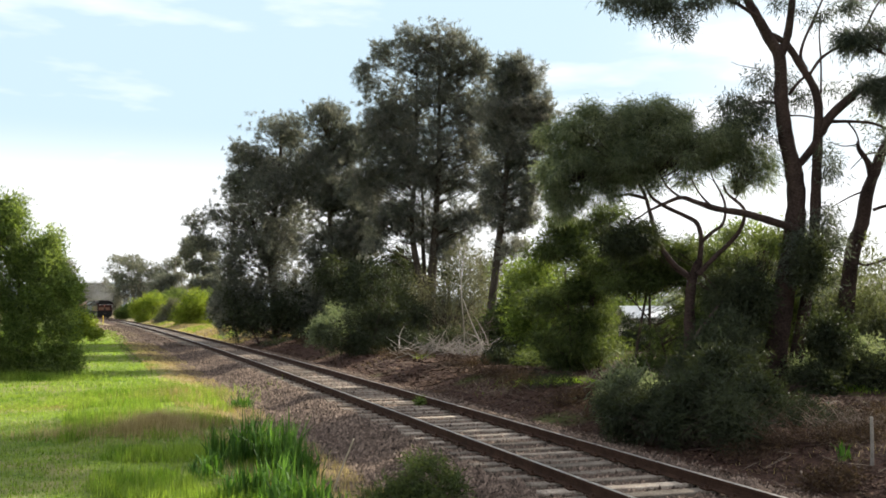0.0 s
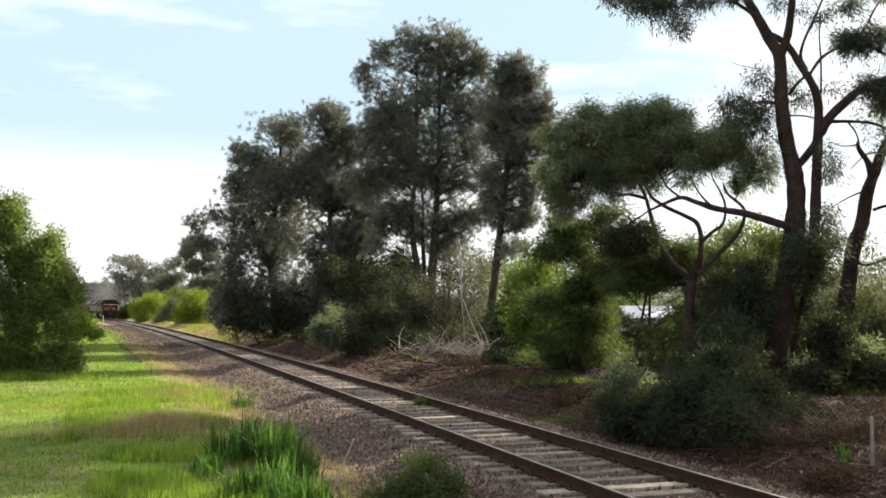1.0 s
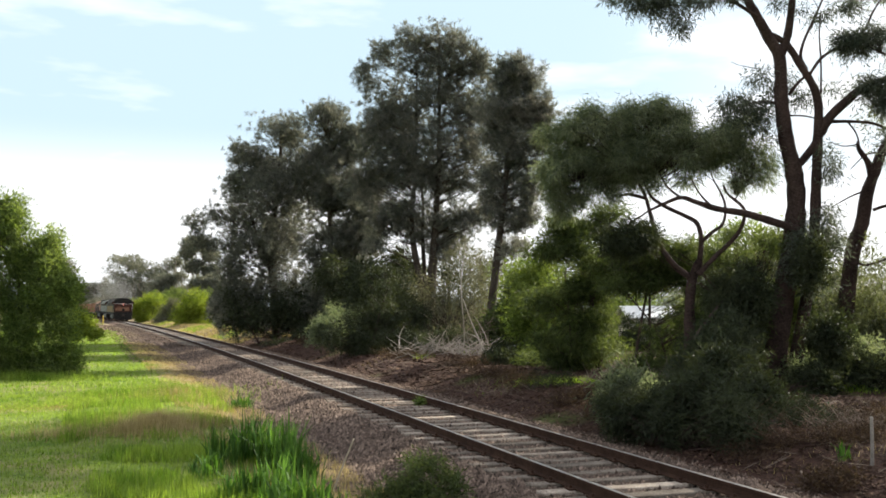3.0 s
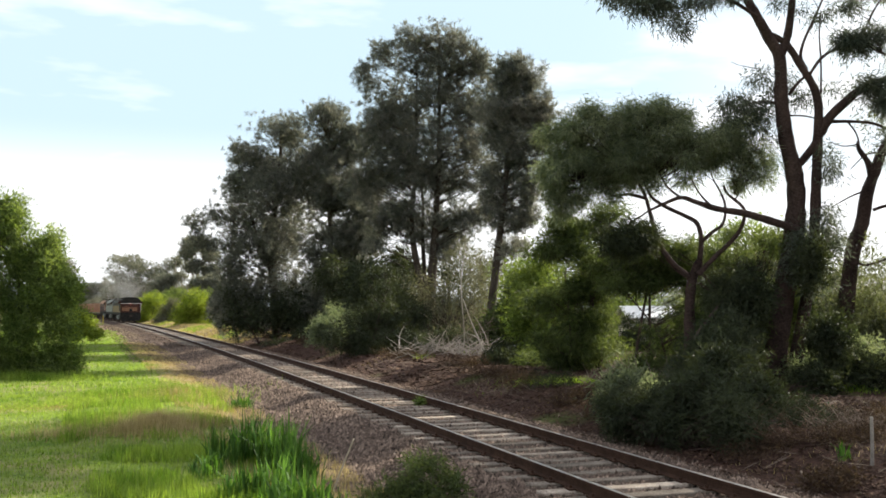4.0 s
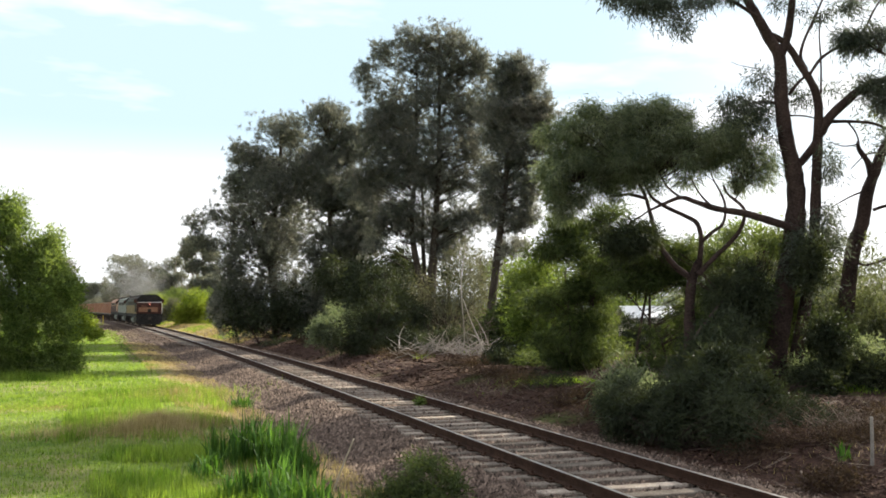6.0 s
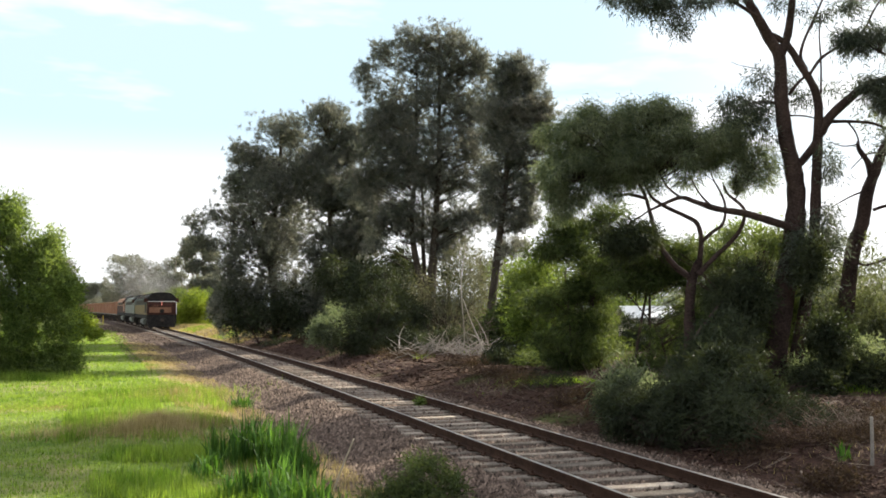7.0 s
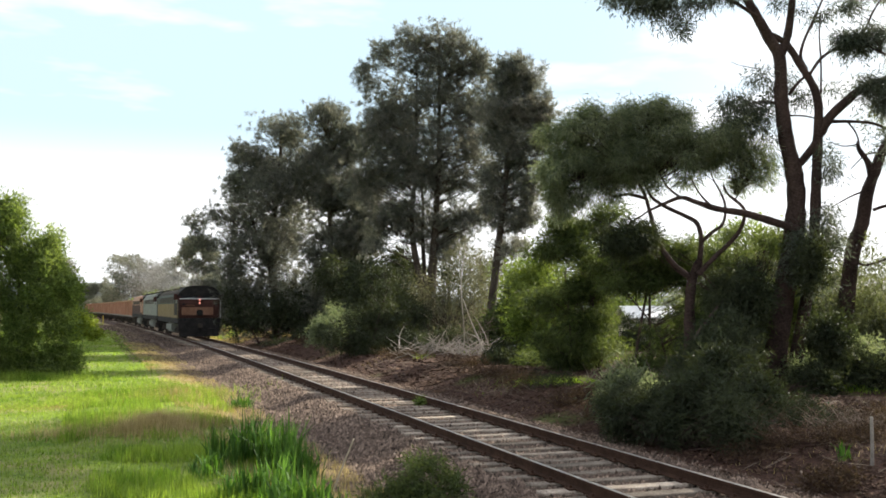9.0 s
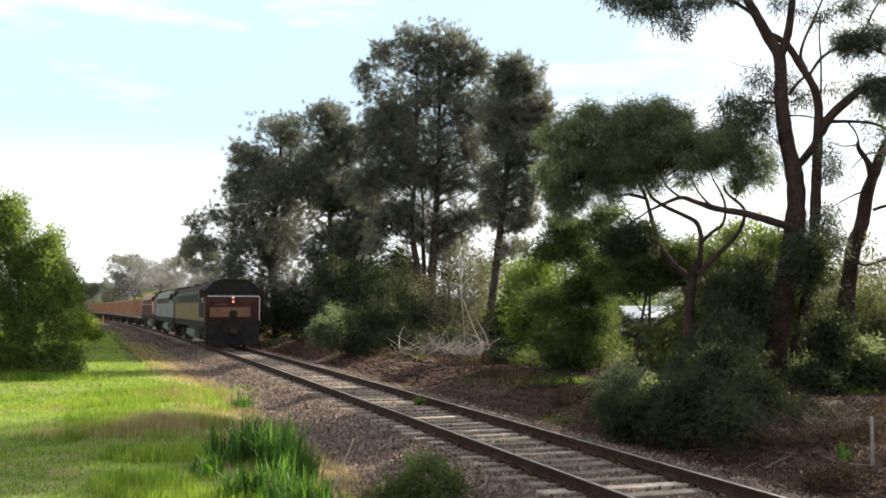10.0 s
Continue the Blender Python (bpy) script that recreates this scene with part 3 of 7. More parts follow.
# the wattle with its winding limbs
plant("wattle_tree", at((7.34, 28.5, 0.43)), [(3.69, 28.4, 6.66, 0.44, 0.57, 0.29), (3.21, 28.6, 7.43, 0.51, 0.66, 0.2), (3.92, 28.9, 6.71, 0.51, 0.67, 0.24), (4.04, 29.0, 6.81, 0.46, 0.6, 0.14), (4.33, 29.3, 7.07, 0.28, 0.36, 0.21), (3.79, 28.2, 7.43, 0.45, 0.59, 0.23), (3.66, 27.4, 7.38, 0.31, 0.4, 0.21), (5.31, 28.3, 7.07, 0.47, 0.61, 0.2), (5.29, 27.8, 7.64, 0.46, 0.6, 0.28), (4.93, 29.9, 7.02, 0.27, 0.34, 0.21), (5.14, 29.6, 7.77, 0.44, 0.57, 0.28), (4.38, 27.8, 7.44, 0.35, 0.45, 0.28), (5.43, 28.1, 6.94, 0.5, 0.65, 0.15), (5.77, 28.3, 7.04, 0.25, 0.33, 0.2), (6.35, 29.1, 7.37, 0.28, 0.36, 0.24), (5.95, 27.8, 6.7, 0.38, 0.49, 0.26), (6.55, 28.6, 7.38, 0.3, 0.4, 0.29), (7.05, 27.8, 7.45, 0.39, 0.51, 0.28), (6.09, 28.1, 7.9, 0.42, 0.54, 0.22), (7.19, 29.5, 7.06, 0.47, 0.61, 0.26), (6.16, 29.8, 7.18, 0.32, 0.41, 0.3), (7.75, 28.3, 7.24, 0.37, 0.48, 0.2), (7.83, 29.3, 6.8, 0.43, 0.56, 0.14), (8.14, 28.7, 7.05, 0.46, 0.6, 0.29), (7.93, 28.1, 6.58, 0.42, 0.54, 0.25), (7.8, 27.2, 7.0, 0.37, 0.48, 0.24), (8.35, 28.9, 6.88, 0.44, 0.58, 0.21), (7.23, 27.6, 6.42, 0.33, 0.42, 0.21), (4.48, 29.3, 6.78, 0.4, 0.52, 0.21), (4.81, 28.5, 6.01, 0.32, 0.42, 0.2), (4.21, 29.0, 6.51, 0.43, 0.56, 0.17), (4.28, 29.0, 6.44, 0.43, 0.56, 0.22), (4.35, 28.0, 5.81, 0.33, 0.43, 0.15), (3.84, 27.7, 6.47, 0.47, 0.62, 0.2), (4.84, 29.4, 6.17, 0.36, 0.47, 0.23), (6.23, 29.4, 6.66, 0.4, 0.52, 0.23), (5.21, 27.5, 6.49, 0.42, 0.55, 0.28), (5.58, 28.1, 5.99, 0.38, 0.5, 0.25), (5.64, 29.7, 6.42, 0.49, 0.64, 0.14), (6.15, 29.8, 6.54, 0.49, 0.64, 0.28), (6.49, 29.8, 6.65, 0.51, 0.66, 0.28), (5.36, 29.8, 6.67, 0.3, 0.39, 0.3), (9.12, 29.7, 7.42, 0.28, 0.37, 0.28), (8.91, 28.4, 7.64, 0.27, 0.35, 0.13), (8.85, 28.6, 7.14, 0.37, 0.48, 0.14), (7.92, 27.5, 6.95, 0.29, 0.38, 0.21), (8.67, 27.7, 7.29, 0.26, 0.34, 0.21), (8.68, 27.8, 6.94, 0.3, 0.38, 0.16), (8.52, 28.5, 6.92, 0.32, 0.42, 0.13), (3.14, 27.9, 6.25, 0.38, 0.49, 0.18), (3.26, 29.3, 6.35, 0.52, 0.68, 0.23), (3.34, 27.4, 6.01, 0.31, 0.4, 0.13), (3.71, 28.5, 5.94, 0.29, 0.37, 0.27), (3.37, 28.9, 5.93, 0.44, 0.58, 0.24), (3.2, 28.3, 6.32, 0.35, 0.46, 0.22), (3.43, 28.7, 6.18, 0.46, 0.6, 0.15), (4.49, 28.5, 8.15, 0.27, 0.35, 0.15), (6.49, 28.5, 8.22, 0.34, 0.44, 0.17), (5.55, 28.5, 8.02, 0.34, 0.44, 0.17), (7.08, 28.5, 7.96, 0.3, 0.39, 0.15), (4.0, 28.5, 5.57, 0.37, 0.48, 0.17), (5.1, 28.5, 5.96, 0.37, 0.48, 0.13), (6.2, 28.5, 5.86, 0.44, 0.57, 0.13), (7.31, 28.5, 6.03, 0.37, 0.48, 0.17), (3.32, 28.5, 5.48, 0.34, 0.44, 0.3), (9.03, 28.5, 6.88, 0.27, 0.35, 0.24), (3.75, 28.5, 6.99, 0.81, 0.81, 0.67), (5.11, 28.5, 7.19, 1.11, 1.11, 0.77), (6.56, 28.5, 7.19, 1.11, 1.11, 0.77), (7.74, 28.5, 6.88, 0.94, 0.94, 0.61), (5.7, 28.5, 6.51, 1.18, 1.18, 0.47), (8.52, 28.5, 7.36, 0.51, 0.51, 0.47)],
      WATTLE, "spreading wattle tree with winding dark limbs", "tree",
      [(((7.34, 28.5, 0.43), (7.33, 28.5, 1.77), (7.41, 28.5, 2.94), (7.66, 28.5, 3.59)), 0.19, 0.12), (((7.45, 28.5, 3.03), (6.88, 28.5, 3.48), (6.45, 28.5, 4.13), (6.22, 28.5, 4.94), (6.05, 28.5, 5.55), (5.66, 28.5, 6.34)), 0.1, 0.04), (((6.07, 28.4, 5.44), (5.54, 28.4, 5.57), (5.1, 28.4, 5.52), (4.66, 28.4, 5.74), (4.12, 28.4, 6.02)), 0.055, 0.015), (((7.63, 28.4, 3.55), (7.69, 28.4, 4.2), (7.58, 28.4, 4.69), (7.25, 28.4, 4.91), (6.64, 28.4, 5.2), (6.21, 28.4, 5.51), (6.01, 28.4, 5.98)), 0.085, 0.04), (((7.65, 28.2, 4.14), (7.99, 28.2, 4.44), (8.26, 28.2, 4.64), (8.37, 28.2, 5.05), (8.29, 28.2, 5.48), (8.02, 28.2, 5.99)), 0.06, 0.025), (((7.51, 28.1, 3.17), (7.95, 28.1, 3.63), (8.66, 28.1, 4.33), (8.9, 28.1, 4.87), (8.84, 28.1, 5.17), (8.42, 28.1, 5.54), (8.29, 28.1, 5.81)), 0.085, 0.03), (((8.58, 28.0, 5.33), (8.86, 28.0, 5.79), (9.33, 28.0, 6.26)), 0.028, 0.012), (((6.15, 28.3, 5.09), (5.64, 28.3, 4.75), (5.13, 28.3, 4.48)), 0.03, 0.012), (((7.08, 28.3, 5.46), (6.66, 28.3, 5.8), (6.42, 28.3, 6.31)), 0.04, 0.02), (((6.33, 28.4, 4.54), (5.48, 28.4, 3.95), (4.64, 28.4, 3.7)), 0.035, 0.014)],
      BARK_E, clusters=2300, per=60, rc=0.25, length=0.18, width=0.015, droop=-0.7, shell=0.2, seed=31, twigs=300, twig_r=0.014, loose_share=0.30,
      boughs=[((8.58, 28, 5.51), [(9.01, 28.0, 6.26, 0.4, 0.36, 0.4), (9.43, 28.0, 5.96, 0.23, 0.27, 0.3), (8.59, 28.0, 5.9, 0.23, 0.21, 0.23), (9.28, 28.0, 6.8, 0.43, 0.39, 0.36), (8.79, 28.0, 5.83, 0.26, 0.24, 0.2), (9.63, 28.0, 6.4, 0.23, 0.33, 0.36), (8.6, 28.0, 6.52, 0.33, 0.3, 0.33)], 130, 0.025), ((5.65, 28.2, 6.97), [(4.31, 28.2, 7.94, 0.57, 0.51, 0.3), (6.42, 28.2, 8.02, 0.57, 0.51, 0.33), (5.49, 28.2, 7.99, 0.43, 0.39, 0.23), (7.09, 28.2, 7.85, 0.43, 0.39, 0.23), (3.63, 28.2, 7.56, 0.43, 0.39, 0.23)], 210, 0.02), ((4.31, 28.3, 5.97), [(3.38, 28.3, 5.8, 0.43, 0.45, 0.5), (3.63, 28.3, 5.12, 0.4, 0.36, 0.37), (4.14, 28.3, 5.38, 0.43, 0.39, 0.23), (4.98, 28.3, 5.55, 0.43, 0.39, 0.2)], 130, 0.02)])
plant("scrub_bush", at((4.96, 33, -0.62)), [(5.19, 33.7, 4.93, 0.86, 0.86, 0.26), (5.68, 31.9, 3.61, 0.75, 0.75, 0.3), (4.84, 34.0, 4.97, 0.8, 0.8, 0.16), (3.78, 32.7, 4.56, 0.68, 0.68, 0.21), (3.86, 33.6, 4.1, 0.54, 0.54, 0.16), (4.52, 32.7, 4.79, 0.48, 0.48, 0.39), (5.49, 33.3, 5.35, 0.47, 0.47, 0.33), (3.77, 32.3, 5.13, 0.38, 0.38, 0.15), (4.02, 32.6, 5.06, 0.48, 0.48, 0.23), (3.94, 32.3, 4.11, 0.78, 0.78, 0.34), (5.79, 32.5, 3.75, 0.5, 0.5, 0.27), (4.36, 32.4, 4.42, 0.48, 0.48, 0.19), (4.39, 33.2, 4.77, 0.9, 0.9, 0.33), (4.87, 32.0, 3.77, 0.79, 0.79, 0.25), (4.37, 32.6, 4.71, 0.67, 0.67, 0.37), (4.57, 31.9, 4.26, 0.79, 0.79, 0.19), (6.04, 33.8, 5.54, 0.86, 0.86, 0.26), (3.54, 32.7, 4.11, 0.87, 0.87, 0.27), (3.68, 31.9, 1.08, 0.83, 0.83, 0.23), (4.21, 33.6, 0.5, 0.7, 0.7, 0.4), (5.12, 33.7, 3.37, 0.56, 0.56, 0.3), (5.29, 32.0, 0.83, 0.7, 0.7, 0.34), (4.83, 33.8, 0.37, 0.82, 0.82, 0.18), (5.06, 32.8, 2.99, 0.6, 0.6, 0.39), (4.75, 33.6, 1.23, 0.83, 0.83, 0.18), (5.02, 34.0, 3.0, 0.42, 0.42, 0.34), (5.21, 33.0, 1.04, 0.9, 0.9, 0.21), (5.82, 32.4, 3.29, 0.77, 0.77, 0.25), (5.41, 32.1, 1.95, 0.59, 0.59, 0.32), (5.96, 33.3, 0.83, 0.51, 0.51, 0.18), (4.71, 32.7, 1.91, 0.83, 0.83, 0.21), (4.65, 33.8, 2.78, 0.78, 0.78, 0.22), (3.36, 31.8, 2.5, 0.83, 0.83, 0.19), (5.11, 33.3, 0.67, 0.81, 0.81, 0.33), (5.19, 32.5, 1.59, 0.69, 0.69, 0.27), (5.91, 33.2, 3.2, 0.49, 0.49, 0.27), (5.52, 33.7, 2.99, 0.68, 0.68, 0.22), (3.83, 32.9, 0.46, 0.8, 0.8, 0.29)],
      MIDG, "tall straggly wattle thicket with light showing through", "bush",
      [(((5.39, 33, -0.62), (5.36, 33, 1.11), (4.99, 33, 3.06), (4.42, 33, 4.82)), 0.07, 0.02), (((4.28, 33, -0.62), (4.39, 33, 1.11), (4.22, 33, 3.45)), 0.05, 0.02), (((5.08, 33, 2.28), (5.58, 33, 3.64), (5.79, 33, 5.01)), 0.04, 0.015)], BARK_E,
      clusters=1250, per=58, rc=0.28, length=0.17, width=0.021, droop=-0.5, shell=0.2, seed=32, twigs=220, twig_r=0.012, group="scrub", loose_share=0.3)
plant("thicket", at((10.89, 52, -0.76)), [(12.7, 51.1, 0.31, 0.91, 0.91, 0.45), (9.33, 52.3, -0.13, 0.9, 0.9, 0.43), (13.07, 53.1, 0.39, 0.44, 0.44, 0.38), (11.84, 50.9, 0.74, 0.72, 0.72, 0.39), (10.87, 52.4, 1.03, 0.93, 0.93, 0.46), (9.77, 51.3, 1.27, 0.45, 0.55, 0.55), (12.78, 53.1, -0.45, 0.53, 0.53, 0.5), (11.49, 51.2, 0.73, 0.45, 0.54, 0.54), (9.83, 51.9, -0.24, 0.83, 0.83, 0.52), (12.49, 53.1, 1.2, 0.5, 0.5, 0.41), (11.32, 52.4, -0.08, 0.77, 0.77, 0.5), (10.05, 51.7, 0.35, 0.64, 0.64, 0.46), (13.11, 51.7, -0.62, 0.58, 0.58, 0.31), (12.43, 51.3, 1.21, 0.91, 0.91, 0.3), (12.73, 52.7, 1.15, 0.81, 0.81, 0.4), (10.11, 52.5, 0.44, 0.59, 0.59, 0.34), (9.41, 51.6, -0.34, 0.67, 0.67, 0.52), (9.47, 51.3, -0.63, 0.85, 0.85, 0.45)],
      SHADED, "dark thicket before the white-roofed shed", "thicket", (), BARK_E,
      clusters=420, per=56, rc=0.34, length=0.2, width=0.04, droop=-0.2, shell=0.2, seed=38, twigs=60, twig_r=0.014, group="thickets", loose_share=0.3)
plant("scrub_bush", at((6.20, 30.60, -0.05)), [(6.78, 29.5, 3.86, 0.56, 0.56, 0.31), (7.74, 29.5, 3.98, 0.54, 0.54, 0.3), (7.83, 30.4, 3.76, 0.38, 0.38, 0.16), (5.81, 30.4, 3.71, 0.4, 0.4, 0.29), (8.23, 30.9, 4.01, 0.49, 0.49, 0.33), (5.6, 29.5, 2.92, 0.66, 0.66, 0.24), (6.45, 30.1, 4.14, 0.66, 0.66, 0.18), (6.08, 30.1, 3.0, 0.41, 0.41, 0.3), (6.44, 30.9, 4.05, 0.69, 0.69, 0.31), (7.03, 29.6, 3.99, 0.65, 0.65, 0.33), (5.83, 30.7, 3.8, 0.64, 0.64, 0.33), (6.91, 30.3, 3.19, 0.68, 0.68, 0.27), (6.55, 30.0, 3.82, 0.74, 0.74, 0.35), (8.44, 31.5, 3.61, 0.67, 0.67, 0.28), (7.38, 29.7, 3.57, 0.68, 0.68, 0.16), (7.29, 29.8, 3.84, 0.78, 0.78, 0.23), (7.54, 29.6, 3.27, 0.37, 0.37, 0.31), (7.99, 30.2, 2.93, 0.8, 0.8, 0.23), (7.12, 30.5, 3.12, 0.69, 0.69, 0.36), (6.03, 31.0, 3.67, 0.64, 0.64, 0.35), (6.75, 29.9, 0.29, 0.57, 0.57, 0.18), (6.2, 31.3, 0.53, 0.44, 0.44, 0.2), (7.89, 29.5, 0.49, 0.56, 0.56, 0.31), (8.15, 30.8, 0.12, 0.58, 0.58, 0.27), (7.87, 31.2, 0.53, 0.65, 0.65, 0.2), (7.32, 31.6, -0.0, 0.62, 0.62, 0.28), (7.45, 30.0, -0.12, 0.41, 0.41, 0.32), (5.97, 29.7, 0.29, 0.68, 0.68, 0.25), (5.92, 29.6, 0.35, 0.47, 0.47, 0.33), (8.42, 31.3, -0.42, 0.48, 0.48, 0.31), (8.66, 30.6, 0.59, 0.67, 0.67, 0.14), (6.86, 31.1, 0.47, 0.7, 0.7, 0.28), (8.13, 31.5, 0.28, 0.69, 0.69, 0.24), (7.88, 30.8, 0.5, 0.46, 0.46, 0.36), (8.22, 30.3, -0.11, 0.54, 0.54, 0.34), (7.99, 30.1, 0.12, 0.69, 0.69, 0.2), (8.46, 31.6, 1.87, 0.47, 0.47, 0.19), (8.07, 30.1, 1.34, 0.48, 0.48, 0.28), (8.99, 31.8, 2.63, 0.47, 0.47, 0.34), (7.65, 31.8, 1.6, 0.41, 0.41, 0.19), (8.18, 31.1, 2.26, 0.48, 0.48, 0.33), (8.36, 29.5, 2.5, 0.37, 0.37, 0.3), (8.09, 31.1, 0.69, 0.44, 0.44, 0.17), (8.14, 29.6, 2.34, 0.31, 0.31, 0.16), (7.49, 30.0, 1.07, 0.41, 0.41, 0.14), (7.87, 30.8, 1.21, 0.33, 0.33, 0.31), (8.24, 30.4, 0.61, 0.34, 0.34, 0.22), (6.8, 30.1, 3.0, 0.28, 0.28, 0.21), (6.03, 31.0, 3.01, 0.49, 0.49, 0.13), (6.45, 29.5, 3.02, 0.44, 0.44, 0.17), (5.68, 30.8, 2.91, 0.35, 0.35, 0.2), (6.84, 31.1, 2.94, 0.5, 0.5, 0.22), (6.3, 30.1, 2.88, 0.41, 0.41, 0.2), (5.37, 30.2, 2.95, 0.48, 0.48, 0.18), (6.44, 29.7, 1.3, 0.44, 0.44, 0.25), (7.28, 31.3, 1.04, 0.44, 0.44, 0.24), (6.83, 29.4, 0.62, 0.36, 0.36, 0.21), (7.26, 31.4, 0.56, 0.35, 0.35, 0.22), (7.29, 30.6, 2.13, 0.25, 0.23, 0.18), (7.6, 30.6, 1.91, 0.29, 0.26, 0.18), (5.67, 30.6, 2.06, 0.14, 0.13, 0.14)],
      MIDG, "dark tangled thicket round the wattle's stem", "bush",
      [(((6.04, 30.6, -0.42), (6.23, 30.6, 1.19), (6.62, 30.6, 3.0), (7.18, 30.6, 4.08)), 0.06, 0.02), (((7.11, 30.6, -0.42), (6.96, 30.6, 1.19), (5.89, 30.6, 2.64)), 0.05, 0.015)], BARK_E,
      clusters=1050, per=58, rc=0.24, length=0.17, width=0.020, droop=-0.5, shell=0.2, seed=36, twigs=240, twig_r=0.012, group="scrub", loose_share=0.3)
plant("scrub_bush", at((8.90, 29.20, -0.05)), [(10.15, 28.4, 3.66, 0.47, 0.47, 0.17), (8.71, 30.2, 3.83, 0.64, 0.64, 0.27), (8.9, 29.7, 3.82, 0.65, 0.65, 0.3), (10.46, 30.3, 4.23, 0.75, 0.75, 0.27), (9.89, 28.1, 4.1, 0.42, 0.42, 0.18), (9.18, 29.9, 3.44, 0.67, 0.67, 0.16), (10.24, 29.6, 4.32, 0.51, 0.51, 0.19), (10.61, 30.2, 4.4, 0.79, 0.79, 0.21), (9.77, 28.1, 3.85, 0.5, 0.5, 0.33), (8.65, 30.0, 3.66, 0.37, 0.37, 0.25), (9.2, 29.8, 4.51, 0.48, 0.48, 0.25), (8.96, 29.4, 4.54, 0.4, 0.4, 0.35), (9.0, 28.3, 3.74, 0.33, 0.33, 0.15), (8.46, 29.2, 3.41, 0.38, 0.38, 0.29), (10.63, 29.4, 2.83, 0.57, 0.57, 0.26), (9.15, 30.0, 0.9, 0.82, 0.82, 0.27), (10.91, 29.2, 2.26, 0.36, 0.36, 0.28), (8.04, 28.1, 1.89, 0.71, 0.71, 0.22), (8.54, 29.0, 0.33, 0.53, 0.53, 0.24), (9.0, 28.7, 0.99, 0.42, 0.42, 0.31), (9.91, 30.1, 2.38, 0.6, 0.6, 0.36), (8.72, 28.1, 1.08, 0.65, 0.65, 0.23), (8.34, 30.3, 1.92, 0.43, 0.43, 0.2), (9.64, 30.2, 0.55, 0.55, 0.55, 0.36), (9.3, 29.0, 0.06, 0.63, 0.63, 0.26), (8.5, 30.0, 0.04, 0.67, 0.67, 0.23), (8.39, 28.1, 1.99, 0.55, 0.55, 0.18), (10.34, 29.6, 1.63, 0.8, 0.8, 0.3), (10.45, 29.4, 2.62, 0.42, 0.42, 0.24), (9.99, 30.3, 0.26, 0.43, 0.43, 0.16), (8.22, 28.5, 1.05, 0.42, 0.42, 0.34), (9.34, 28.6, 1.1, 0.56, 0.56, 0.25), (8.98, 28.4, 2.34, 0.65, 0.65, 0.27), (8.3, 28.4, 1.8, 0.57, 0.57, 0.2), (10.89, 29.2, 2.2, 0.76, 0.76, 0.17), (9.14, 28.0, 1.56, 0.55, 0.55, 0.18), (7.93, 28.2, 1.54, 0.5, 0.5, 0.18), (9.87, 28.9, 1.2, 0.65, 0.65, 0.17), (10.19, 29.3, 0.01, 0.47, 0.47, 0.33), (9.19, 29.2, 0.68, 0.6, 0.6, 0.29), (9.03, 30.2, 0.77, 0.73, 0.73, 0.27), (8.48, 28.8, 1.14, 0.63, 0.63, 0.29), (9.74, 29.3, 0.81, 0.73, 0.73, 0.17), (8.7, 30.1, 1.11, 0.82, 0.82, 0.14), (9.79, 28.8, 0.63, 0.37, 0.37, 0.14), (8.93, 30.0, 2.5, 0.69, 0.69, 0.27), (10.41, 29.9, 2.36, 0.6, 0.6, 0.25), (10.32, 30.2, 1.44, 0.77, 0.77, 0.21)],
      MIDG, "dark tangled thicket before the eucalypt's trunks", "bush",
      [(((8.5, 29.2, -0.46), (8.7, 29.2, 1.24), (9.24, 29.2, 2.62)), 0.05, 0.02)], BARK_E,
      clusters=860, per=58, rc=0.24, length=0.17, width=0.020, droop=-0.5, shell=0.2, seed=37, twigs=260, twig_r=0.012, group="scrub", loose_share=0.3)
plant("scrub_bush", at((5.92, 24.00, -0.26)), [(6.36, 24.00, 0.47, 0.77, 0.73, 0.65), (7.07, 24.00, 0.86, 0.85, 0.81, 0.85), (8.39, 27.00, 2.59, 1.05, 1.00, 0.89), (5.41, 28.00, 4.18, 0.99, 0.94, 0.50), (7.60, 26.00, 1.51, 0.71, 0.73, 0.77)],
      SHADED, "dense scrub below the wattle", "bush",
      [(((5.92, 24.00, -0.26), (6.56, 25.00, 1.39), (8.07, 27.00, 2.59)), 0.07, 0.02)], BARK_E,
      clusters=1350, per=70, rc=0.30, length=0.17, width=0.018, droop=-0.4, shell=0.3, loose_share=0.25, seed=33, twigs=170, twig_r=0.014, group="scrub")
# front scrub takes the leaf colour darkened for canopy shade
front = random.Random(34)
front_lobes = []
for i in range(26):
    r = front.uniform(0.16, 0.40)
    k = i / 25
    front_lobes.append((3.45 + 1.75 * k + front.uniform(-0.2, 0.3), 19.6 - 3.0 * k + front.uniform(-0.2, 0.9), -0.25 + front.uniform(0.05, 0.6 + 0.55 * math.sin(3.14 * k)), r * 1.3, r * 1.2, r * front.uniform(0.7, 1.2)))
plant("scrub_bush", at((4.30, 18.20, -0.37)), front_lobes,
      SHADED, "low straggling scrub at the edge of the ballast, darkened for shade", "bush", (), BARK_E,
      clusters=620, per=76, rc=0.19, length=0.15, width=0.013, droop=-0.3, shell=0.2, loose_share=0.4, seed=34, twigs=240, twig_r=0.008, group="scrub")

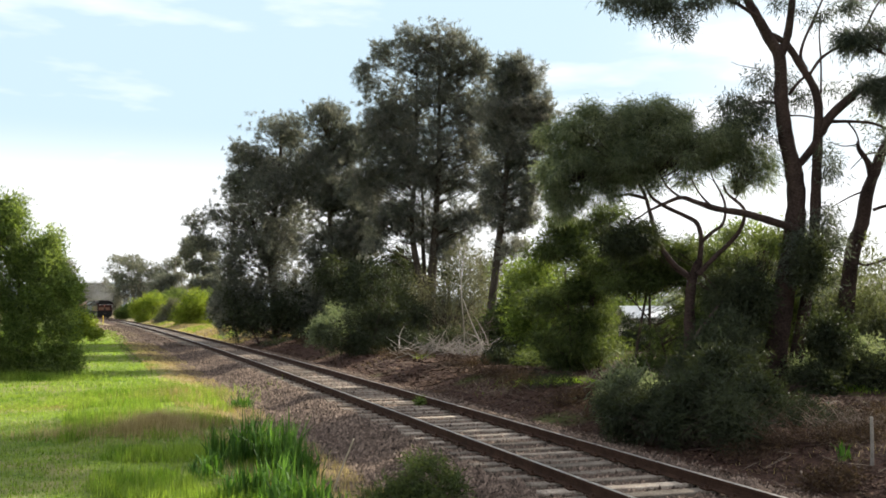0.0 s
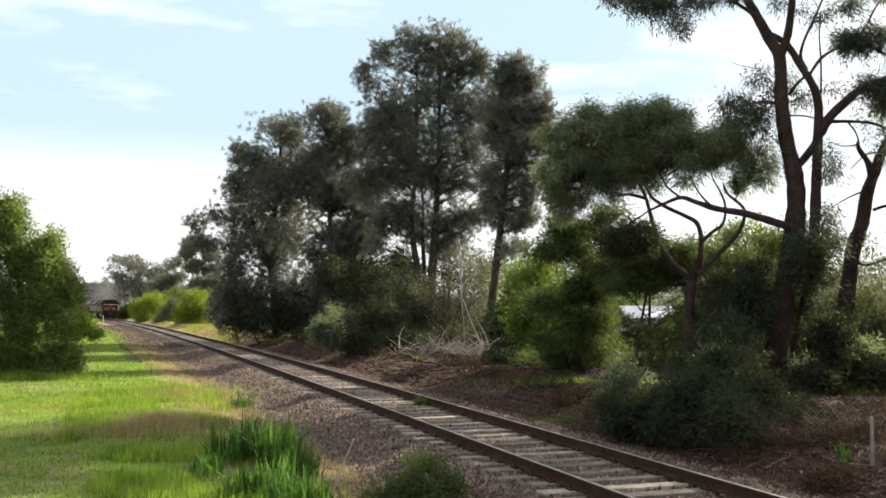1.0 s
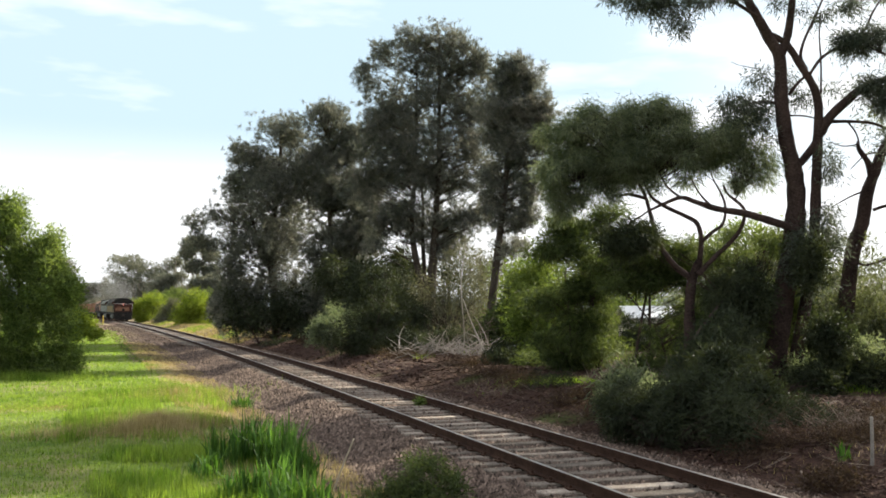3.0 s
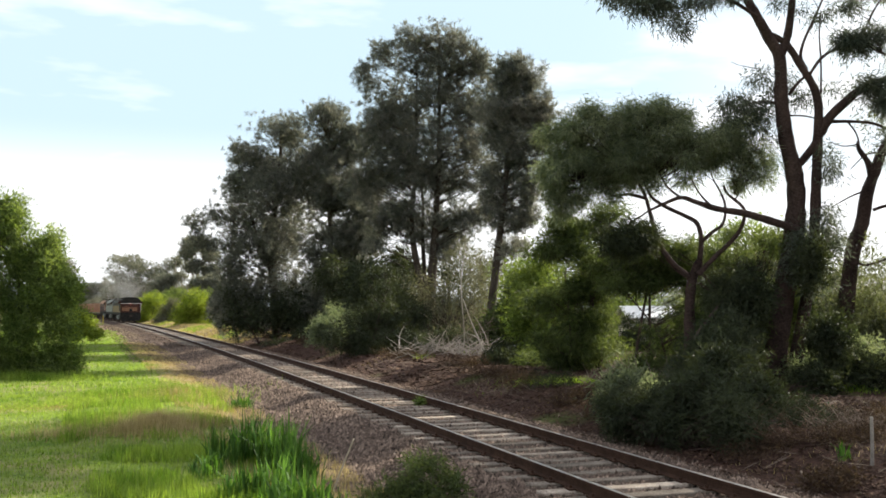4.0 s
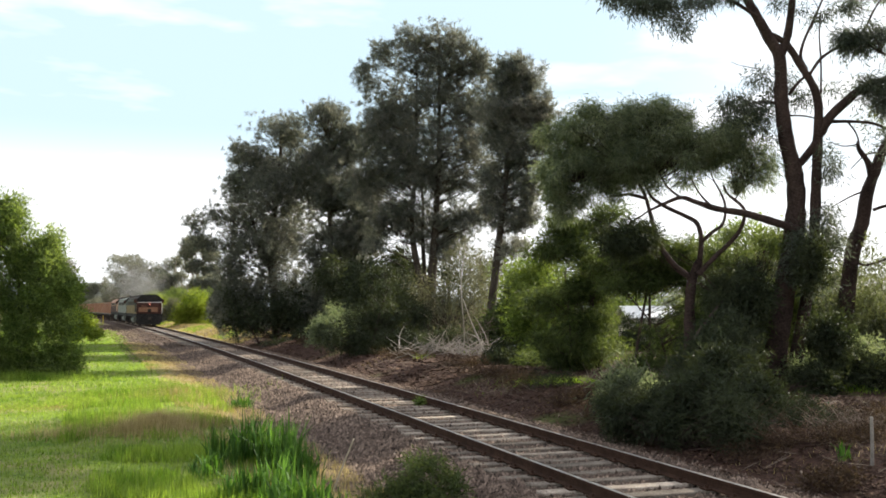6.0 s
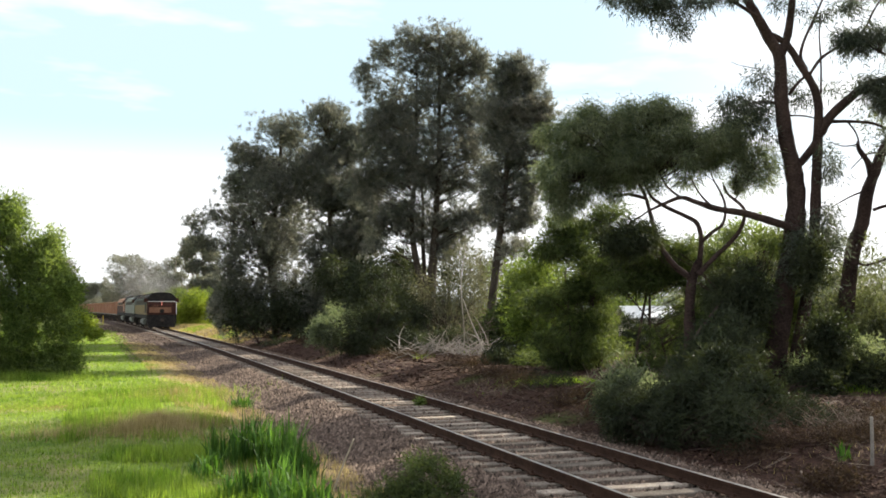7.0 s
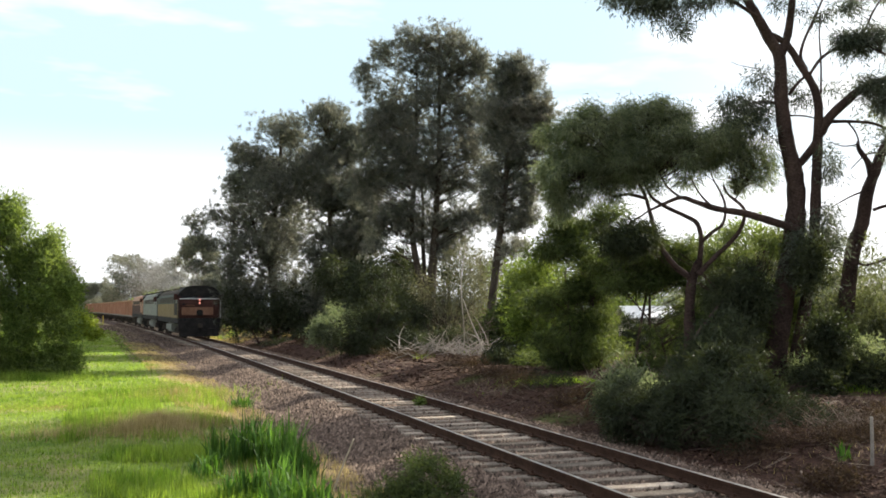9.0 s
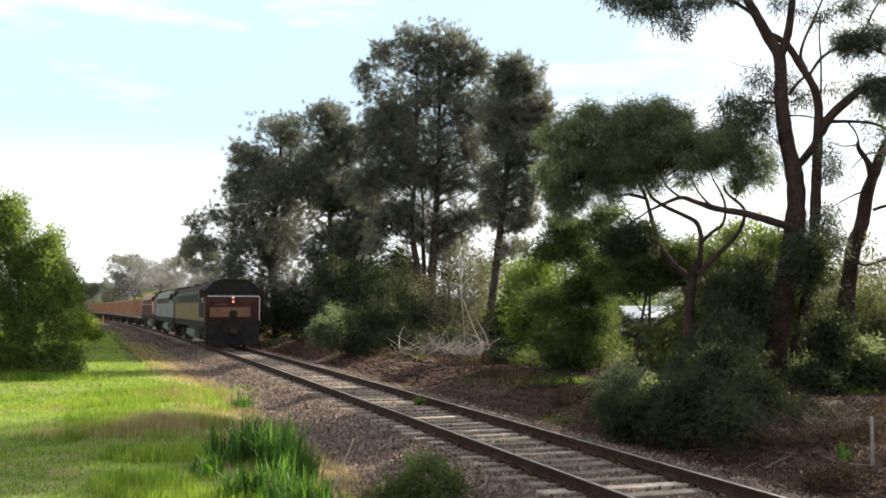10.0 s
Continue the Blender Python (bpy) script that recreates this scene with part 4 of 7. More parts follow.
# the tall eucalypt with two dark trunks
plant("eucalyptus_tree", at((9.6, 28, -0.19)), [(9.35, 28, 9.0, 0.36, 0.36, 0.23), (8.63, 28, 8.25, 0.63, 0.63, 0.26), (9.5, 28.5, 8.12, 0.61, 0.61, 0.44), (8.46, 28, 7.85, 0.46, 0.46, 0.2), (9.15, 28, 7.41, 0.46, 0.46, 0.2), (8.09, 28, 8.02, 0.3, 0.3, 0.15), (9.96, 28.6, 8.76, 0.34, 0.44, 0.44), (9.65, 28, 7.34, 0.23, 0.33, 0.33), (10.54, 28.6, 9.0, 0.37, 0.37, 0.24), (11.03, 28.8, 8.53, 0.58, 0.58, 0.19), (11.76, 28.5, 8.74, 0.34, 0.34, 0.19), (9.39, 28.8, 8.02, 0.75, 0.75, 0.51), (11.24, 28, 10.8, 0.33, 0.33, 0.18), (10.7, 28, 11.01, 0.26, 0.26, 0.13), (10.1, 28, 11.25, 0.43, 0.43, 0.13), (12.05, 28, 11.15, 0.6, 0.6, 0.17), (11.57, 28, 9.3, 0.17, 0.17, 0.1), (10.9, 27.6, 4.64, 0.55, 0.55, 0.42), (11.22, 27.4, 5.0, 0.39, 0.39, 0.23), (10.49, 27.4, 4.05, 0.65, 0.65, 0.32), (11.31, 27.7, 6.22, 0.16, 0.65, 0.65), (11.19, 27.7, 6.72, 0.13, 0.39, 0.39), (10.11, 27.3, 3.4, 0.55, 0.55, 0.42), (11.3, 27.6, 4.07, 0.49, 0.49, 0.39), (10.62, 27.4, 2.92, 0.65, 0.65, 0.39), (11.08, 28.0, 13.9, 2.8, 3.0, 1.2), (13.1, 28.0, 14.4, 2.2, 3.0, 1.5), (9.1, 28.0, 15.4, 2.6, 3.2, 1.3), (12.2, 28.0, 17.2, 3.1, 3.5, 1.5)],
      EUC, "tall eucalypt with two dark forking trunks", "tree",
      [(((9.6, 28, -0.19), (9.72, 28, 0.96), (9.99, 28, 2.6), (10.29, 28, 4.26), (10.4, 28, 5.43), (10.33, 28, 6.26), (10.15, 28, 7.1), (10.02, 28, 8.29), (10.0, 28, 9.56), (9.71, 28, 10.15), (9.35, 28, 10.84), (9.0, 28, 11.52), (8.64, 28, 12.55)), 0.36, 0.1), (((10.16, 28, -0.19), (10.39, 28, 1.28), (10.69, 28, 2.77), (10.89, 28, 4.26), (10.98, 28, 5.59), (11.07, 28, 7.1), (11.12, 28, 8.12), (10.99, 28, 8.71), (10.63, 28, 9.34), (10.23, 28, 9.98), (9.78, 28, 10.29)), 0.2, 0.09), (((10.04, 28, 9.68), (10.25, 28, 10.29), (10.39, 28, 11.18), (10.5, 28, 12.38)), 0.14, 0.09), (((10.43, 28, 6.33), (10.78, 28, 6.73), (11.1, 28, 7.21)), 0.12, 0.11), (((11.12, 28, 7.31), (11.47, 28, 7.85), (11.98, 28, 8.32), (12.53, 28, 8.76), (13.21, 28, 9.0), (14.2, 28, 9.58)), 0.16, 0.09), (((10.8, 28, 9.24), (10.62, 28, 9.64), (10.75, 28, 10.15), (11.03, 28, 10.73), (11.35, 28, 11.45)), 0.055, 0.03), (((10.82, 27.8, 9.08), (11.18, 27.8, 9.56), (11.77, 27.8, 9.93), (12.38, 27.8, 10.3), (12.73, 27.8, 10.95), (13.08, 27.8, 11.49)), 0.05, 0.025), (((12.27, 27.7, 10.24), (12.72, 27.7, 9.8), (13.21, 27.7, 9.5)), 0.055, 0.035), (((11.2, 28, 8.54), (11.22, 28, 9.51), (11.19, 28, 10.29), (11.26, 28, 11.01)), 0.035, 0.015), (((10.25, 28, 8.49), (10.54, 28, 8.86), (10.86, 28, 9.13)), 0.05, 0.04), (((11.41, 28.2, 7.72), (12.05, 28.2, 7.73), (12.81, 28.2, 7.67), (13.39, 28.2, 7.41)), 0.055, 0.035), (((12.05, 28.2, 7.72), (12.28, 28.2, 7.41), (12.34, 28.2, 7.07), (11.9, 28.2, 6.99), (11.53, 28.2, 7.11)), 0.03, 0.012), (((10.11, 28.3, 7.92), (10.75, 28.3, 7.92), (11.15, 28.3, 7.84)), 0.03, 0.02), (((10.08, 28.4, 8.29), (9.61, 28.4, 8.37), (9.06, 28.4, 8.27), (8.58, 28.4, 8.1)), 0.05, 0.015), (((9.32, 28.0, 9.27), (8.82, 28.0, 9.37), (8.56, 28.0, 9.47)), 0.012, 0.005), (((9.15, 27.4, 10.65), (8.34, 27.4, 11.16), (7.35, 27.4, 11.36), (6.03, 27.4, 11.29), (5.21, 27.4, 11.39)), 0.06, 0.015), (((10.28, 27.6, 4.43), (9.63, 27.6, 4.66), (8.75, 27.6, 4.92), (7.96, 27.6, 5.05), (7.34, 27.6, 5.25), (6.9, 27.6, 5.38), (6.36, 27.6, 5.18), (5.96, 27.6, 4.99)), 0.13, 0.03), (((7.8, 27.5, 5.07), (7.45, 27.5, 5.45), (7.21, 27.5, 5.86)), 0.04, 0.015)],
      BARK_E, clusters=2200, per=56, rc=0.26, length=0.17, width=0.020, droop=-0.7, shell=0.2, seed=41, twigs=300, twig_r=0.012, sides=10, loose_share=0.3, climb=0.8,
      boughs=[((8.32, 27.3, 11.63), [(5.94, 27, 10.99, 0.7, 0.63, 0.19), (5.13, 27, 11.12, 0.64, 0.57, 0.19), (6.67, 27, 10.86, 0.48, 0.43, 0.22), (6.92, 27, 10.2, 0.08, 0.26, 0.29), (6.18, 27, 10.46, 0.13, 0.17, 0.19), (6.58, 27, 10.37, 0.13, 0.14, 0.16), (7.41, 27, 11.03, 0.57, 0.52, 0.16), (5.45, 27, 10.76, 0.32, 0.29, 0.13), (8.22, 27, 11.26, 0.64, 0.57, 0.22)], 210, 0.022), ((12.75, 27.4, 9.57), [(11.97, 27.4, 9.92, 0.49, 0.44, 0.21), (12.47, 27.4, 10.22, 0.39, 0.35, 0.24), (11.61, 27.4, 9.98, 0.26, 0.23, 0.16), (11.76, 27.4, 9.62, 0.13, 0.12, 0.13), (12.26, 27.4, 9.75, 0.26, 0.23, 0.16), (12.76, 27.4, 10.12, 0.23, 0.2, 0.23)], 110, 0.025), ((13.23, 27.6, 8.87), [(12.81, 27.6, 8.53, 0.42, 0.38, 0.36), (12.42, 27.6, 8.7, 0.33, 0.29, 0.2), (12.83, 27.6, 8.03, 0.29, 0.26, 0.23), (12.14, 27.6, 8.27, 0.16, 0.15, 0.13)], 100, 0.025)])
# lobes above 15 m are an unseen crown, added to shade the near lawn
plant("eucalyptus_tree", at((12.62, 31, -0.63)), [(13.7, 31, 4.29, 0.48, 0.48, 0.33), (14.08, 31, 3.56, 0.44, 0.44, 0.33), (13.4, 31, 3.37, 0.51, 0.51, 0.4), (13.93, 31, 2.64, 0.55, 0.55, 0.44), (13.1, 31, 2.27, 0.62, 0.62, 0.48), (14.18, 31, 1.73, 0.44, 0.55, 0.55), (12.54, 31, 1.91, 0.55, 0.55, 0.55), (13.44, 31, 1.18, 0.62, 0.62, 0.37), (12.7, 31, 1.0, 0.62, 0.62, 0.29), (14.08, 31, 8.28, 0.37, 0.37, 0.29), (14.3, 31, 7.63, 0.22, 0.26, 0.26), (15.5, 36.5, 17.0, 1.8, 1.8, 1.6), (17.5, 38.0, 16.6, 2.2, 2.2, 1.8), (20.0, 39.5, 16.4, 2.4, 2.4, 1.9), (18.5, 41.0, 18.4, 2.2, 2.2, 1.7), (17.0, 43.0, 18.6, 2.2, 2.2, 1.7), (21.0, 43.0, 18.0, 2.4, 2.4, 1.8), (14.5, 34.0, 15.6, 1.8, 1.8, 1.4), (13.0, 33.5, 16.6, 2.0, 2.0, 1.6), (16.0, 34.5, 15.8, 1.6, 1.6, 1.4)],
      GREYG, "leaning eucalypt with a reddish trunk", "tree",
      [(((12.62, 31, -0.63), (13.0, 31, 1.91), (13.29, 31, 3.92), (13.64, 31, 4.94), (13.81, 31, 5.86), (14.09, 31, 6.6), (14.39, 31, 7.35), (14.91, 31, 8.18), (15.88, 31, 9.68), (17.6, 37.0, 15.0), (18.2, 40.0, 17.6)), 0.3, 0.08), (((13.99, 31, 6.36), (13.88, 31, 6.92), (13.6, 31, 7.36), (13.58, 31, 7.63)), 0.13, 0.05), (((13.74, 31, 5.99), (13.22, 31, 5.77), (12.63, 31, 5.43)), 0.035, 0.012), (((14.02, 31, 5.36), (14.32, 31, 5.47), (14.84, 31, 5.58)), 0.06, 0.04), (((14.15, 31, 7.25), (13.77, 31, 7.14), (13.3, 31, 6.69)), 0.03, 0.01), (((13.29, 31, 3.92), (13.68, 31, 3.56), (14.79, 31, 3.92)), 0.06, 0.03)],
      BARK_E, clusters=1500, per=54, rc=0.34, length=0.19, width=0.030, droop=-0.5, shell=0.2, seed=42, twigs=220, twig_r=0.014, loose_share=0.3)
plant("scrub_bush", at((8.10, 24.00, -0.47)), [(7.80, 25.00, 0.58, 0.65, 0.70, 0.74), (7.41, 24.00, 0.02, 0.71, 0.67, 0.51), (9.70, 25.00, 0.07, 0.59, 0.56, 0.53), (7.45, 25.00, 1.39, 0.59, 0.56, 0.59), (10.28, 26.50, 3.37, 0.41, 0.68, 0.72), (10.50, 26.00, 1.35, 0.61, 0.73, 0.77), (8.61, 26.50, 2.11, 0.41, 0.60, 0.63)],
      SHADED, "dark scrub round the eucalypt's foot", "bush", (), BARK_E,
      clusters=800, per=60, rc=0.32, length=0.13, width=0.03, shell=0.3, seed=43, twigs=120, twig_r=0.012, group="scrub")
plant("scrub_bush", at((11.82, 27.00, -0.10)), [(11.84, 27.00, 0.69, 1.05, 1.00, 0.57), (11.29, 28.00, 0.46, 0.66, 0.63, 0.50)],
      WATTLE, "pale green undergrowth in the gap", "bush", (), BARK_E,
      clusters=290, per=50, rc=0.28, length=0.12, width=0.035, shell=0.3, seed=44, twigs=60, twig_r=0.01, group="scrub")

# bushes across the lawn
plant("large_bush", at((-15.06, 34.00, -0.27)), [(-15.58, 34.00, 5.66, 0.80, 0.76, 0.80), (-16.41, 34.00, 5.10, 1.00, 1.34, 1.41), (-13.93, 34.00, 4.25, 0.52, 0.76, 0.80), (-14.77, 34.00, 4.09, 0.80, 0.76, 0.80), (-13.64, 34.00, 2.88, 0.56, 0.76, 0.80), (-14.82, 34.00, 2.28, 1.21, 1.15, 1.21), (-13.46, 34.00, 1.48, 0.64, 0.69, 0.72), (-13.32, 34.00, 0.52, 0.68, 0.65, 0.52), (-14.88, 34.00, 0.68, 1.33, 1.26, 1.00), (-15.47, 34.00, 0.04, 1.33, 1.26, 0.40), (-13.83, 34.00, 0.08, 1.21, 1.15, 0.40), (-17.14, 34.00, 2.68, 1.61, 2.29, 2.41), (-15.41, 34, 5.2, 0.88, 0.88, 0.88), (-14.53, 34, 4.09, 0.88, 0.88, 0.88), (-15.36, 34, 3.48, 1.21, 1.21, 1.21), (-14.13, 34, 2.68, 0.88, 1.21, 1.21), (-13.78, 34, 4.59, 0.32, 0.32, 0.32)],
      BUSH, "dense rounded green bush at the edge of the lawn", "bush",
      [(((-15.06, 34.00, -0.27), (-15.01, 34.00, 1.88), (-15.29, 34.00, 4.69)), 0.12, 0.03)], BARK_P,
      clusters=2300, per=66, rc=0.26, length=0.13, width=0.032, droop=0.1, shell=0.4, seed=51, twigs=60, loose_share=0.12)
plant("large_bush", at((-22.76, 58.00, 0.94)), [(-23.01, 58.00, 2.98, 1.17, 1.50, 1.58), (-22.36, 58.00, 1.62, 0.89, 0.85, 0.55)],
      BUSH, "green bush further along the lawn", "bush", (), BARK_P,
      clusters=377, per=50, rc=0.42, length=0.16, width=0.06, seed=52, twigs=20)
plant("eucalyptus_tree", at((-42.93, 110.00, 0.73)), [(-43.02, 110.00, 4.62, 1.04, 1.48, 1.56), (-43.84, 110.00, 6.25, 1.43, 1.85, 1.95)],
      HAZED, "distant gum tree with leaves paled for haze", "tree", [(((-42.93, 110.00, 0.73), (-43.15, 110.00, 4.95)), 0.15, 0.05)], BARK_PALE,
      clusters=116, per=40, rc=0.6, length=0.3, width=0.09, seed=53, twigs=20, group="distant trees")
plant("low_shrub", at((-21.05, 56, 0.59)), [(-21.39, 56, 1.38, 0.6, 0.54, 0.46), (-20.92, 56, 0.85, 0.6, 0.54, 0.33), (-20.39, 56, 0.59, 0.46, 0.42, 0.23), (-21.57, 56, 0.65, 0.53, 0.48, 0.46)], LIME, "low sunlit yellow-green shrubs at the foot of the bush", "bush", (), BARK_P,
      clusters=260, per=44, rc=0.24, length=0.14, width=0.045, seed=55, twigs=0)
plant("low_shrub", at((-27.58, 75.00, 0.77)), [(-28.02, 75.00, 0.91, 1.15, 1.09, 0.44), (-29.34, 75.00, 0.64, 0.98, 0.93, 0.44)], LIME, "low sunlit yellow-green shrubs by the line", "bush", (), BARK_P,
      clusters=174, per=40, rc=0.3, length=0.16, width=0.05, seed=54, twigs=0)

# sunlit shrubs inside the curve
for i, (b, lobes, leaf, lab) in enumerate((
        ((-50.17, 165.00, -1.28), [(-50.04, 165.00, 2.60, 2.73, 2.59, 2.34), (-52.36, 165.00, 1.63, 2.15, 2.04, 2.15), (-50.19, 165.00, 0.27, 3.32, 3.15, 1.56)], LIME, "rounded yellow-green shrub in sun"),
        ((-32.33, 125.00, -0.57), [(-32.38, 125.00, 2.51, 2.51, 2.39, 1.92), (-31.11, 125.00, 1.19, 1.77, 1.68, 1.77), (-33.46, 125.00, 0.90, 2.22, 2.11, 1.63), (-31.97, 125.00, -0.28, 2.51, 2.39, 0.74)], LIME, "large rounded yellow-green shrub in sun"),
        ((-40.84, 145.00, -1.03), [(-40.88, 145.00, 1.53, 2.40, 2.28, 1.89), (-41.37, 145.00, 0.17, 2.57, 2.44, 1.20)], GREY, "grey twiggy shrub between green ones"),
        ((-28.21, 120.00, -0.81), [(-28.03, 120.00, 2.01, 1.56, 2.70, 2.84), (-26.81, 120.00, 0.24, 1.56, 1.62, 1.70)], SHADED, "dark bush at the end of the pines"),
        ((-49.75, 178.00, 0.32), [(-49.27, 178.00, 3.47, 4.21, 4.00, 2.52), (-43.49, 178.00, 2.94, 3.79, 3.60, 2.74), (-53.99, 178.00, 2.94, 3.16, 3.00, 2.31)], BUSH, "green thicket behind the sunlit shrubs"),
        ((-65.54, 200.00, -1.09), [(-65.35, 200.00, 1.26, 2.13, 2.02, 1.65), (-67.46, 200.00, 0.56, 1.42, 1.35, 1.18)], BUSH, "small green shrub by the line"))):
    plant("shrub", at(b), lobes, leaf, lab, "shrub", (), BARK_P, clusters=620, per=45, rc=0.40, length=0.20, width=0.07, seed=61 + i, twigs=30, twig_r=0.03, group="shrubs at the curve")

# distant gums behind the curve, their leaf colour paled for haze
for i, (b, lobes) in enumerate((
        ((-73.14, 228, -0.22), [(-75.42, 228, 12.97, 4.58, 4.58, 1.75), (-78.2, 228, 10.54, 2.7, 2.7, 1.89), (-71.74, 228, 11.35, 4.04, 4.04, 2.16), (-73.83, 228, 7.85, 5.93, 5.93, 2.7), (-67.67, 228, 9.46, 4.58, 4.58, 2.7), (-77.01, 228, 5.15, 3.77, 3.77, 2.43), (-65.55, 228, 11.89, 2.16, 2.16, 1.21), (-69.47, 228, 5.15, 6.2, 6.2, 2.7)]),
        ((-58.51, 205, 0.03), [(-57.26, 205, 11.89, 1.45, 1.45, 0.85), (-56.47, 205, 8.25, 1.94, 1.94, 1.45), (-60.44, 205, 6.68, 3.64, 3.64, 2.42), (-54.96, 205, 4.86, 3.39, 3.39, 2.42), (-58.57, 205, 3.65, 4.85, 4.85, 2.18)]),
        ((-47.73, 190, 0.19), [(-49.41, 190, 14.56, 2.92, 2.92, 1.01), (-46.34, 190, 12.31, 2.02, 2.02, 1.12), (-49.34, 190, 10.06, 2.25, 2.25, 1.12), (-45.84, 190, 8.93, 1.57, 1.57, 1.57), (-51.07, 190, 12.76, 1.35, 1.35, 0.79)]),
        ((-43.62, 184, 0.26), [(-43.93, 184, 6.77, 1.74, 1.74, 1.52), (-46.97, 184, 6.33, 1.52, 1.52, 1.09), (-44.75, 184, 3.72, 2.83, 2.83, 1.52)]),
        ((-121.82, 330, -1.32), [(-123.56, 330, 6.85, 3.12, 3.51, 3.51), (-120.08, 330, 8.01, 3.12, 3.12, 2.34), (-116.97, 330, 8.79, 2.34, 2.73, 2.73), (-121.54, 330, 3.73, 6.63, 6.63, 2.73)]),
        ((-100.56, 290, -0.89), [(-101.38, 290, 5.95, 2.06, 3.43, 3.43), (-99.27, 290, 3.38, 2.4, 2.74, 2.74)]))):
    x, y, z = b
    top = lobes[0]
    z = world_ground(x, y)
    plant("eucalyptus_tree", (x, y), lobes, HAZED, "distant grey-green gum tree with leaves paled for haze", "tree",
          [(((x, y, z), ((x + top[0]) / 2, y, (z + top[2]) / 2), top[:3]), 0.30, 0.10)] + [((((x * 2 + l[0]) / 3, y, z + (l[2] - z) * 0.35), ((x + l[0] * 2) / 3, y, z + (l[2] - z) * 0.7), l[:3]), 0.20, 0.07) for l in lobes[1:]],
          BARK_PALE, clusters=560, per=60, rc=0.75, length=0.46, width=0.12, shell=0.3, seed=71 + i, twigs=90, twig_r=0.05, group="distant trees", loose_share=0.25)

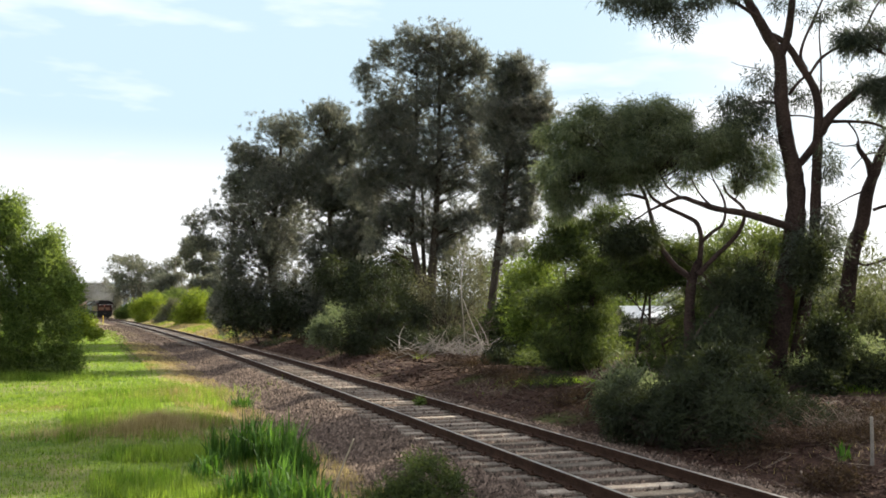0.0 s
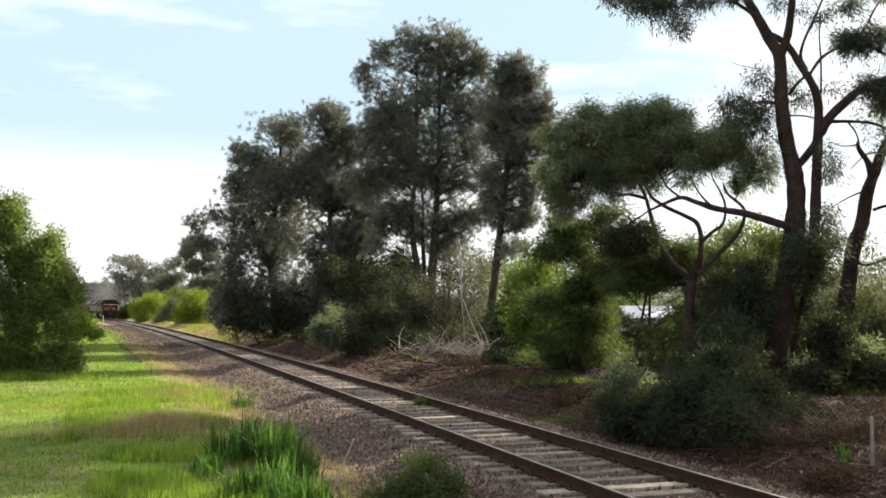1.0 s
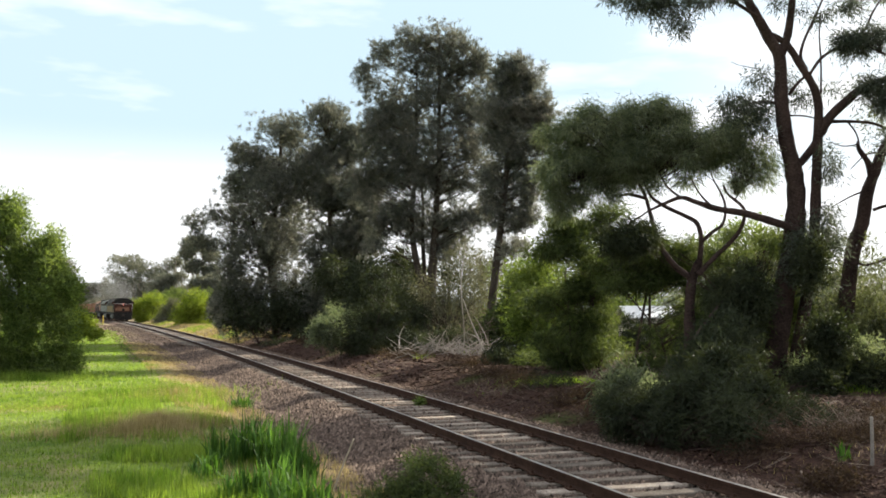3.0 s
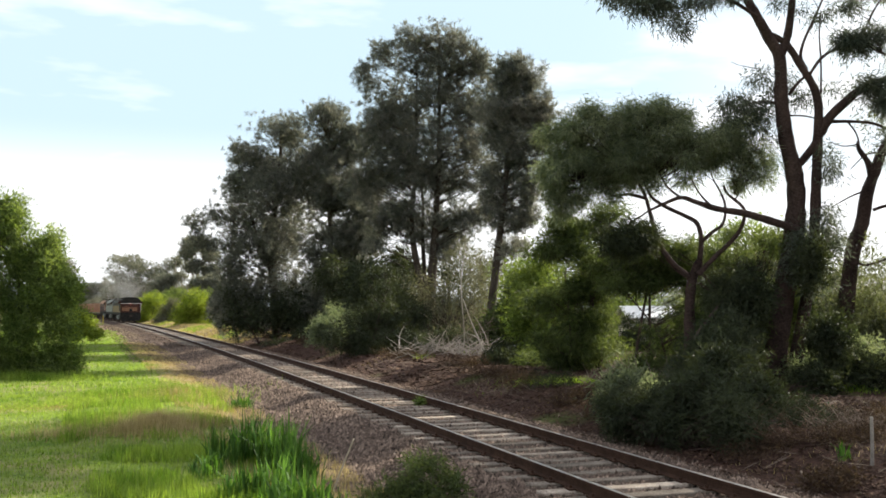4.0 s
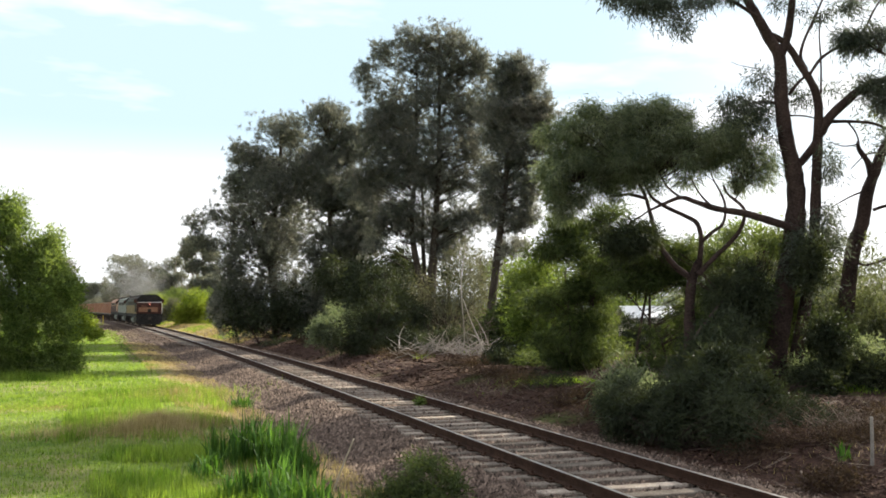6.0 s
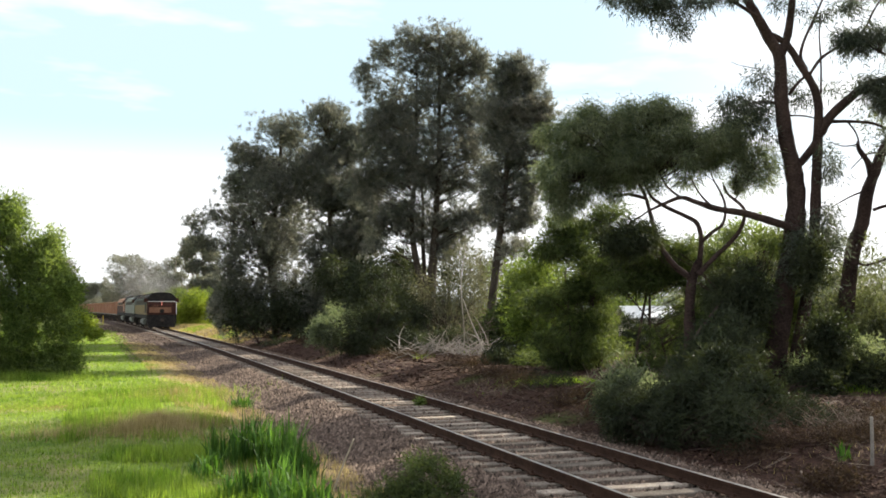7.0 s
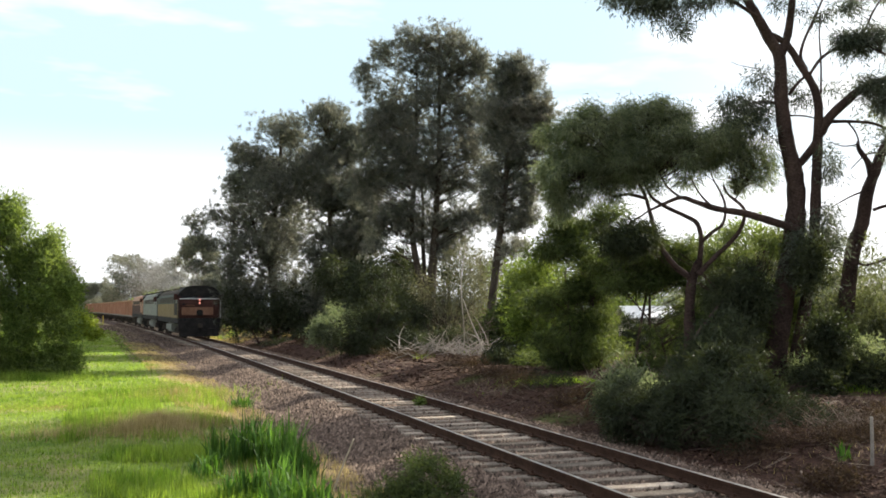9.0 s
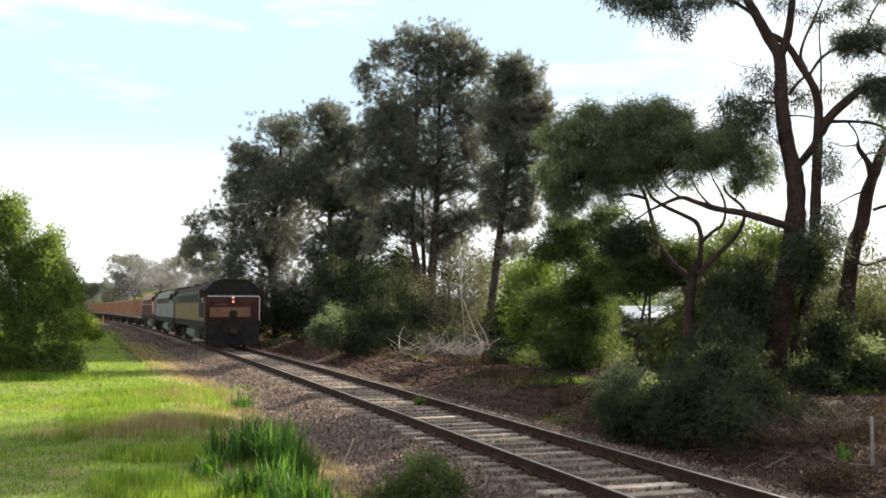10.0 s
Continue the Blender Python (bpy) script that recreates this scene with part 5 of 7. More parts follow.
# thickets that fill the belt near the line
for i, (b, lobes, leaf, lab) in enumerate((
        ((-5.25, 62.00, -0.79), [(-5.27, 62.00, 2.31, 2.20, 2.09, 2.20), (-6.74, 62.00, 3.77, 1.61, 1.53, 1.61), (-3.44, 62.00, 3.77, 1.47, 2.09, 2.20)], SHADED, "dense dark thicket between the pines"),
        ((-1.47, 64.00, -0.78), [(-1.47, 64.00, 1.55, 2.12, 2.01, 1.89), (0.60, 64.00, 0.80, 2.12, 2.01, 1.51), (-2.42, 64.00, 4.57, 1.13, 1.58, 1.66)], SHADED, "dense dark thicket behind the twin trunks"),
        ((-12.59, 66.00, -0.25), [(-14.19, 67.00, 1.92, 1.58, 1.88, 1.98), (-11.83, 66.00, 1.34, 1.95, 1.85, 1.40), (-9.30, 66.00, 0.95, 1.95, 1.85, 1.33), (-10.28, 66.00, 2.31, 1.56, 1.48, 1.56)], SHADED, "dark low thicket under the broad pine"),
        ((2.99, 48.00, -0.53), [(3.00, 48.00, 1.30, 1.42, 1.35, 1.42), (4.14, 48.00, 2.86, 1.02, 1.19, 1.25)], MIDG, "green thicket beyond the leaning pine"),
        ((4.51, 34.00, -0.12), [(4.98, 33.2, 0.46, 0.69, 0.69, 0.18), (4.06, 33.1, 1.61, 0.35, 0.35, 0.22), (3.12, 34.5, 2.58, 0.47, 0.47, 0.33), (4.65, 34.6, 1.14, 0.74, 0.74, 0.29), (4.8, 34.8, 1.23, 0.41, 0.41, 0.27), (3.86, 34.2, 2.52, 0.69, 0.69, 0.18), (4.51, 34.8, 1.46, 0.43, 0.43, 0.37), (4.39, 33.0, 2.9, 0.57, 0.57, 0.27), (5.36, 33.4, 2.12, 0.47, 0.47, 0.2), (4.44, 35.1, 2.86, 0.39, 0.39, 0.37), (5.37, 34.7, 2.91, 0.82, 0.82, 0.37), (4.93, 34.2, 0.67, 0.77, 0.77, 0.3), (5.78, 33.9, 2.32, 0.5, 0.5, 0.3), (4.63, 32.8, 2.84, 0.5, 0.5, 0.19), (3.19, 35.2, 0.17, 0.73, 0.73, 0.25), (4.71, 33.1, 0.26, 0.47, 0.47, 0.27), (4.85, 34.5, 2.52, 0.51, 0.51, 0.35), (5.23, 33.9, 2.84, 0.78, 0.78, 0.34), (3.78, 34.3, 2.18, 0.77, 0.77, 0.16), (4.38, 32.8, 2.74, 0.5, 0.5, 0.17)], MIDG, "dense thicket under the wattle's outer limbs"),
        ((6.66, 31.00, -0.27), [(6.71, 31.00, 3.56, 1.28, 1.22, 0.62)], GREYG, "thicket behind the wattle"),
        ((8.75, 31.00, -0.45), [(8.79, 31.00, 1.91, 1.10, 1.04, 1.10), (10.01, 31.00, 3.56, 0.92, 0.87, 0.92), (8.54, 31.00, 3.56, 0.92, 0.87, 0.55), (10.16, 31.00, 1.91, 0.92, 1.22, 1.28)], GREYG, "dark leafy thicket between the wattle and the eucalypt"),
        ((10.85, 30.00, -0.36), [(11.24, 31.00, 1.18, 0.92, 1.39, 1.47), (12.26, 31.00, 1.91, 1.10, 1.04, 1.10), (12.10, 30.00, 0.69, 1.06, 1.01, 0.82), (11.11, 31.00, 3.56, 0.81, 1.04, 1.10)], GREYG, "leafy thicket hiding the eucalypt's foot"),
        ((14.19, 32.00, -0.72), [(14.36, 32.00, 1.90, 1.25, 1.26, 1.32), (13.49, 32.00, 0.96, 0.95, 0.90, 0.95), (15.37, 32.00, 1.15, 1.32, 1.44, 1.51)], GREYG, "leafy thicket beside the leaning eucalypt"),
        ((6.39, 20.00, -0.48), [(6.29, 20.00, 0.22, 0.54, 0.52, 0.54), (6.97, 21.00, 0.05, 0.50, 0.47, 0.42), (6.18, 21.00, 0.79, 0.57, 0.54, 0.57)], SHADED, "dark straggling scrub over the bank"),
        ((3.89, 21.00, -0.25), [(3.96, 21.00, 0.30, 0.42, 0.40, 0.42), (4.38, 21.00, 0.05, 0.50, 0.47, 0.37)], WATTLE, "straggling scrub at the edge of the bank"),
        # last two: trees added off to the right to shade bank, track and lawn
        ((13.21, 26.00, -0.17), [(14.60, 26.00, 7.40, 1.60, 3.00, 1.80), (14.20, 26.00, 6.76, 2.00, 4.00, 2.15), (14.60, 26.00, 9.75, 2.00, 4.00, 1.84), (14.96, 26.00, 1.96, 1.69, 3.50, 2.46)], EUC, "leafy eucalypt at the end of the belt, added out of view for shade"),
        ((14.0, 20.0, -0.2), [(14.0, 20.0, 5.0, 3.2, 3.2, 2.6), (13.6, 19.5, 9.5, 3.6, 3.8, 2.6), (15.0, 21.0, 13.0, 4.2, 4.2, 2.6), (13.0, 23.0, 15.5, 3.6, 3.6, 2.0), (16.5, 17.0, 11.0, 3.5, 3.5, 3.0)], EUC,
         "leafy eucalypt at the end of the belt, added out of view for shade"))):
    x, y, z = b
    far = y > 40
    tall = "eucalypt at the end" in lab
    plant("eucalyptus_tree" if tall else "thicket", (x, y), lobes, leaf, lab, "tree" if tall else "thicket", [(((x, y, 0.0), ((x + lobes[0][0]) / 2, y, lobes[0][2] * 0.5), lobes[2 if tall else 0][:3]), 0.24 if tall else 0.07, 0.02)], BARK_E,
          clusters=1350 if tall else 210 if leaf is GREYG else 400, per=60, rc=0.46 if far else 0.34, length=0.21 if far else 0.18, width=0.055 if far else 0.024, droop=-0.3, shell=0.25, loose_share=0.3, seed=140 + i, twigs=120, twig_r=0.014, group="thickets")

# thicket and trees further back, closing the view under the crowns
rnd_back = random.Random(77)
for i, (top, wide, leaf) in enumerate((
        ((-10.85, 82.00, 4.26), 2.6, SHADED), ((-6.81, 80.00, 5.63), 2.8, SHADED), ((-3.43, 84.00, 6.54), 2.8, SHADED), ((0.28, 80.00, 7.05), 2.6, SHADED), ((3.05, 78.00, 6.47), 2.2, GREY),
        ((5.30, 74.00, 5.38), 2.4, BUSH), ((8.57, 72.00, 6.57), 2.8, BUSH), ((11.77, 72.00, 7.00), 2.6, WATTLE), ((13.12, 66.00, 5.62), 2.4, BUSH), ((15.76, 64.00, 6.09), 2.6, WATTLE),
        ((17.46, 60.00, 6.56), 2.4, WATTLE), ((19.29, 58.00, 7.11), 2.2, BUSH), ((20.45, 56.00, 6.61), 2.4, WATTLE), ((22.90, 56.00, 5.11), 2.4, GREYG), ((24.78, 54.00, 4.21), 2.6, GREYG))):
    x, y, z = top
    lobes = [(x + rnd_back.uniform(-0.9, 0.9), y + rnd_back.uniform(-1, 1), z - wide * 0.35 - (z - wide * 0.3) * k / 3.4, wide * rnd_back.uniform(0.95, 1.3), wide, wide * 0.75) for k in range(4)]
    plant("small_tree", (x, y), lobes, leaf, "bushy tree in the belt behind the line", "tree",
          [(((x, y, 0.0), (x + 0.2, y, z * 0.5), (x - 0.1, y, z - 0.6)), 0.12, 0.03)], BARK_E,
          clusters=190, per=46, rc=0.45, length=0.22, width=0.075, shell=0.35, seed=100 + i, twigs=50, twig_r=0.025, group="belt of trees")

# far wooded ridge
def ridge():
    rng = random.Random(9)
    n = 160
    vs, fs = [], []
    for i in range(n + 1):
        x = -2600 + 5200 * i / n
        h = 16 + 26 * noise.noise(Vector((x * 0.0017, 3.1, 0))) + 24 * math.exp(-((x + 570) / 220) ** 2) + 2.5 * rng.random()
        for k, (dy, f) in enumerate(((0, 0), (60, 0.55), (140, 0.9), (240, 1.0), (420, 0.0))):
            vs.append((x, 1500 + dy, -6 + f * (h + 6) + rng.uniform(-1, 1)))
    for i in range(n):
        for k in range(4):
            fs.append((i * 5 + k, (i + 1) * 5 + k, (i + 1) * 5 + k + 1, i * 5 + k + 1))
    # blue-grey of distance haze put straight into the woods' colour
    m = mat("hazed_woods", (0.055, 0.072, 0.085), (0.085, 0.105, 0.120), 0.02, 0.95, fine=0.2)
    tagged(mesh_object("backdrop_ridge", vs, fs, m), "far wooded ridge, its blue-grey haze painted in the colour", "hill", kind="structure")


ridge()

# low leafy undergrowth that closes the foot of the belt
for i, (b, w, h, leaf) in enumerate((((-7.20, 60.00, -0.80), 1.6, 1.3, SHADED), ((-4.01, 55.00, -0.93), 1.8, 1.2, SHADED), ((-2.03, 54.00, -0.87), 1.6, 1.2, GREY), ((0.47, 50.00, -0.64), 1.5, 1.2, SHADED), ((3.43, 40.00, -0.72), 1.3, 0.9, SHADED),
                                     ((4.69, 37.00, -0.58), 1.4, 1.0, MIDG), ((11.03, 27.00, -0.26), 1.2, 0.9, WATTLE), ((11.76, 26.00, -0.35), 1.3, 1.0, SHADED))):
    x, y, z = b
    g = world_ground(x, y)
    plant("undergrowth", (x, y), [(x, y, g + h * 0.5, w, w * 0.7, h * 0.6), (x + w * 0.7, y + 0.3, g + h * 0.35, w * 0.7, w * 0.6, h * 0.5), (x - w * 0.7, y, g + h * 0.4, w * 0.6, w * 0.6, h * 0.5)], leaf,
          "low tangled leafy undergrowth at the foot of the trees", "undergrowth", (), BARK_E,
          clusters=150, per=50, rc=0.26, length=0.16, width=0.028, droop=-0.2, shell=0.2, seed=560 + i, twigs=40, twig_r=0.008, group="belt undergrowth", loose_share=0.3)

# dry bracken and low growth along the far bank
for i, (b, w, h) in enumerate((((-11.09, 62.00, -0.32), 1.0, 0.5), ((-8.33, 58.00, -0.42), 1.0, 0.5), ((-4.23, 50.00, -0.70), 1.1, 0.5), ((-2.07, 42.00, -0.55), 1.2, 0.5), ((-1.19, 46.00, -0.46), 1.2, 0.6), ((0.76, 36.00, -0.51), 1.0, 0.4),
                               ((1.42, 31.00, -0.45), 0.9, 0.4), ((2.10, 28.00, -0.38), 1.0, 0.45), ((2.87, 27.00, -0.32), 1.0, 0.5), ((3.11, 24.00, -0.29), 0.8, 0.4), ((3.56, 22.00, -0.28), 0.8, 0.4), ((5.41, 16.50, -0.29), 0.7, 0.16),
                               ((6.94, 18.50, -0.14), 0.9, 0.3), ((6.87, 16.40, -0.18), 0.7, 0.18), ((8.18, 18.00, -0.10), 0.8, 0.5), ((5.69, 14.20, -0.24), 0.5, 0.18), ((7.10, 20.00, -0.02), 0.9, 0.5))):
    x, y, z = b
    g = world_ground(x, y)
    plant("bracken_clump", (x, y), [(x, y, g + h * 0.4, w, w * 0.8, h * 0.6), (x + w * 0.6, y + 0.2, g + h * 0.3, w * 0.6, w * 0.6, h * 0.5)], BRACKEN if i % 4 else SHADED,
          "dry brown bracken and litter on the bank" if i % 4 else "low dark ground cover on the bank", "undergrowth", (), BARK_E,
          clusters=70, per=60, rc=0.17, length=0.07, width=0.012, shell=0.1, seed=500 + i, twigs=26, twig_r=0.006, group="bank undergrowth")

# ---- railway track ----
def railway():
    root = tagged(new("railway_track"), "single railway line of rusty rails on weathered timber sleepers", "railway track", kind="structure")
    prof = [(-0.07, -0.152), (0.07, -0.152), (0.07, -0.138), (0.012, -0.120), (0.012, -0.045), (0.036, -0.034), (0.036, -0.006), (0.028, 0.0), (-0.028, 0.0), (-0.036, -0.006),
            (-0.036, -0.034), (-0.012, -0.045), (-0.012, -0.120), (-0.07, -0.138)]
    ss = list(np.arange(-30, 60, 2.0)) + list(np.arange(60, 470, 5.0))
    k = len(prof)
    for side in (-0.836, 0.836):
        vs = [tuple(line(s, side + a, b)) for s in ss for a, b in prof]
        fs = [(i * k + j, i * k + (j + 1) % k, (i + 1) * k + (j + 1) % k, (i + 1) * k + j) for i in range(len(ss) - 1) for j in range(k)]
        ob = mesh_object("rail", vs, fs, STEEL_RUST, root)
        ob.data.materials.append(STEEL)
        for i, p in enumerate(ob.data.polygons):
            if i % k == 7:
                p.material_index = 1
    # sleepers, slightly uneven
    rnd = random.Random(5)
    shapes = []
    for v in range(4):
        bm = bmesh.new()
        bmesh.ops.create_cube(bm, size=1.0)
        for p in bm.verts:
            p.co = Vector((p.co.x * (2.66 + rnd.uniform(-0.06, 0.06)), p.co.y * (0.215 + rnd.uniform(-0.03, 0.03)), p.co.z * 0.13 + rnd.uniform(-0.008, 0.008)))
        bmesh.ops.bevel(bm, geom=bm.edges[:], offset=0.012, segments=1, affect="EDGES")
        me = bpy.data.meshes.new("sleeper")
        bm.to_mesh(me)
        bm.free()
        me.materials.append(SLEEPER)
        shapes.append(me)
    pads = []
    for i in range(290):
        s = 3.0 + i * 0.6
        ob = new("sleeper", shapes[rnd.randrange(4)])
        ob.parent = root
        ob.matrix_basis = Matrix.Translation(line(s + rnd.uniform(-0.05, 0.05), rnd.uniform(-0.09, 0.09), -0.219 + rnd.uniform(-0.022, 0.003))) @ Euler((rnd.uniform(-0.02, 0.02), 0, heading(s) + rnd.uniform(-0.03, 0.03))).to_matrix().to_4x4()
        pads.append(s)
    # bearing plates and spikes under each rail
    bm = bmesh.new()
    for s in pads[:90]:
        for side in (-0.836, 0.836):
            for du, w, h in ((0.0, 0.30, 0.022), (0.095, 0.03, 0.06), (-0.095, 0.03, 0.06)):
                m = Matrix.Translation(line(s, side + du, -0.155 + h / 2)) @ Matrix.Rotation(heading(s), 4, "Z") @ Matrix.Diagonal((w, 0.16 if w > 0.1 else 0.03, h, 1))
                bmesh.ops.create_cube(bm, size=1.0, matrix=m)
    tagged(part("fastenings", bm, STEEL_RUST, root), kind="stuff")
    return root


def ballast():
    """Loose stones over the bed and its shoulders."""
    rng = np.random.default_rng(8)
    n = 62000
    s = 6 + 54 * rng.random(n) ** 1.7
    u = np.where(rng.random(n) < 0.55, rng.uniform(-3.6, -1.2, n), rng.uniform(-1.3, 3.1, n))
    stone = np.array([(1, 0, -0.5), (0, 1, -0.5), (-1, 0, -0.5), (0, -1, -0.5), (0, 0, 0.8)], dtype=float)
    tri = np.array([(0, 1, 4), (1, 2, 4), (2, 3, 4), (3, 0, 4)])
    P = np.array([[*line(a, b)[:2], ground_z(a, b)] for a, b in zip(s, u)])
    size = 0.013 + 0.030 * rng.random(n) ** 2 + 0.0007 * s
    V = stone[None] * (0.6 + 0.8 * rng.random((n, 5, 1))) * size[:, None, None]
    ang = rng.uniform(0, 6.28, n)
    c, q = np.cos(ang)[:, None], np.sin(ang)[:, None]
    x, y = V[:, :, 0] * c - V[:, :, 1] * q, V[:, :, 0] * q + V[:, :, 1] * c
    V = np.stack([x, y, V[:, :, 2] + x * 0.3], axis=2) + P[:, None, :]
    V[:, :, 2] += 0.012
    me = bpy.data.meshes.new("ballast")
    F = (tri[None] + (np.arange(n) * 5)[:, None, None]).reshape(-1)
    me.vertices.add(n * 5)
    me.vertices.foreach_set("co", V.astype(np.float32).ravel())
    me.loops.add(len(F))
    me.loops.foreach_set("vertex_index", F.astype(np.int32))
    me.polygons.add(len(F) // 3)
    me.polygons.foreach_set("loop_start", np.arange(0, len(F), 3, dtype=np.int32))
    me.update(calc_edges=True)
    me.materials.append(STONE)
    tagged(new("ballast", me), "loose brown-grey crushed stone ballast round the sleepers", "ballast", kind="stuff")


railway()
ballast()

# ---- the train ----
# red-brown and front orange are darkened to include the trees' shade
RED_BROWN = mat("red_brown_paint", (0.040, 0.017, 0.014), (0.076, 0.033, 0.026), 1.2, 0.75, fine=14, spec=0.15)
ORANGE = mat("faded_orange_paint", (0.33, 0.175, 0.115), (0.46, 0.275, 0.195), 0.9, 0.75, fine=12, random_shift=0.12, spec=0.15)
FRONT_ORANGE = mat("dusty_shaded_orange_paint", (0.170, 0.088, 0.055), (0.250, 0.140, 0.092), 2.0, 0.75, fine=14, spec=0.15)
YELLOW = mat("dull_yellow_paint", (0.150, 0.108, 0.045), (0.215, 0.160, 0.075), 1.5, 0.75, fine=12, spec=0.15)
GREEN_GREY = mat("grey_green_paint", (0.036, 0.045, 0.036), (0.068, 0.078, 0.062), 1.5, 0.75, fine=12, spec=0.15)
SILVER = mat("pale_grey_paint", (0.150, 0.160, 0.140), (0.230, 0.238, 0.210), 1.5, 0.75, fine=12, spec=0.15)
BLACK = mat("sooty_black", (0.012, 0.012, 0.012), (0.035, 0.032, 0.030), 3.0, 0.85, spec=0.12)
WHITE = mat("white_paint", (0.70, 0.69, 0.66), (0.82, 0.81, 0.78), 6.0, 0.5)
GRIME = mat("grimy_steel", (0.035, 0.030, 0.026), (0.080, 0.066, 0.055), 4.0, 0.9, spec=0.12)
GLASS = mat("dark_cab_glass", (0.010, 0.012, 0.013), (0.020, 0.022, 0.024), 2.0, 0.25, spec=0.3)


def glow(name, color, power):
    m = bpy.data.materials.new(name)
    m.use_nodes = True
    b = m.node_tree.nodes["Principled BSDF"]
    b.inputs["Base Color"].default_value = (*color, 1)
    b.inputs["Emission Color"].default_value = (*color, 1)
    b.inputs["Emission Strength"].default_value = power
    return m


LAMP = glow("headlamp", (1.0, 0.34, 0.24), 0.8)


def block(bm, x0, x1, y0, y1, z0, z1, bevel=0.0):
    m = Matrix.Translation(((x0 + x1) / 2, (y0 + y1) / 2, (z0 + z1) / 2)) @ Matrix.Diagonal((x1 - x0, y1 - y0, z1 - z0, 1))
    r = bmesh.ops.create_cube(bm, size=1.0, matrix=m)
    if bevel:
        es = list({e for v in r["verts"] for e in v.link_edges})
        bmesh.ops.bevel(bm, geom=es, offset=bevel, segments=2, affect="EDGES")
    return bm


def box(x0, x1, y0, y1, z0, z1, bevel=0.0):
    return block(bmesh.new(), x0, x1, y0, y1, z0, z1, bevel)


def rod(p, q, r, sides=8):
    bm = bmesh.new()
    p, q = Vector(p), Vector(q)
    m = Matrix.Translation((p + q) / 2) @ (q - p).to_track_quat("Z", "Y").to_matrix().to_4x4()
    bmesh.ops.create_cone(bm, cap_ends=True, segments=sides, radius1=r, radius2=r, depth=(q - p).length, matrix=m)
    return bm


def extrude_section(section, y0, y1):
    """A prism along y from points (x, z)."""
    bm = bmesh.new()
    a = [bm.verts.new((x, y0, z)) for x, z in section]
    b = [bm.verts.new((x, y1, z)) for x, z in section]
    n = len(section)
    for i in range(n):
        bm.faces.new((a[i], a[(i + 1) % n], b[(i + 1) % n], b[i]))
    bm.faces.new(a[::-1])
    bm.faces.new(b)
    bmesh.ops.recalc_face_normals(bm, faces=bm.faces[:])
    return bm


def roof_section(w, z0, z1, n=8):
    pts = [(-w, z0)]
    for i in range(n + 1):
        a = math.pi - math.pi * i / n
        pts.append((w * math.cos(a) * (0.98 if 0 < i < n else 1), z0 + 0.05 + (z1 - z0 - 0.05) * math.sin(a) ** 0.7))
    pts.append((w, z0))
    return pts


def bogie(parent, y, axles, r=0.5, gap=1.75):
    b = part("bogie", box(-1.08, -0.94, y - gap * (axles - 1) / 2 - 0.75, y + gap * (axles - 1) / 2 + 0.75, 0.42, 0.78, 0.05), GRIME, parent)
    bm = bmesh.new()
    block(bm, 0.94, 1.08, y - gap * (axles - 1) / 2 - 0.75, y + gap * (axles - 1) / 2 + 0.75, 0.42, 0.78, 0.05)
    block(bm, -0.94, 0.94, y - 0.3, y + 0.3, 0.45, 0.8, 0.03)
    part("side_frame", bm, GRIME, b)
    for i in range(axles):
        yy = y + gap * (i - (axles - 1) / 2)
        bm = rod((-0.88, yy, r), (-0.74, yy, r), r, 20)
        part("wheel", bm, GRIME, b)
        part("wheel", rod((0.74, yy, r), (0.88, yy, r), r, 20), GRIME, b)
        part("axle_box", box(-1.18, -1.04, yy - 0.17, yy + 0.17, r - 0.17, r + 0.17, 0.03), GRIME, b)
        part("axle_box", box(1.04, 1.18, yy - 0.17, yy + 0.17, r - 0.17, r + 0.17, 0.03), GRIME, b)
        part("axle", rod((-0.8, yy, r), (0.8, yy, r), 0.09), GRIME, b)
    for side in (-1.12, 1.12):
        part("spring", rod((side, y - 0.4, 0.5), (side, y - 0.4, 0.85), 0.09), GRIME, b)
        part("spring", rod((side, y + 0.4, 0.5), (side, y + 0.4, 0.85), 0.09), GRIME, b)
    return b


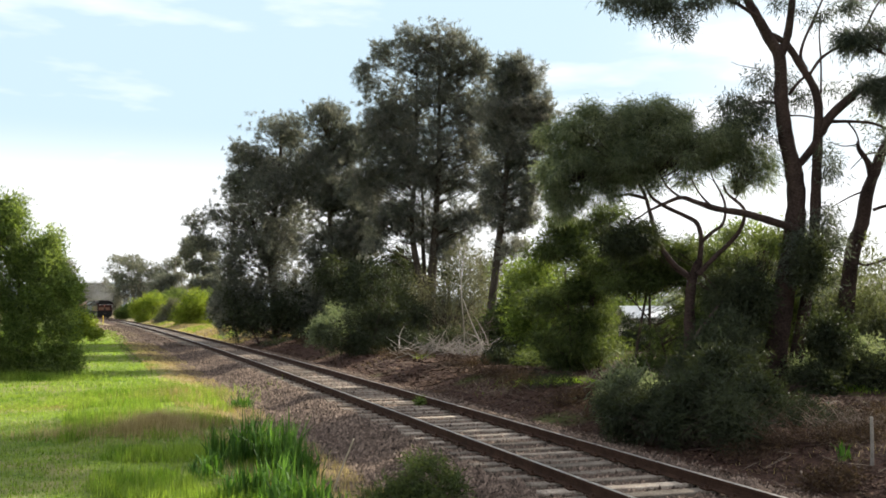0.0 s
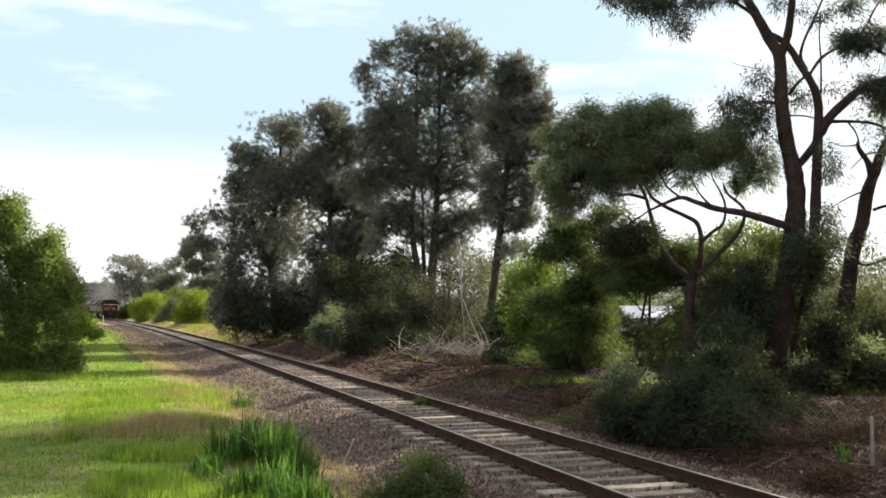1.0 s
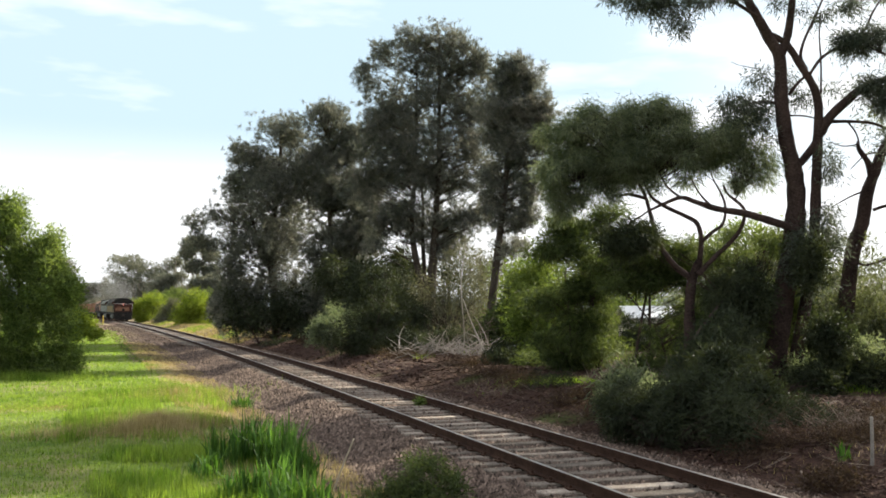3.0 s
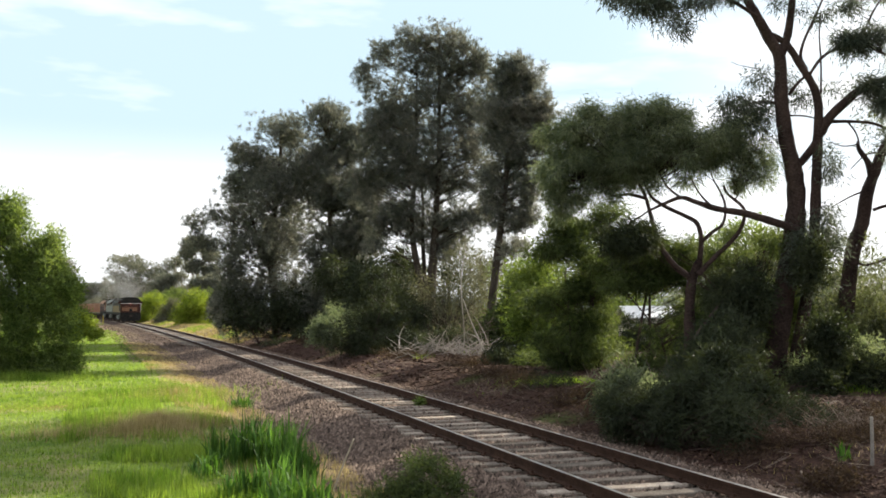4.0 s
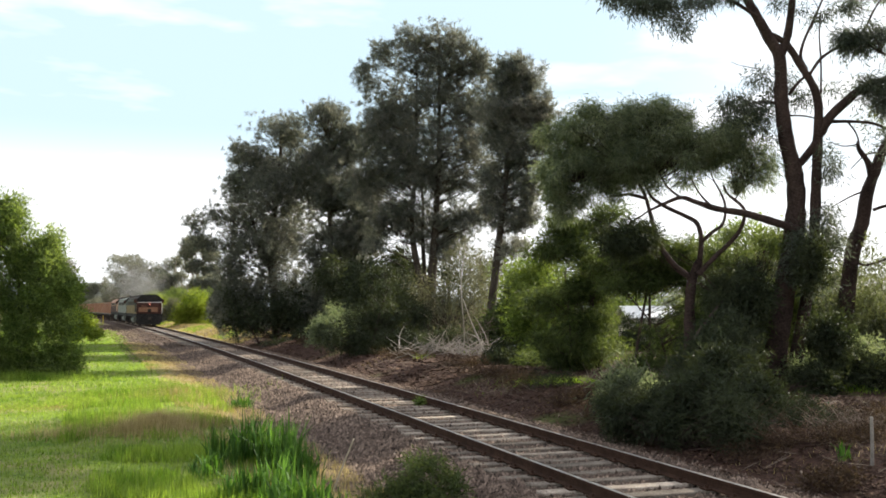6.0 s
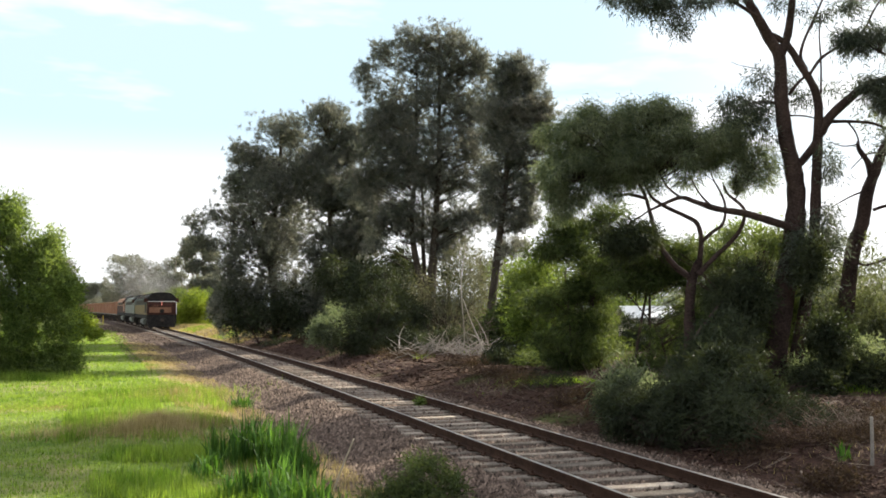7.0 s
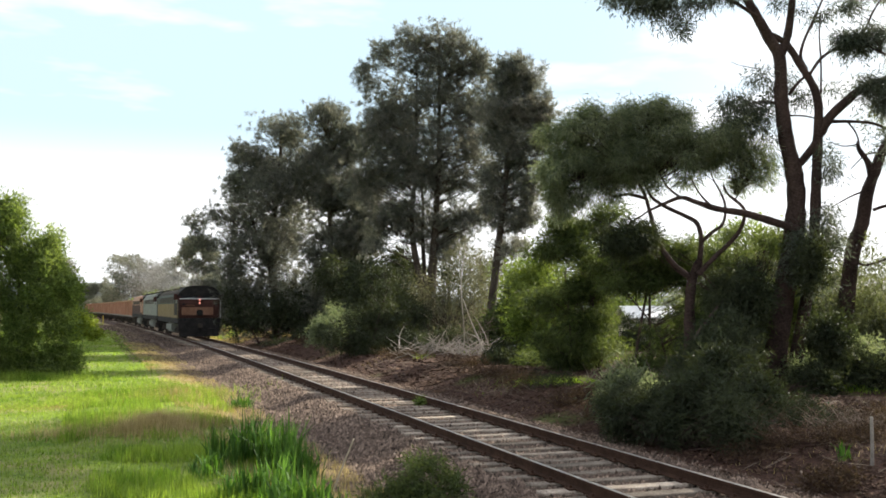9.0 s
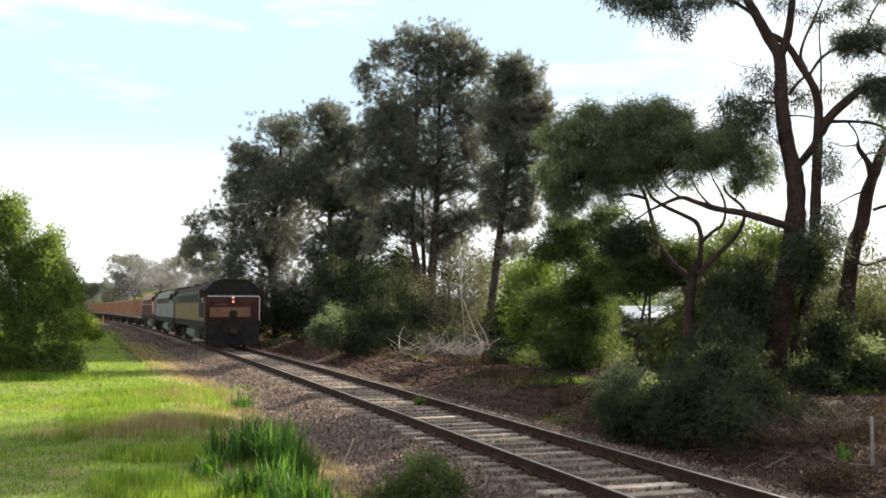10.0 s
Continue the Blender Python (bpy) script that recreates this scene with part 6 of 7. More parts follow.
def locomotive(label, length, upper, lower, front, lit):
    loco = new("locomotive")
    L, W = length, 1.46
    part("underframe", box(-W, W, 0.5, L - 0.4, 1.05, 1.45, 0.04), BLACK, loco)
    part("fuel_tank", box(-1.3, 1.3, L / 2 - 2.6, L / 2 + 2.2, 0.35, 1.05, 0.15), SILVER, loco)
    part("lower_body", extrude_section([(-W, 1.45), (-W, 2.45), (W, 2.45), (W, 1.45)], 0.75, L - 0.6), lower, loco)
    part("sill_stripe", box(-W - 0.012, W + 0.012, 0.8, L - 0.7, 1.46, 1.62), YELLOW if lit else lower, loco)
    part("upper_body", extrude_section([(-W + 0.004, 2.45), (-W + 0.004, 2.98), (-W + 0.12, 3.15), (W - 0.12, 3.15), (W - 0.004, 2.98), (W - 0.004, 2.45)], 0.95, L - 0.6), upper, loco)
    part("roof", extrude_section(roof_section(W - 0.13, 3.15, 3.58), 3.3, L - 0.8), upper if not lit else GRIME, loco)
    # cab front, sloped back above the waist
    bm = bmesh.new()
    sec = [(0.42, 1.45), (0.36, 2.45), (0.62, 3.0), (0.95, 3.24), (1.3, 3.24), (1.3, 1.45)]
    a = [bm.verts.new((-W + 0.02, y, z)) for y, z in sec]
    b = [bm.verts.new((W - 0.02, y, z)) for y, z in sec]
    for i in range(len(sec)):
        j = (i + 1) % len(sec)
        bm.faces.new((a[i], a[j], b[j], b[i]))
    bm.faces.new(a[::-1])
    bm.faces.new(b)
    bmesh.ops.recalc_face_normals(bm, faces=bm.faces[:])
    bmesh.ops.bevel(bm, geom=bm.edges[:], offset=0.05, segments=2, affect="EDGES")
    cab = part("cab_front", bm, front, loco, "orange and red-brown cab front")
    # black cab: sides, rounded roof with chamfered shoulders that juts over the windscreens
    brow = [(-W - 0.02, 3.02), (-W + 0.10, 3.24), (-W + 0.52, 3.60), (-0.5, 3.70), (0.5, 3.70), (W - 0.52, 3.60), (W - 0.10, 3.24), (W + 0.02, 3.02), (W - 0.02, 2.98), (-W + 0.02, 2.98)]
    part("cab_roof", extrude_section(brow, 0.50, 3.4), BLACK, cab, "sooty black cab roof")
    for side in (-1, 1):
        x0, x1 = sorted((side * (W - 0.03), side * (W + 0.007)))
        part("cab_side", box(x0, x1, 0.98, 3.3, 1.64, 2.99, 0.003), BLACK if lit else front, cab)
    part("waist_band", box(-1.22, 0.92, 0.335, 0.40, 1.66, 2.20, 0.02), FRONT_ORANGE, cab)
    part("front_door", box(-0.22, 0.22, 0.315, 0.37, 1.62, 2.02, 0.06), BLACK, cab)
    part("number_plate", box(-0.95, -0.35, 0.318, 0.36, 2.30, 2.36, 0.008), FRONT_ORANGE, cab)
    for x0, x1 in ((-1.25, -0.12), (0.12, 1.25)):
        bm = bmesh.new()
        q = [(x0, 0.52, 2.74), (x1, 0.52, 2.74), (x1, 0.68, 3.08), (x0, 0.68, 3.08)]
        vs = [bm.verts.new(Vector(v) + Vector((0, -0.05, 0.0))) for v in q]
        ws = [bm.verts.new(Vector(v) + Vector((0, 0.05, 0.04))) for v in q]
        for i in range(4):
            bm.faces.new((vs[i], vs[(i + 1) % 4], ws[(i + 1) % 4], ws[i]))
        bm.faces.new(vs)
        bm.faces.new(ws[::-1])
        bmesh.ops.recalc_face_normals(bm, faces=bm.faces[:])
        part("windscreen", bm, GLASS, cab)
    part("number_panel", box(-0.75, 0.75, 0.38, 0.50, 2.32, 2.39, 0.01), BLACK, cab)
    part("headlight_housing", box(-0.22, 0.22, 0.36, 0.55, 2.40, 2.78, 0.04), front, cab)
    for z in (2.49, 2.70):
        part("headlight", rod((0, 0.33, z), (0, 0.39, z), 0.05, 12), LAMP if lit else GLASS, cab)
    for x in (-1.1, 1.1):
        part("marker_light", rod((x, 0.30, 2.42), (x, 0.42, 2.42), 0.07, 10), GLASS, cab)
        part("ditch_light", rod((x * 0.9, 0.2, 1.35), (x * 0.9, 0.32, 1.35), 0.09, 10), GLASS, cab)
    # pilot, steps, handrails, coupler
    bm = bmesh.new()
    block(bm, -1.42, 1.42, 0.25, 0.6, 0.55, 1.45, 0.04)
    block(bm, -1.3, 1.3, 0.15, 0.3, 0.18, 0.72, 0.03)
    part("pilot", bm, BLACK, loco, "black pilot and snow-plough beam")
    part("coupler", box(-0.16, 0.16, -0.25, 0.3, 0.78, 1.08, 0.05), GRIME, loco)
    part("coupler", box(-0.16, 0.16, L - 0.5, L + 0.05, 0.78, 1.08, 0.05), GRIME, loco)
    for x in (-1.4, 1.4):
        part("handrail", rod((x, 0.32, 1.5), (x, 0.32, 2.75), 0.022), WHITE if x > 0 else GRIME, loco)
        part("handrail", rod((x, 0.85, 1.5), (x, 0.85, 2.9), 0.022), WHITE if x > 0 else GRIME, loco)
        part("step", box(x - 0.09, x + 0.09, 0.5, 0.95, 0.45, 0.52), GRIME, loco)
        part("step", box(x - 0.09, x + 0.09, 0.5, 0.95, 0.78, 0.85), GRIME, loco)
        part("mirror", box(x * 1.13 - 0.13, x * 1.13 + 0.13, 0.9, 0.96, 2.72, 3.12, 0.01), RED_BROWN, loco)
    part("handrail", rod((-1.35, 0.30, 2.78), (1.35, 0.30, 2.78), 0.022), WHITE, loco)
    for side in (-1, 1):
        x0, x1 = sorted((side * (W - 0.01), side * (W + 0.012)))
        part("side_window", box(x0 - 0.004, x1 + 0.004, 1.25, 1.85, 2.42, 2.86, 0.005), GLASS, loco)
        part("side_door", box(x0 - 0.004, x1 + 0.004, 2.1, 2.7, 1.70, 2.90, 0.005), GRIME if lit else upper, loco)
        for y in np.arange(4.0, L - 3.0, 2.1):
            g = part("grille", box(x0, x1, y, y + 1.6, 2.52, 2.92, 0.005), GRIME, loco)
        for y in np.arange(3.6, L - 2.0, 1.4):
            part("body_door", box(x0 + (0.004 if side < 0 else 0), x1 - (0 if side < 0 else 0.004), y, y + 1.25, 1.7, 2.4, 0.004), lower, loco)
    for y in (L * 0.45, L * 0.72):
        part("roof_fan", rod((0, y, 3.55), (0, y, 3.72), 0.62, 16), GRIME, loco)
    part("exhaust_stack", box(-0.3, 0.3, L * 0.55, L * 0.62, 3.5, 3.80, 0.03), BLACK, loco)
    part("horn", rod((0.4, 1.6, 3.62), (0.4, 1.15, 3.62), 0.06), GRIME, loco)
    for y in (3.6, L - 3.9):
        bogie(loco, y, 3)
    return tagged(loco, label, "locomotive", "train")


def wagon(length):
    w = new("freight_wagon")
    L, W = length, 1.35
    part("underframe", box(-1.2, 1.2, 0.3, L - 0.3, 0.85, 1.15, 0.03), GRIME, w)
    bm = bmesh.new()
    block(bm, -W, -W + 0.08, 0.4, L - 0.4, 1.15, 3.05)
    block(bm, W - 0.08, W, 0.4, L - 0.4, 1.15, 3.05)
    block(bm, -W + 0.08, W - 0.08, 0.4, 0.48, 1.15, 3.05)
    block(bm, -W + 0.08, W - 0.08, L - 0.48, L - 0.4, 1.15, 3.05)
    block(bm, -W + 0.08, W - 0.08, 0.48, L - 0.48, 1.15, 1.25)
    part("body", bm, ORANGE, w)
    for side in (-1, 1):
        x0, x1 = sorted((side * W, side * (W + 0.09)))
        for y in np.linspace(0.45, L - 0.57, 10):
            part("rib", box(x0, x1, y, y + 0.12, 1.17, 2.98), ORANGE, w)
        part("top_rail", box(x0, x1, 0.4, L - 0.4, 2.98, 3.10, 0.02), ORANGE, w)
        part("side_sill", box(x0, x1, 0.4, L - 0.4, 1.02, 1.16, 0.02), TIMBER, w)
    for y in (2.0, L - 2.0):
        bogie(w, y, 2, 0.45, 1.8)
    for y0 in (-0.1, L - 0.4):
        part("coupler", box(-0.14, 0.14, y0, y0 + 0.5, 0.8, 1.05, 0.04), GRIME, w)
    return tagged(w, "faded orange ribbed open freight wagon", "wagon", "train")


train = []
place_back = 0.0
for label, length, up, low, fr, lit in (
        ("green and yellow diesel locomotive with an orange cab front", 19.4, GREEN_GREY, YELLOW, RED_BROWN, True),
        ("pale grey-green diesel locomotive, second in the train", 18.6, SILVER, SILVER, SILVER, False),
        ("faded orange diesel locomotive, third in the train", 18.0, ORANGE, RED_BROWN, ORANGE, False)):
    train.append((locomotive(label, length, up, low, fr, lit), place_back, length))
    place_back += length + 0.3
first = wagon(14.4)
for i in range(9):
    train.append((first if i == 0 else copy_thing(first, Matrix()), place_back, 14.4))
    place_back += 14.7


SMOKE = mat("exhaust_haze", (0.30, 0.29, 0.28), (0.42, 0.41, 0.40), 0.5, 1.0, spec=0.0)
smoke = []
for i, (n, rx, ry, rz) in enumerate(((6000, 1.6, 3.0, 1.0), (9600, 2.4, 4.5, 1.7), (12000, 3.0, 6.0, 2.2), (12000, 3.4, 7.0, 2.6))):
    srng = np.random.default_rng(600 + i)
    core = srng.normal(size=(60, 3)) * np.array((rx, ry, rz)) * 0.55
    flakes = leaf_blades(core, n // 60, 0.9 * rz, 0.05, 0.05, 0.0, srng, (0, 0, 0))
    puff = fast_mesh("smoke_puff", flakes, 3, SMOKE)
    tagged(puff, "thin grey exhaust haze trailing over the train", "smoke", "exhaust haze")
    smoke.append((puff, (14.0, 24.0, 38.0, 54.0)[i], (95.0, 130.0, 150.0, 168.0)[i], (4.6, 5.6, 6.6, 7.4)[i]))


def motions():
    """The train rolls towards the camera along the curve; loose boughs sway in a light wind."""
    for bough, hinge, swing, phase in SWAYING:
        rows = []
        for i in range(41):
            t = i * 0.25
            gust = math.sin(1.15 * t + phase) + 0.5 * math.sin(2.9 * t + 2.1 * phase)
            rows.append((t, Matrix.Translation(hinge) @ Euler((0.3 * swing * math.sin(1.9 * t + phase), swing * gust, 0)).to_matrix().to_4x4()))
        walk(bough, rows)
    for ob, back, length in train:
        rows = []
        for i in range(21):
            t = i * 0.5
            s = 211.72 - 15.72 * t - 0.028 * t * t + back
            a, b = line(s), line(s + length)
            d = b - a
            rows.append((t, Matrix.Translation(a) @ Euler((math.asin(d.z / d.length), 0, math.atan2(-d.x, d.y))).to_matrix().to_4x4()))
        walk(ob, rows)
    # the haze follows the engines, then hangs over the line and rises slowly
    for puff, back, hang, height in smoke:
        rows = []
        for i in range(21):
            t = i * 0.5
            s = 211.72 - 15.72 * t - 0.028 * t * t + back
            late = max(0.0, hang - s)
            rows.append((t, Matrix.Translation(line(s + late * 0.85, 0.5 + late * 0.02, height + late * 0.012)) @ Matrix.Rotation(heading(s), 4, "Z")))
        walk(puff, rows)


# ---- grass, weeds and litter ----
def blades(name, places, length, width, lean, material, rng, parent=None, origin=(0, 0, 0)):
    """Single grass blades, each a narrow leaf, standing at the places."""
    P = np.asarray(places) - np.asarray(origin)
    n = len(P)
    ang = rng.uniform(0, 6.283, n)
    way = np.stack([np.cos(ang), np.sin(ang), np.zeros(n)], 1)
    side = np.stack([-way[:, 1], way[:, 0], np.zeros(n)], 1)
    ln = (length * (0.5 + rng.random(n)))[:, None]
    wd = (width * (0.6 + 0.8 * rng.random(n)))[:, None]
    le = (lean * rng.random(n))[:, None]
    up = np.array([0, 0, 1.0])
    tip = P + up * ln * (1 - 0.35 * le) + way * ln * le * 0.8
    if n > 500:
        v = np.empty((n, 3, 3))
        v[:, 0], v[:, 1], v[:, 2] = P - side * wd * 0.5, P + side * wd * 0.5, tip
        return fast_mesh(name, v.reshape(-1, 3), 3, material, parent)
    mid = P + up * ln * 0.55 + way * ln * le * 0.25
    v = np.empty((n, 4, 3))
    v[:, 0], v[:, 1], v[:, 2], v[:, 3] = P - side * wd * 0.4, mid - side * wd * 0.5, tip, mid + side * wd * 0.5
    return fast_mesh(name, v.reshape(-1, 3), 4, material, parent)


def scatter(n, s0, s1, u0, u1, rng, power=1.5, ragged=0.0):
    """Places over a strip along the line; ragged: how far its edge towards the line wanders."""
    s = s0 + (s1 - s0) * rng.random(n) ** power
    u = rng.uniform(u0, u1, n)
    got = []
    for a, b in zip(s, u):
        p = line(a, b)
        if b < u1 - ragged * (0.5 + 0.9 * noise.noise(Vector((p.x * 0.4, p.y * 0.4, 2.0)))) + rng.normal() * 0.15 * ragged:
            got.append((p.x, p.y, ground_z(a, b) - 0.01))
    return got


grng = np.random.default_rng(21)


def keep(points, low, scale):
    """Only where the patches of growth are."""
    return [p for p in points if noise.noise(Vector((p[0] * scale, p[1] * scale, 4.0))) > low]


tagged(blades("lawn_grass", scatter(115000, 7, 30, -13, -3.6, grng, 1.5, 0.9), 0.065, 0.017, 0.9, BLADE, grng), "short green lawn grass in sun and shade", "grass", kind="stuff")
tagged(blades("lawn_grass", scatter(80000, 26, 110, -17, -4.0, grng, 1.4, 1.2), 0.10, 0.03, 0.9, BLADE, grng), "short green lawn grass further along", "grass", kind="stuff")
tagged(blades("long_grass", keep(scatter(60000, 9, 30, -7.5, -3.7, grng), 0.06, 0.6), 0.20, 0.014, 0.8, BLADE, grng), "longer lush grass along the edge of the lawn", "grass", kind="stuff")
tagged(blades("dry_grass", keep(scatter(36000, 8, 70, -5.0, -3.0, grng), -0.05, 0.7), 0.17, 0.010, 1.0, STRAW, grng), "dry straw-coloured grass along the gravel", "grass", kind="stuff")
tagged(blades("dry_grass", keep(scatter(14000, 8, 70, 2.6, 12, grng), 0.26, 0.35), 0.12, 0.010, 1.8, STRAW, grng), "dry grass and litter on the far bank", "grass", kind="stuff")
tagged(blades("dry_grass", scatter(16000, 72, 165, 2.2, 8.0, grng, 1.2), 0.22, 0.05, 0.9, STRAW, grng), "dry grass on the verge at the curve", "grass", kind="stuff")
tagged(blades("long_grass", keep(scatter(16000, 80, 165, 3.0, 9.0, grng, 1.2), 0.0, 0.12), 0.26, 0.06, 0.9, BLADE, grng), "green grass on the verge at the curve", "grass", kind="stuff")
tagged(blades("green_undergrowth", keep(scatter(9000, 36, 75, 6.0, 16, grng), 0.2, 0.22), 0.24, 0.018, 0.9, BLADE, grng), "green grass under the trees", "grass", kind="stuff")


def patch(x, y, rx, ry, n, length, material, label, name="dry_grass", width=0.010):
    a, r = grng.uniform(0, 6.283, n), np.abs(grng.normal(size=n)) * 0.62
    px, py = x + rx * r * np.cos(a), y + ry * r * np.sin(a)
    return tagged(blades(name, [(i, j, world_ground(i, j) - 0.01) for i, j in zip(px, py)], length, width, 0.9, material, grng), label, "grass", kind="stuff")


patch(-5.8, 19.6, 0.9, 1.4, 5600, 0.32, STRAW, "brown seeding grass patch on the lawn")
patch(-7.2, 18.6, 1.2, 0.9, 1000, 0.20, STRAW, "thin brown grass patch on the lawn")
patch(-7.7, 27.6, 1.7, 2.4, 6000, 0.24, BLADE, "long lush grass on the shoulder of the lawn", "long_grass", 0.014)
patch(-7.4, 26.8, 1.5, 2.2, 1300, 0.30, STRAW, "pale seed heads over the long grass")
patch(-9.6, 24.0, 2.4, 1.2, 4200, 0.05, STRAW, "worn dry patch of lawn")
patch(-11.5, 20.0, 2.2, 1.2, 2600, 0.05, STRAW, "worn dry patch of lawn")


patch(3.4, 28.8, 1.5, 1.3, 3500, 0.16, BLADE, "sunlit green grass under the trees", "green_undergrowth", 0.014)
patch(10.9, 26.0, 0.9, 1.0, 1200, 0.20, BLADE, "sunlit green grass in the gap", "green_undergrowth", 0.014)


patch(-14.2, 32.6, 3.2, 0.9, 3500, 0.30, BLADE, "long grass at the foot of the bush", "long_grass", 0.016)


def strap_clump(x, y, n, radius, length, seed):
    """A clump of upright strap leaves."""
    rng = np.random.default_rng(seed)
    z = world_ground(x, y)
    root = new("strap_leaf_clump")
    root.location = (x, y, z)
    a, r = rng.uniform(0, 6.283, n), radius * np.sqrt(rng.random(n))
    blades("foliage", np.stack([r * np.cos(a), r * np.sin(a), np.full(n, -0.02)], 1), length, 0.030, 0.75, IRIS, rng, root)
    return tagged(root, "clump of dark green upright strap leaves in the grass", "plant", "strap leaf clumps")


for i, (x, y, n, r, ln) in enumerate((
        (*(-3.41, 15.20, -0.24)[:2], 90, 0.34, 0.56), (*(-3.01, 15.40, -0.21)[:2], 120, 0.36, 0.70), (*(-2.53, 15.00, -0.19)[:2], 120, 0.36, 0.70), (*(-2.08, 14.00, -0.21)[:2], 100, 0.34, 0.54),
        (*(-2.23, 12.60, -0.24)[:2], 90, 0.32, 0.48), (*(-2.60, 12.60, -0.25)[:2], 70, 0.30, 0.42), (*(-1.67, 12.00, -0.22)[:2], 80, 0.30, 0.42), (*(-1.31, 11.60, -0.21)[:2], 50, 0.25, 0.36),
        (*(-3.47, 14.20, -0.22)[:2], 40, 0.25, 0.36), (*(-5.14, 24.60, -0.21)[:2], 60, 0.28, 0.36), (*(-1.90, 11.70, -0.23)[:2], 80, 0.30, 0.42), (*(6.30, 15.20, -0.21)[:2], 14, 0.10, 0.28))):
    strap_clump(x, y, int(n * 1.5), r, ln, 300 + i)

plant("low_shrub", at((-0.24, 12.00, -0.21)), [(-0.34, 12.00, 0.12, 0.24, 0.30, 0.28), (-0.14, 12.20, 0.19, 0.17, 0.25, 0.25), (-0.59, 12.00, -0.06, 0.26, 0.30, 0.21), (0.11, 12.00, 0.01, 0.20, 0.25, 0.21), (-0.27, 11.80, -0.08, 0.42, 0.35, 0.15), (-0.86, 11.90, -0.13, 0.21, 0.25, 0.11)], MIDG,
      "low grey-green shrub at the edge of the gravel", "shrub", (), BARK_E, clusters=180, per=50, rc=0.10, length=0.085, width=0.011, shell=0.2, seed=330, twigs=90, twig_r=0.004, loose_share=0.4)
plant("weed_tuft", at((-0.54, 23.50, -0.18)), [(-0.54, 23.50, -0.07, 0.10, 0.10, 0.10)], BUSH, "small weed between the rails", "weed", (), BARK_E,
      clusters=14, per=30, rc=0.07, length=0.08, width=0.02, seed=331, twigs=0)


YELLOW_POST = mat("yellow_post_paint", (0.50, 0.36, 0.05), (0.65, 0.48, 0.09), 4.0, 0.7, spec=0.2)


def stick(points, r0, r1, material, label, name="dead_stick"):
    o = Vector(points[0])
    v, f = tube_data([Vector(p) - o for p in points], r0, r1, 7, 0.1)
    ob = mesh_object(name, v, f, material, smooth=True)
    ob.location = o
    return tagged(ob, label, "stick")


stick([(-1.49, 13.20, -0.26), (-1.35, 13.10, 0.10), (-1.20, 13.00, 0.46)], 0.016, 0.009, DRY_STEM, "pale dry stem leaning over the gravel")
stick([(6.52, 14.70, -0.26), (6.53, 14.70, 0.11), (6.53, 14.70, 0.56)], 0.028, 0.026, TIMBER, "weathered grey timber stake in the bank", "stake")


stick([tuple(line(158, -3.4, -0.7)), tuple(line(158, -3.4, 0.1)), tuple(line(158, -3.4, 0.9))], 0.06, 0.06, YELLOW_POST, "short yellow marker post beside the line", "marker_post")


def dead_heap(x, y, rx, rz, n, length, seed, label, thick=0.015, material=None):
    """A heap of bare dead branches."""
    rnd = random.Random(seed)
    z = world_ground(x, y)
    root = new("brush_heap")
    root.location = (x, y, z)
    for i in range(n):
        a = rnd.uniform(0, 6.283)
        p = Vector((rnd.uniform(-rx, rx), rnd.uniform(-rx, rx) * 0.6, rnd.uniform(0.0, rz * 0.5)))
        d = Vector((math.cos(a), math.sin(a) * 0.6, rnd.uniform(0.05, 0.9))).normalized() * length * rnd.uniform(0.5, 1.2)
        q = p + d * 0.5 + Vector((rnd.uniform(-1, 1), rnd.uniform(-1, 1), rnd.uniform(-0.3, 0.6))) * length * 0.10
        tube("dead_branch", [p, q, p + d], thick * rnd.uniform(0.4, 1.1), thick * 0.25, material or TWIG, root, 4)
    return tagged(root, label, "dead branches", "brush heaps")


dead_heap(0.15, 42.0, 2.2, 0.8, 120, 1.2, 401, "heap of pale dead branches on the bank", 0.024, BARK_PALE)
for limb_run, r in ((((2.02, 43, -0.24), (1.67, 43, 0.64), (1.27, 43, 1.53), (0.91, 43, 2.54)), 0.05), (((1.8, 42.5, -0.11), (1.55, 42.5, 0.79), (1.05, 42.5, 1.04)), 0.035), (((2.09, 43.4, -0.26), (1.99, 43.4, 0.76), (1.43, 43.4, 1.78)), 0.035), (((0.88, 44, -0.55), (0.98, 44, 0.99), (0.83, 44, 3.33), (1.09, 44, 5.15)), 0.03)):
    stick([(limb_run[0][0], limb_run[0][1], world_ground(limb_run[0][0], limb_run[0][1]) - 0.05)] + list(limb_run[1:]), r, r * 0.4, BARK_PALE, "pale bare dead limb leaning in the scrub", "dead_limb")
dead_heap(*(1.38, 46.00, -0.28)[:2], 1.2, 2.2, 30, 2.2, 402, "pale dead limbs leaning in the scrub")
dead_heap(*(7.76, 18.50, 0.04)[:2], 0.8, 0.45, 130, 0.42, 403, "tangle of brown twigs and litter on the bank", 0.008, LITTER)
dead_heap(7.45, 17.3, 0.9, 0.55, 120, 0.5, 409, "pale dry fern and twigs heaped on the bank", 0.009)
dead_heap(*(6.33, 16.50, -0.24)[:2], 0.9, 0.2, 60, 0.5, 406, "scattered fallen twigs and bark on the bank", 0.008, LITTER)
dead_heap(*(5.75, 18.00, -0.16)[:2], 1.0, 0.4, 60, 0.6, 407, "brown dead twigs at the foot of the scrub", 0.008, LITTER)
dead_heap(*(1.84, 27.00, -0.34)[:2], 1.2, 0.25, 50, 0.6, 408, "scattered dry twigs on the brown bank", 0.008)
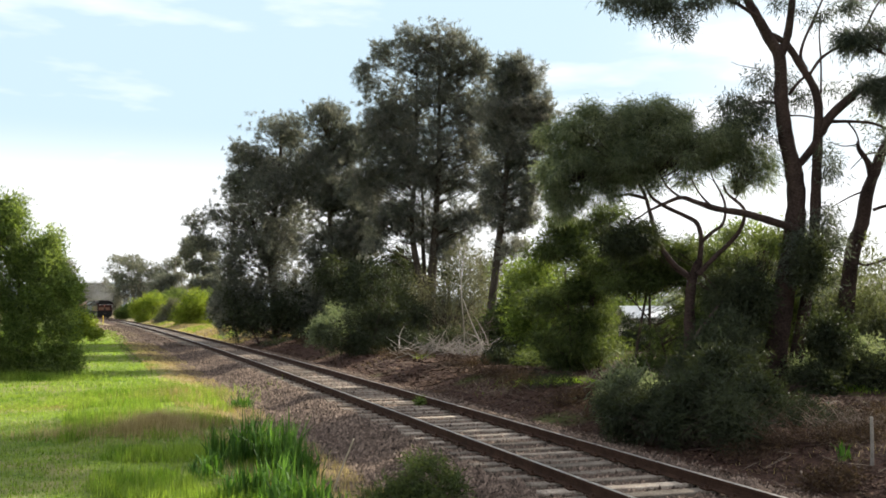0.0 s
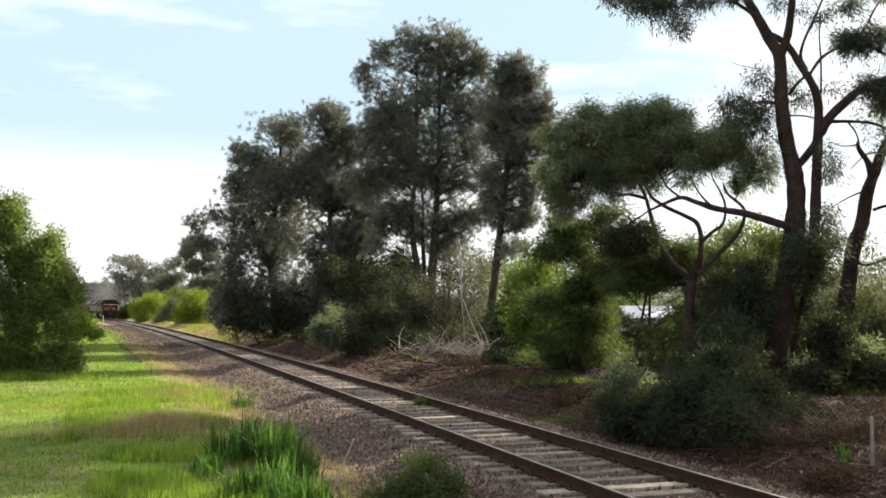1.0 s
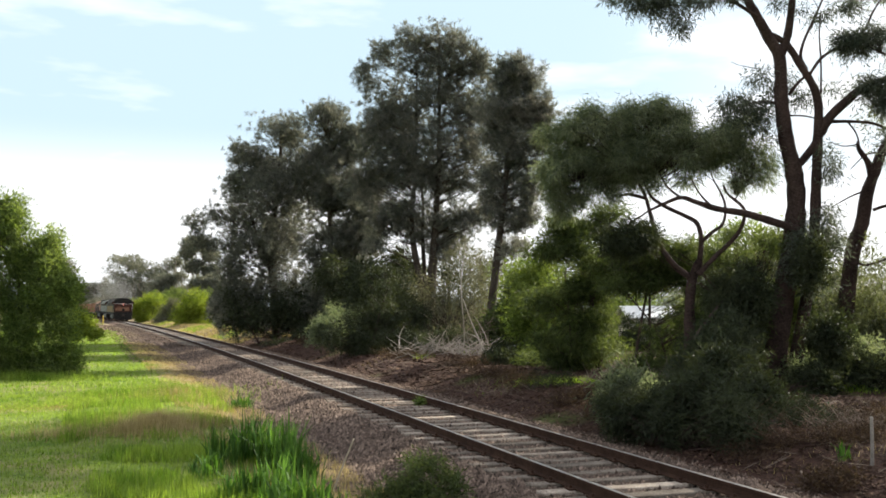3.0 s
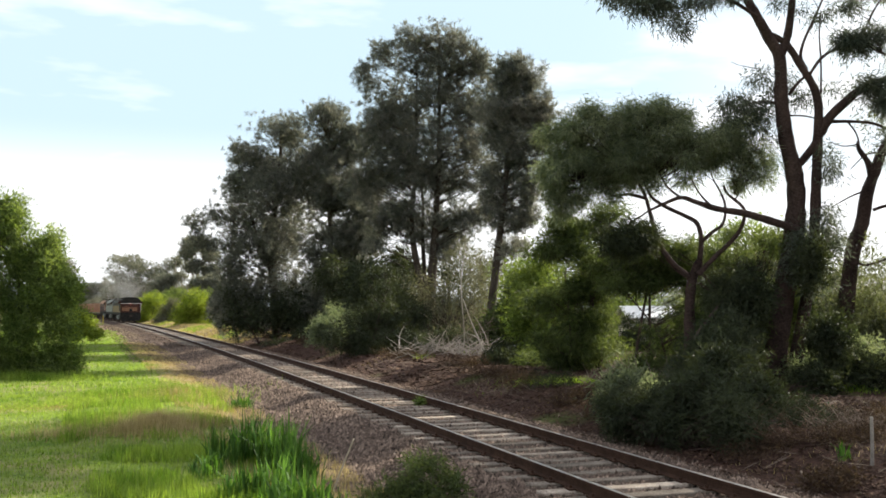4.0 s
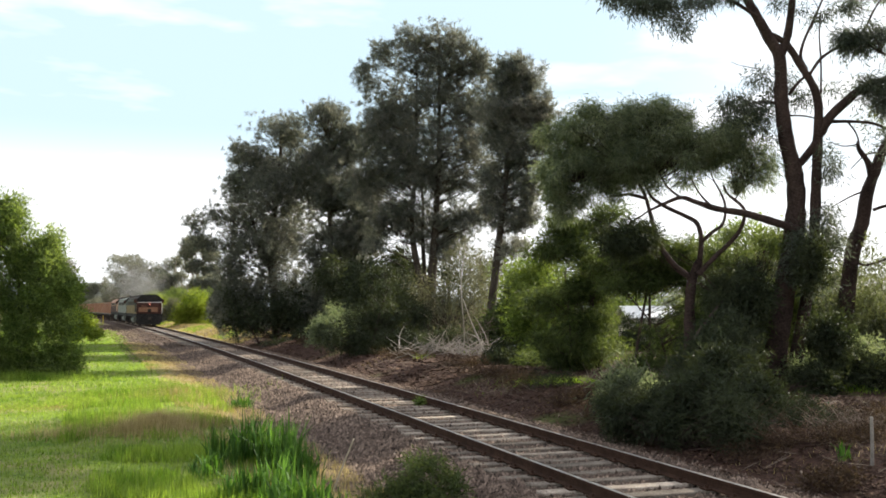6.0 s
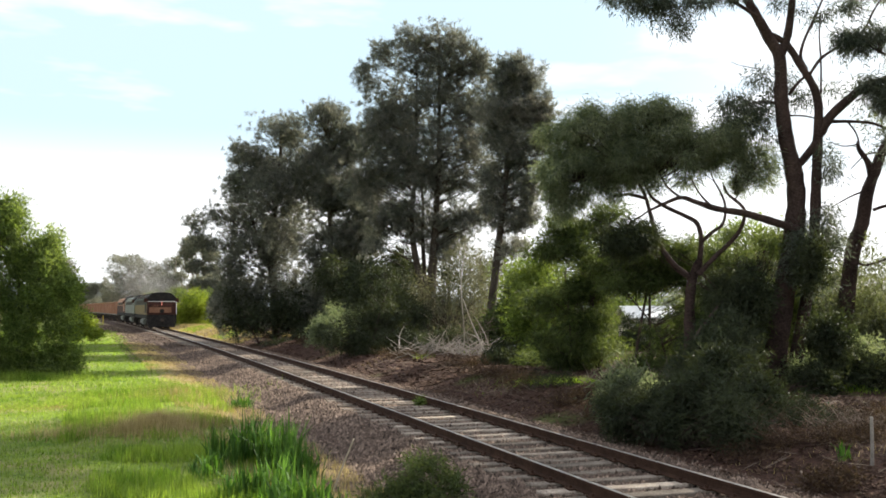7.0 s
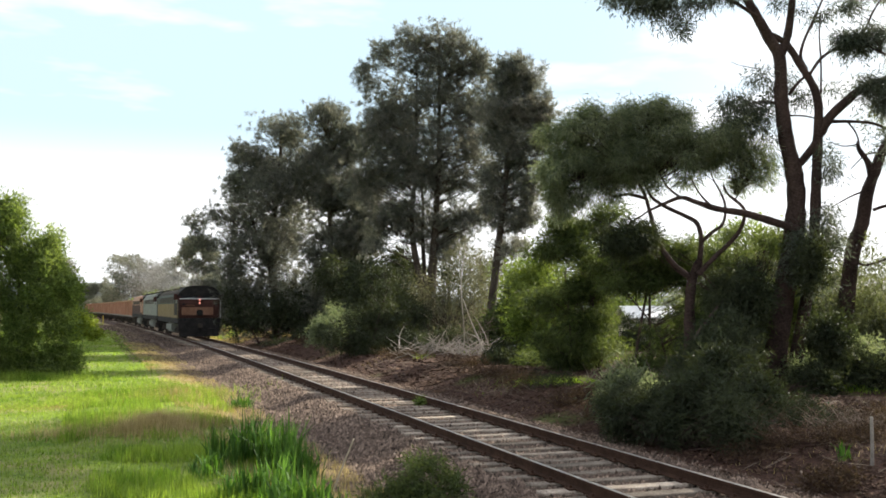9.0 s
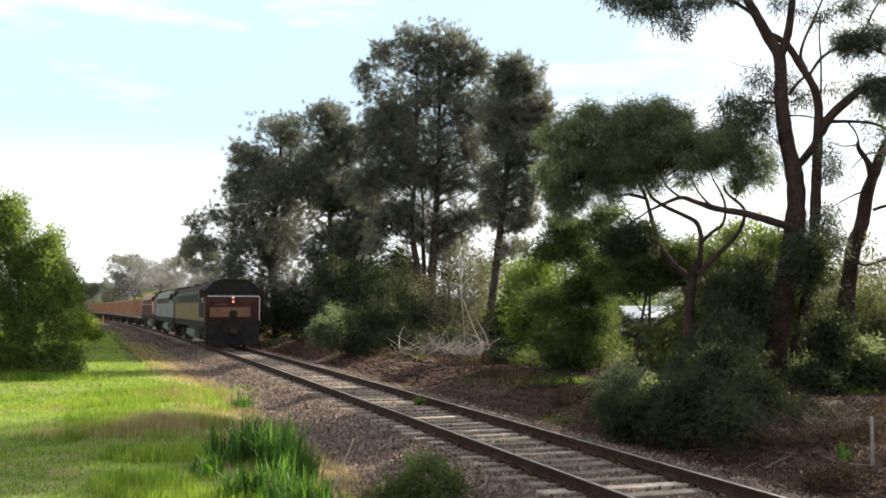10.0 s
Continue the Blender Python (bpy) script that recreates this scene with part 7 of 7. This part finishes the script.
dead_heap(*(-14.18, 70.00, 0.05)[:2], 1.2, 0.8, 40, 1.3, 404, "grey bare twiggy shrub under the pine")
dead_heap(*(5.28, 26.00, -0.17)[:2], 1.6, 0.5, 60, 0.8, 405, "dead twigs under the wattle")

# ---- buildings glimpsed through the trees ----
ROOF_WHITE = mat("white_roof_sheet", (0.72, 0.73, 0.74), (0.82, 0.83, 0.84), 0.8, 0.4, fine=6)
ROOF_DARK = mat("dark_roof_sheet", (0.10, 0.10, 0.11), (0.16, 0.16, 0.17), 0.8, 0.5, fine=6)
WALL = mat("rendered_wall", (0.40, 0.36, 0.31), (0.50, 0.46, 0.40), 1.0, 0.9, fine=9)


def shed(x, y, w, d, h, rise, turn, roof_mat, label):
    root = new("shed")
    z = world_ground(x, y) - 0.05
    root.matrix_basis = pose(x, y, z, 0, 0, turn)
    part("wall", extrude_section([(-w / 2, 0), (w / 2, 0), (w / 2, h), (0, h + rise), (-w / 2, h)], -d / 2, d / 2), WALL, root)
    for side in (-1, 1):
        t = 0.06
        e = w / 2 + 0.3
        drop = rise * 0.3 / (w / 2)
        part("roof", extrude_section([(0, h + rise + 0.02), (side * e, h - drop + 0.02), (side * e, h - drop + 0.02 + t), (0, h + rise + 0.02 + t)], -d / 2 - 0.3, d / 2 + 0.3), roof_mat, root)
    part("window", box(-0.7, 0.7, -d / 2 - 0.03, -d / 2 + 0.02, 0.9, 1.6), GLASS, root)
    part("door", box(0.85, 1.6, -d / 2 - 0.03, -d / 2 + 0.02, 0.05, 1.9), ROOF_DARK, root)
    return tagged(root, label, "building", "sheds behind the trees")


shed(*(12.66, 60.00, 1.60)[:2], 4.0, 2.6, 1.75, 0.6, 90, ROOF_WHITE, "low shed with a white metal roof among trees")
shed(*(28.55, 62.00, 1.58)[:2], 8.0, 6.0, 3.4, 1.0, 90, ROOF_DARK, "house with a dark roof behind the trees")


# fallen leaves, bark and small sticks on the bank, and loose stone further along
def flakes(name, points, length, width, material, rng, label, category):
    P = np.array(points)
    n = len(P)
    a = rng.uniform(0, 6.283, n)
    d = np.stack([np.cos(a), np.sin(a), rng.normal(size=n) * 0.25], 1)
    q = np.stack([-np.sin(a), np.cos(a), rng.normal(size=n) * 0.35], 1)
    ln, wd = (length * (0.4 + 1.2 * rng.random(n)))[:, None], (width * (0.5 + rng.random(n)))[:, None]
    P = P + np.array([0, 0, 0.025])
    v = np.empty((n, 4, 3))
    v[:, 0], v[:, 1], v[:, 2], v[:, 3] = P - d * ln * 0.5, P + q * wd * 0.5, P + d * ln * 0.5, P - q * wd * 0.5
    return tagged(fast_mesh(name, v.reshape(-1, 3), 4, material), label, category, kind="stuff")


flakes("leaf_litter", scatter(36000, 8, 34, 2.7, 11, grng, 1.3), 0.11, 0.035, LITTER, grng, "brown fallen leaves and bark strewn over the bank", "litter")
flakes("leaf_litter", scatter(16000, 30, 80, 2.7, 13, grng, 1.2), 0.20, 0.07, LITTER, grng, "brown fallen leaves under the pines", "litter")
flakes("fallen_sticks", scatter(1300, 8, 40, 2.7, 11, grng, 1.2), 0.55, 0.022, TWIG, grng, "thin fallen sticks strewn over the bank", "litter")
flakes("gravel", scatter(15000, 45, 150, -5.4, -1.6, grng, 1.2), 0.12, 0.09, STONE, grng, "loose brown stone beside the far track", "gravel")
flakes("leaf_litter", scatter(5000, 8, 40, -4.2, -1.6, grng, 1.3), 0.08, 0.02, LITTER, grng, "dry leaves blown over the gravel", "litter")

motions()
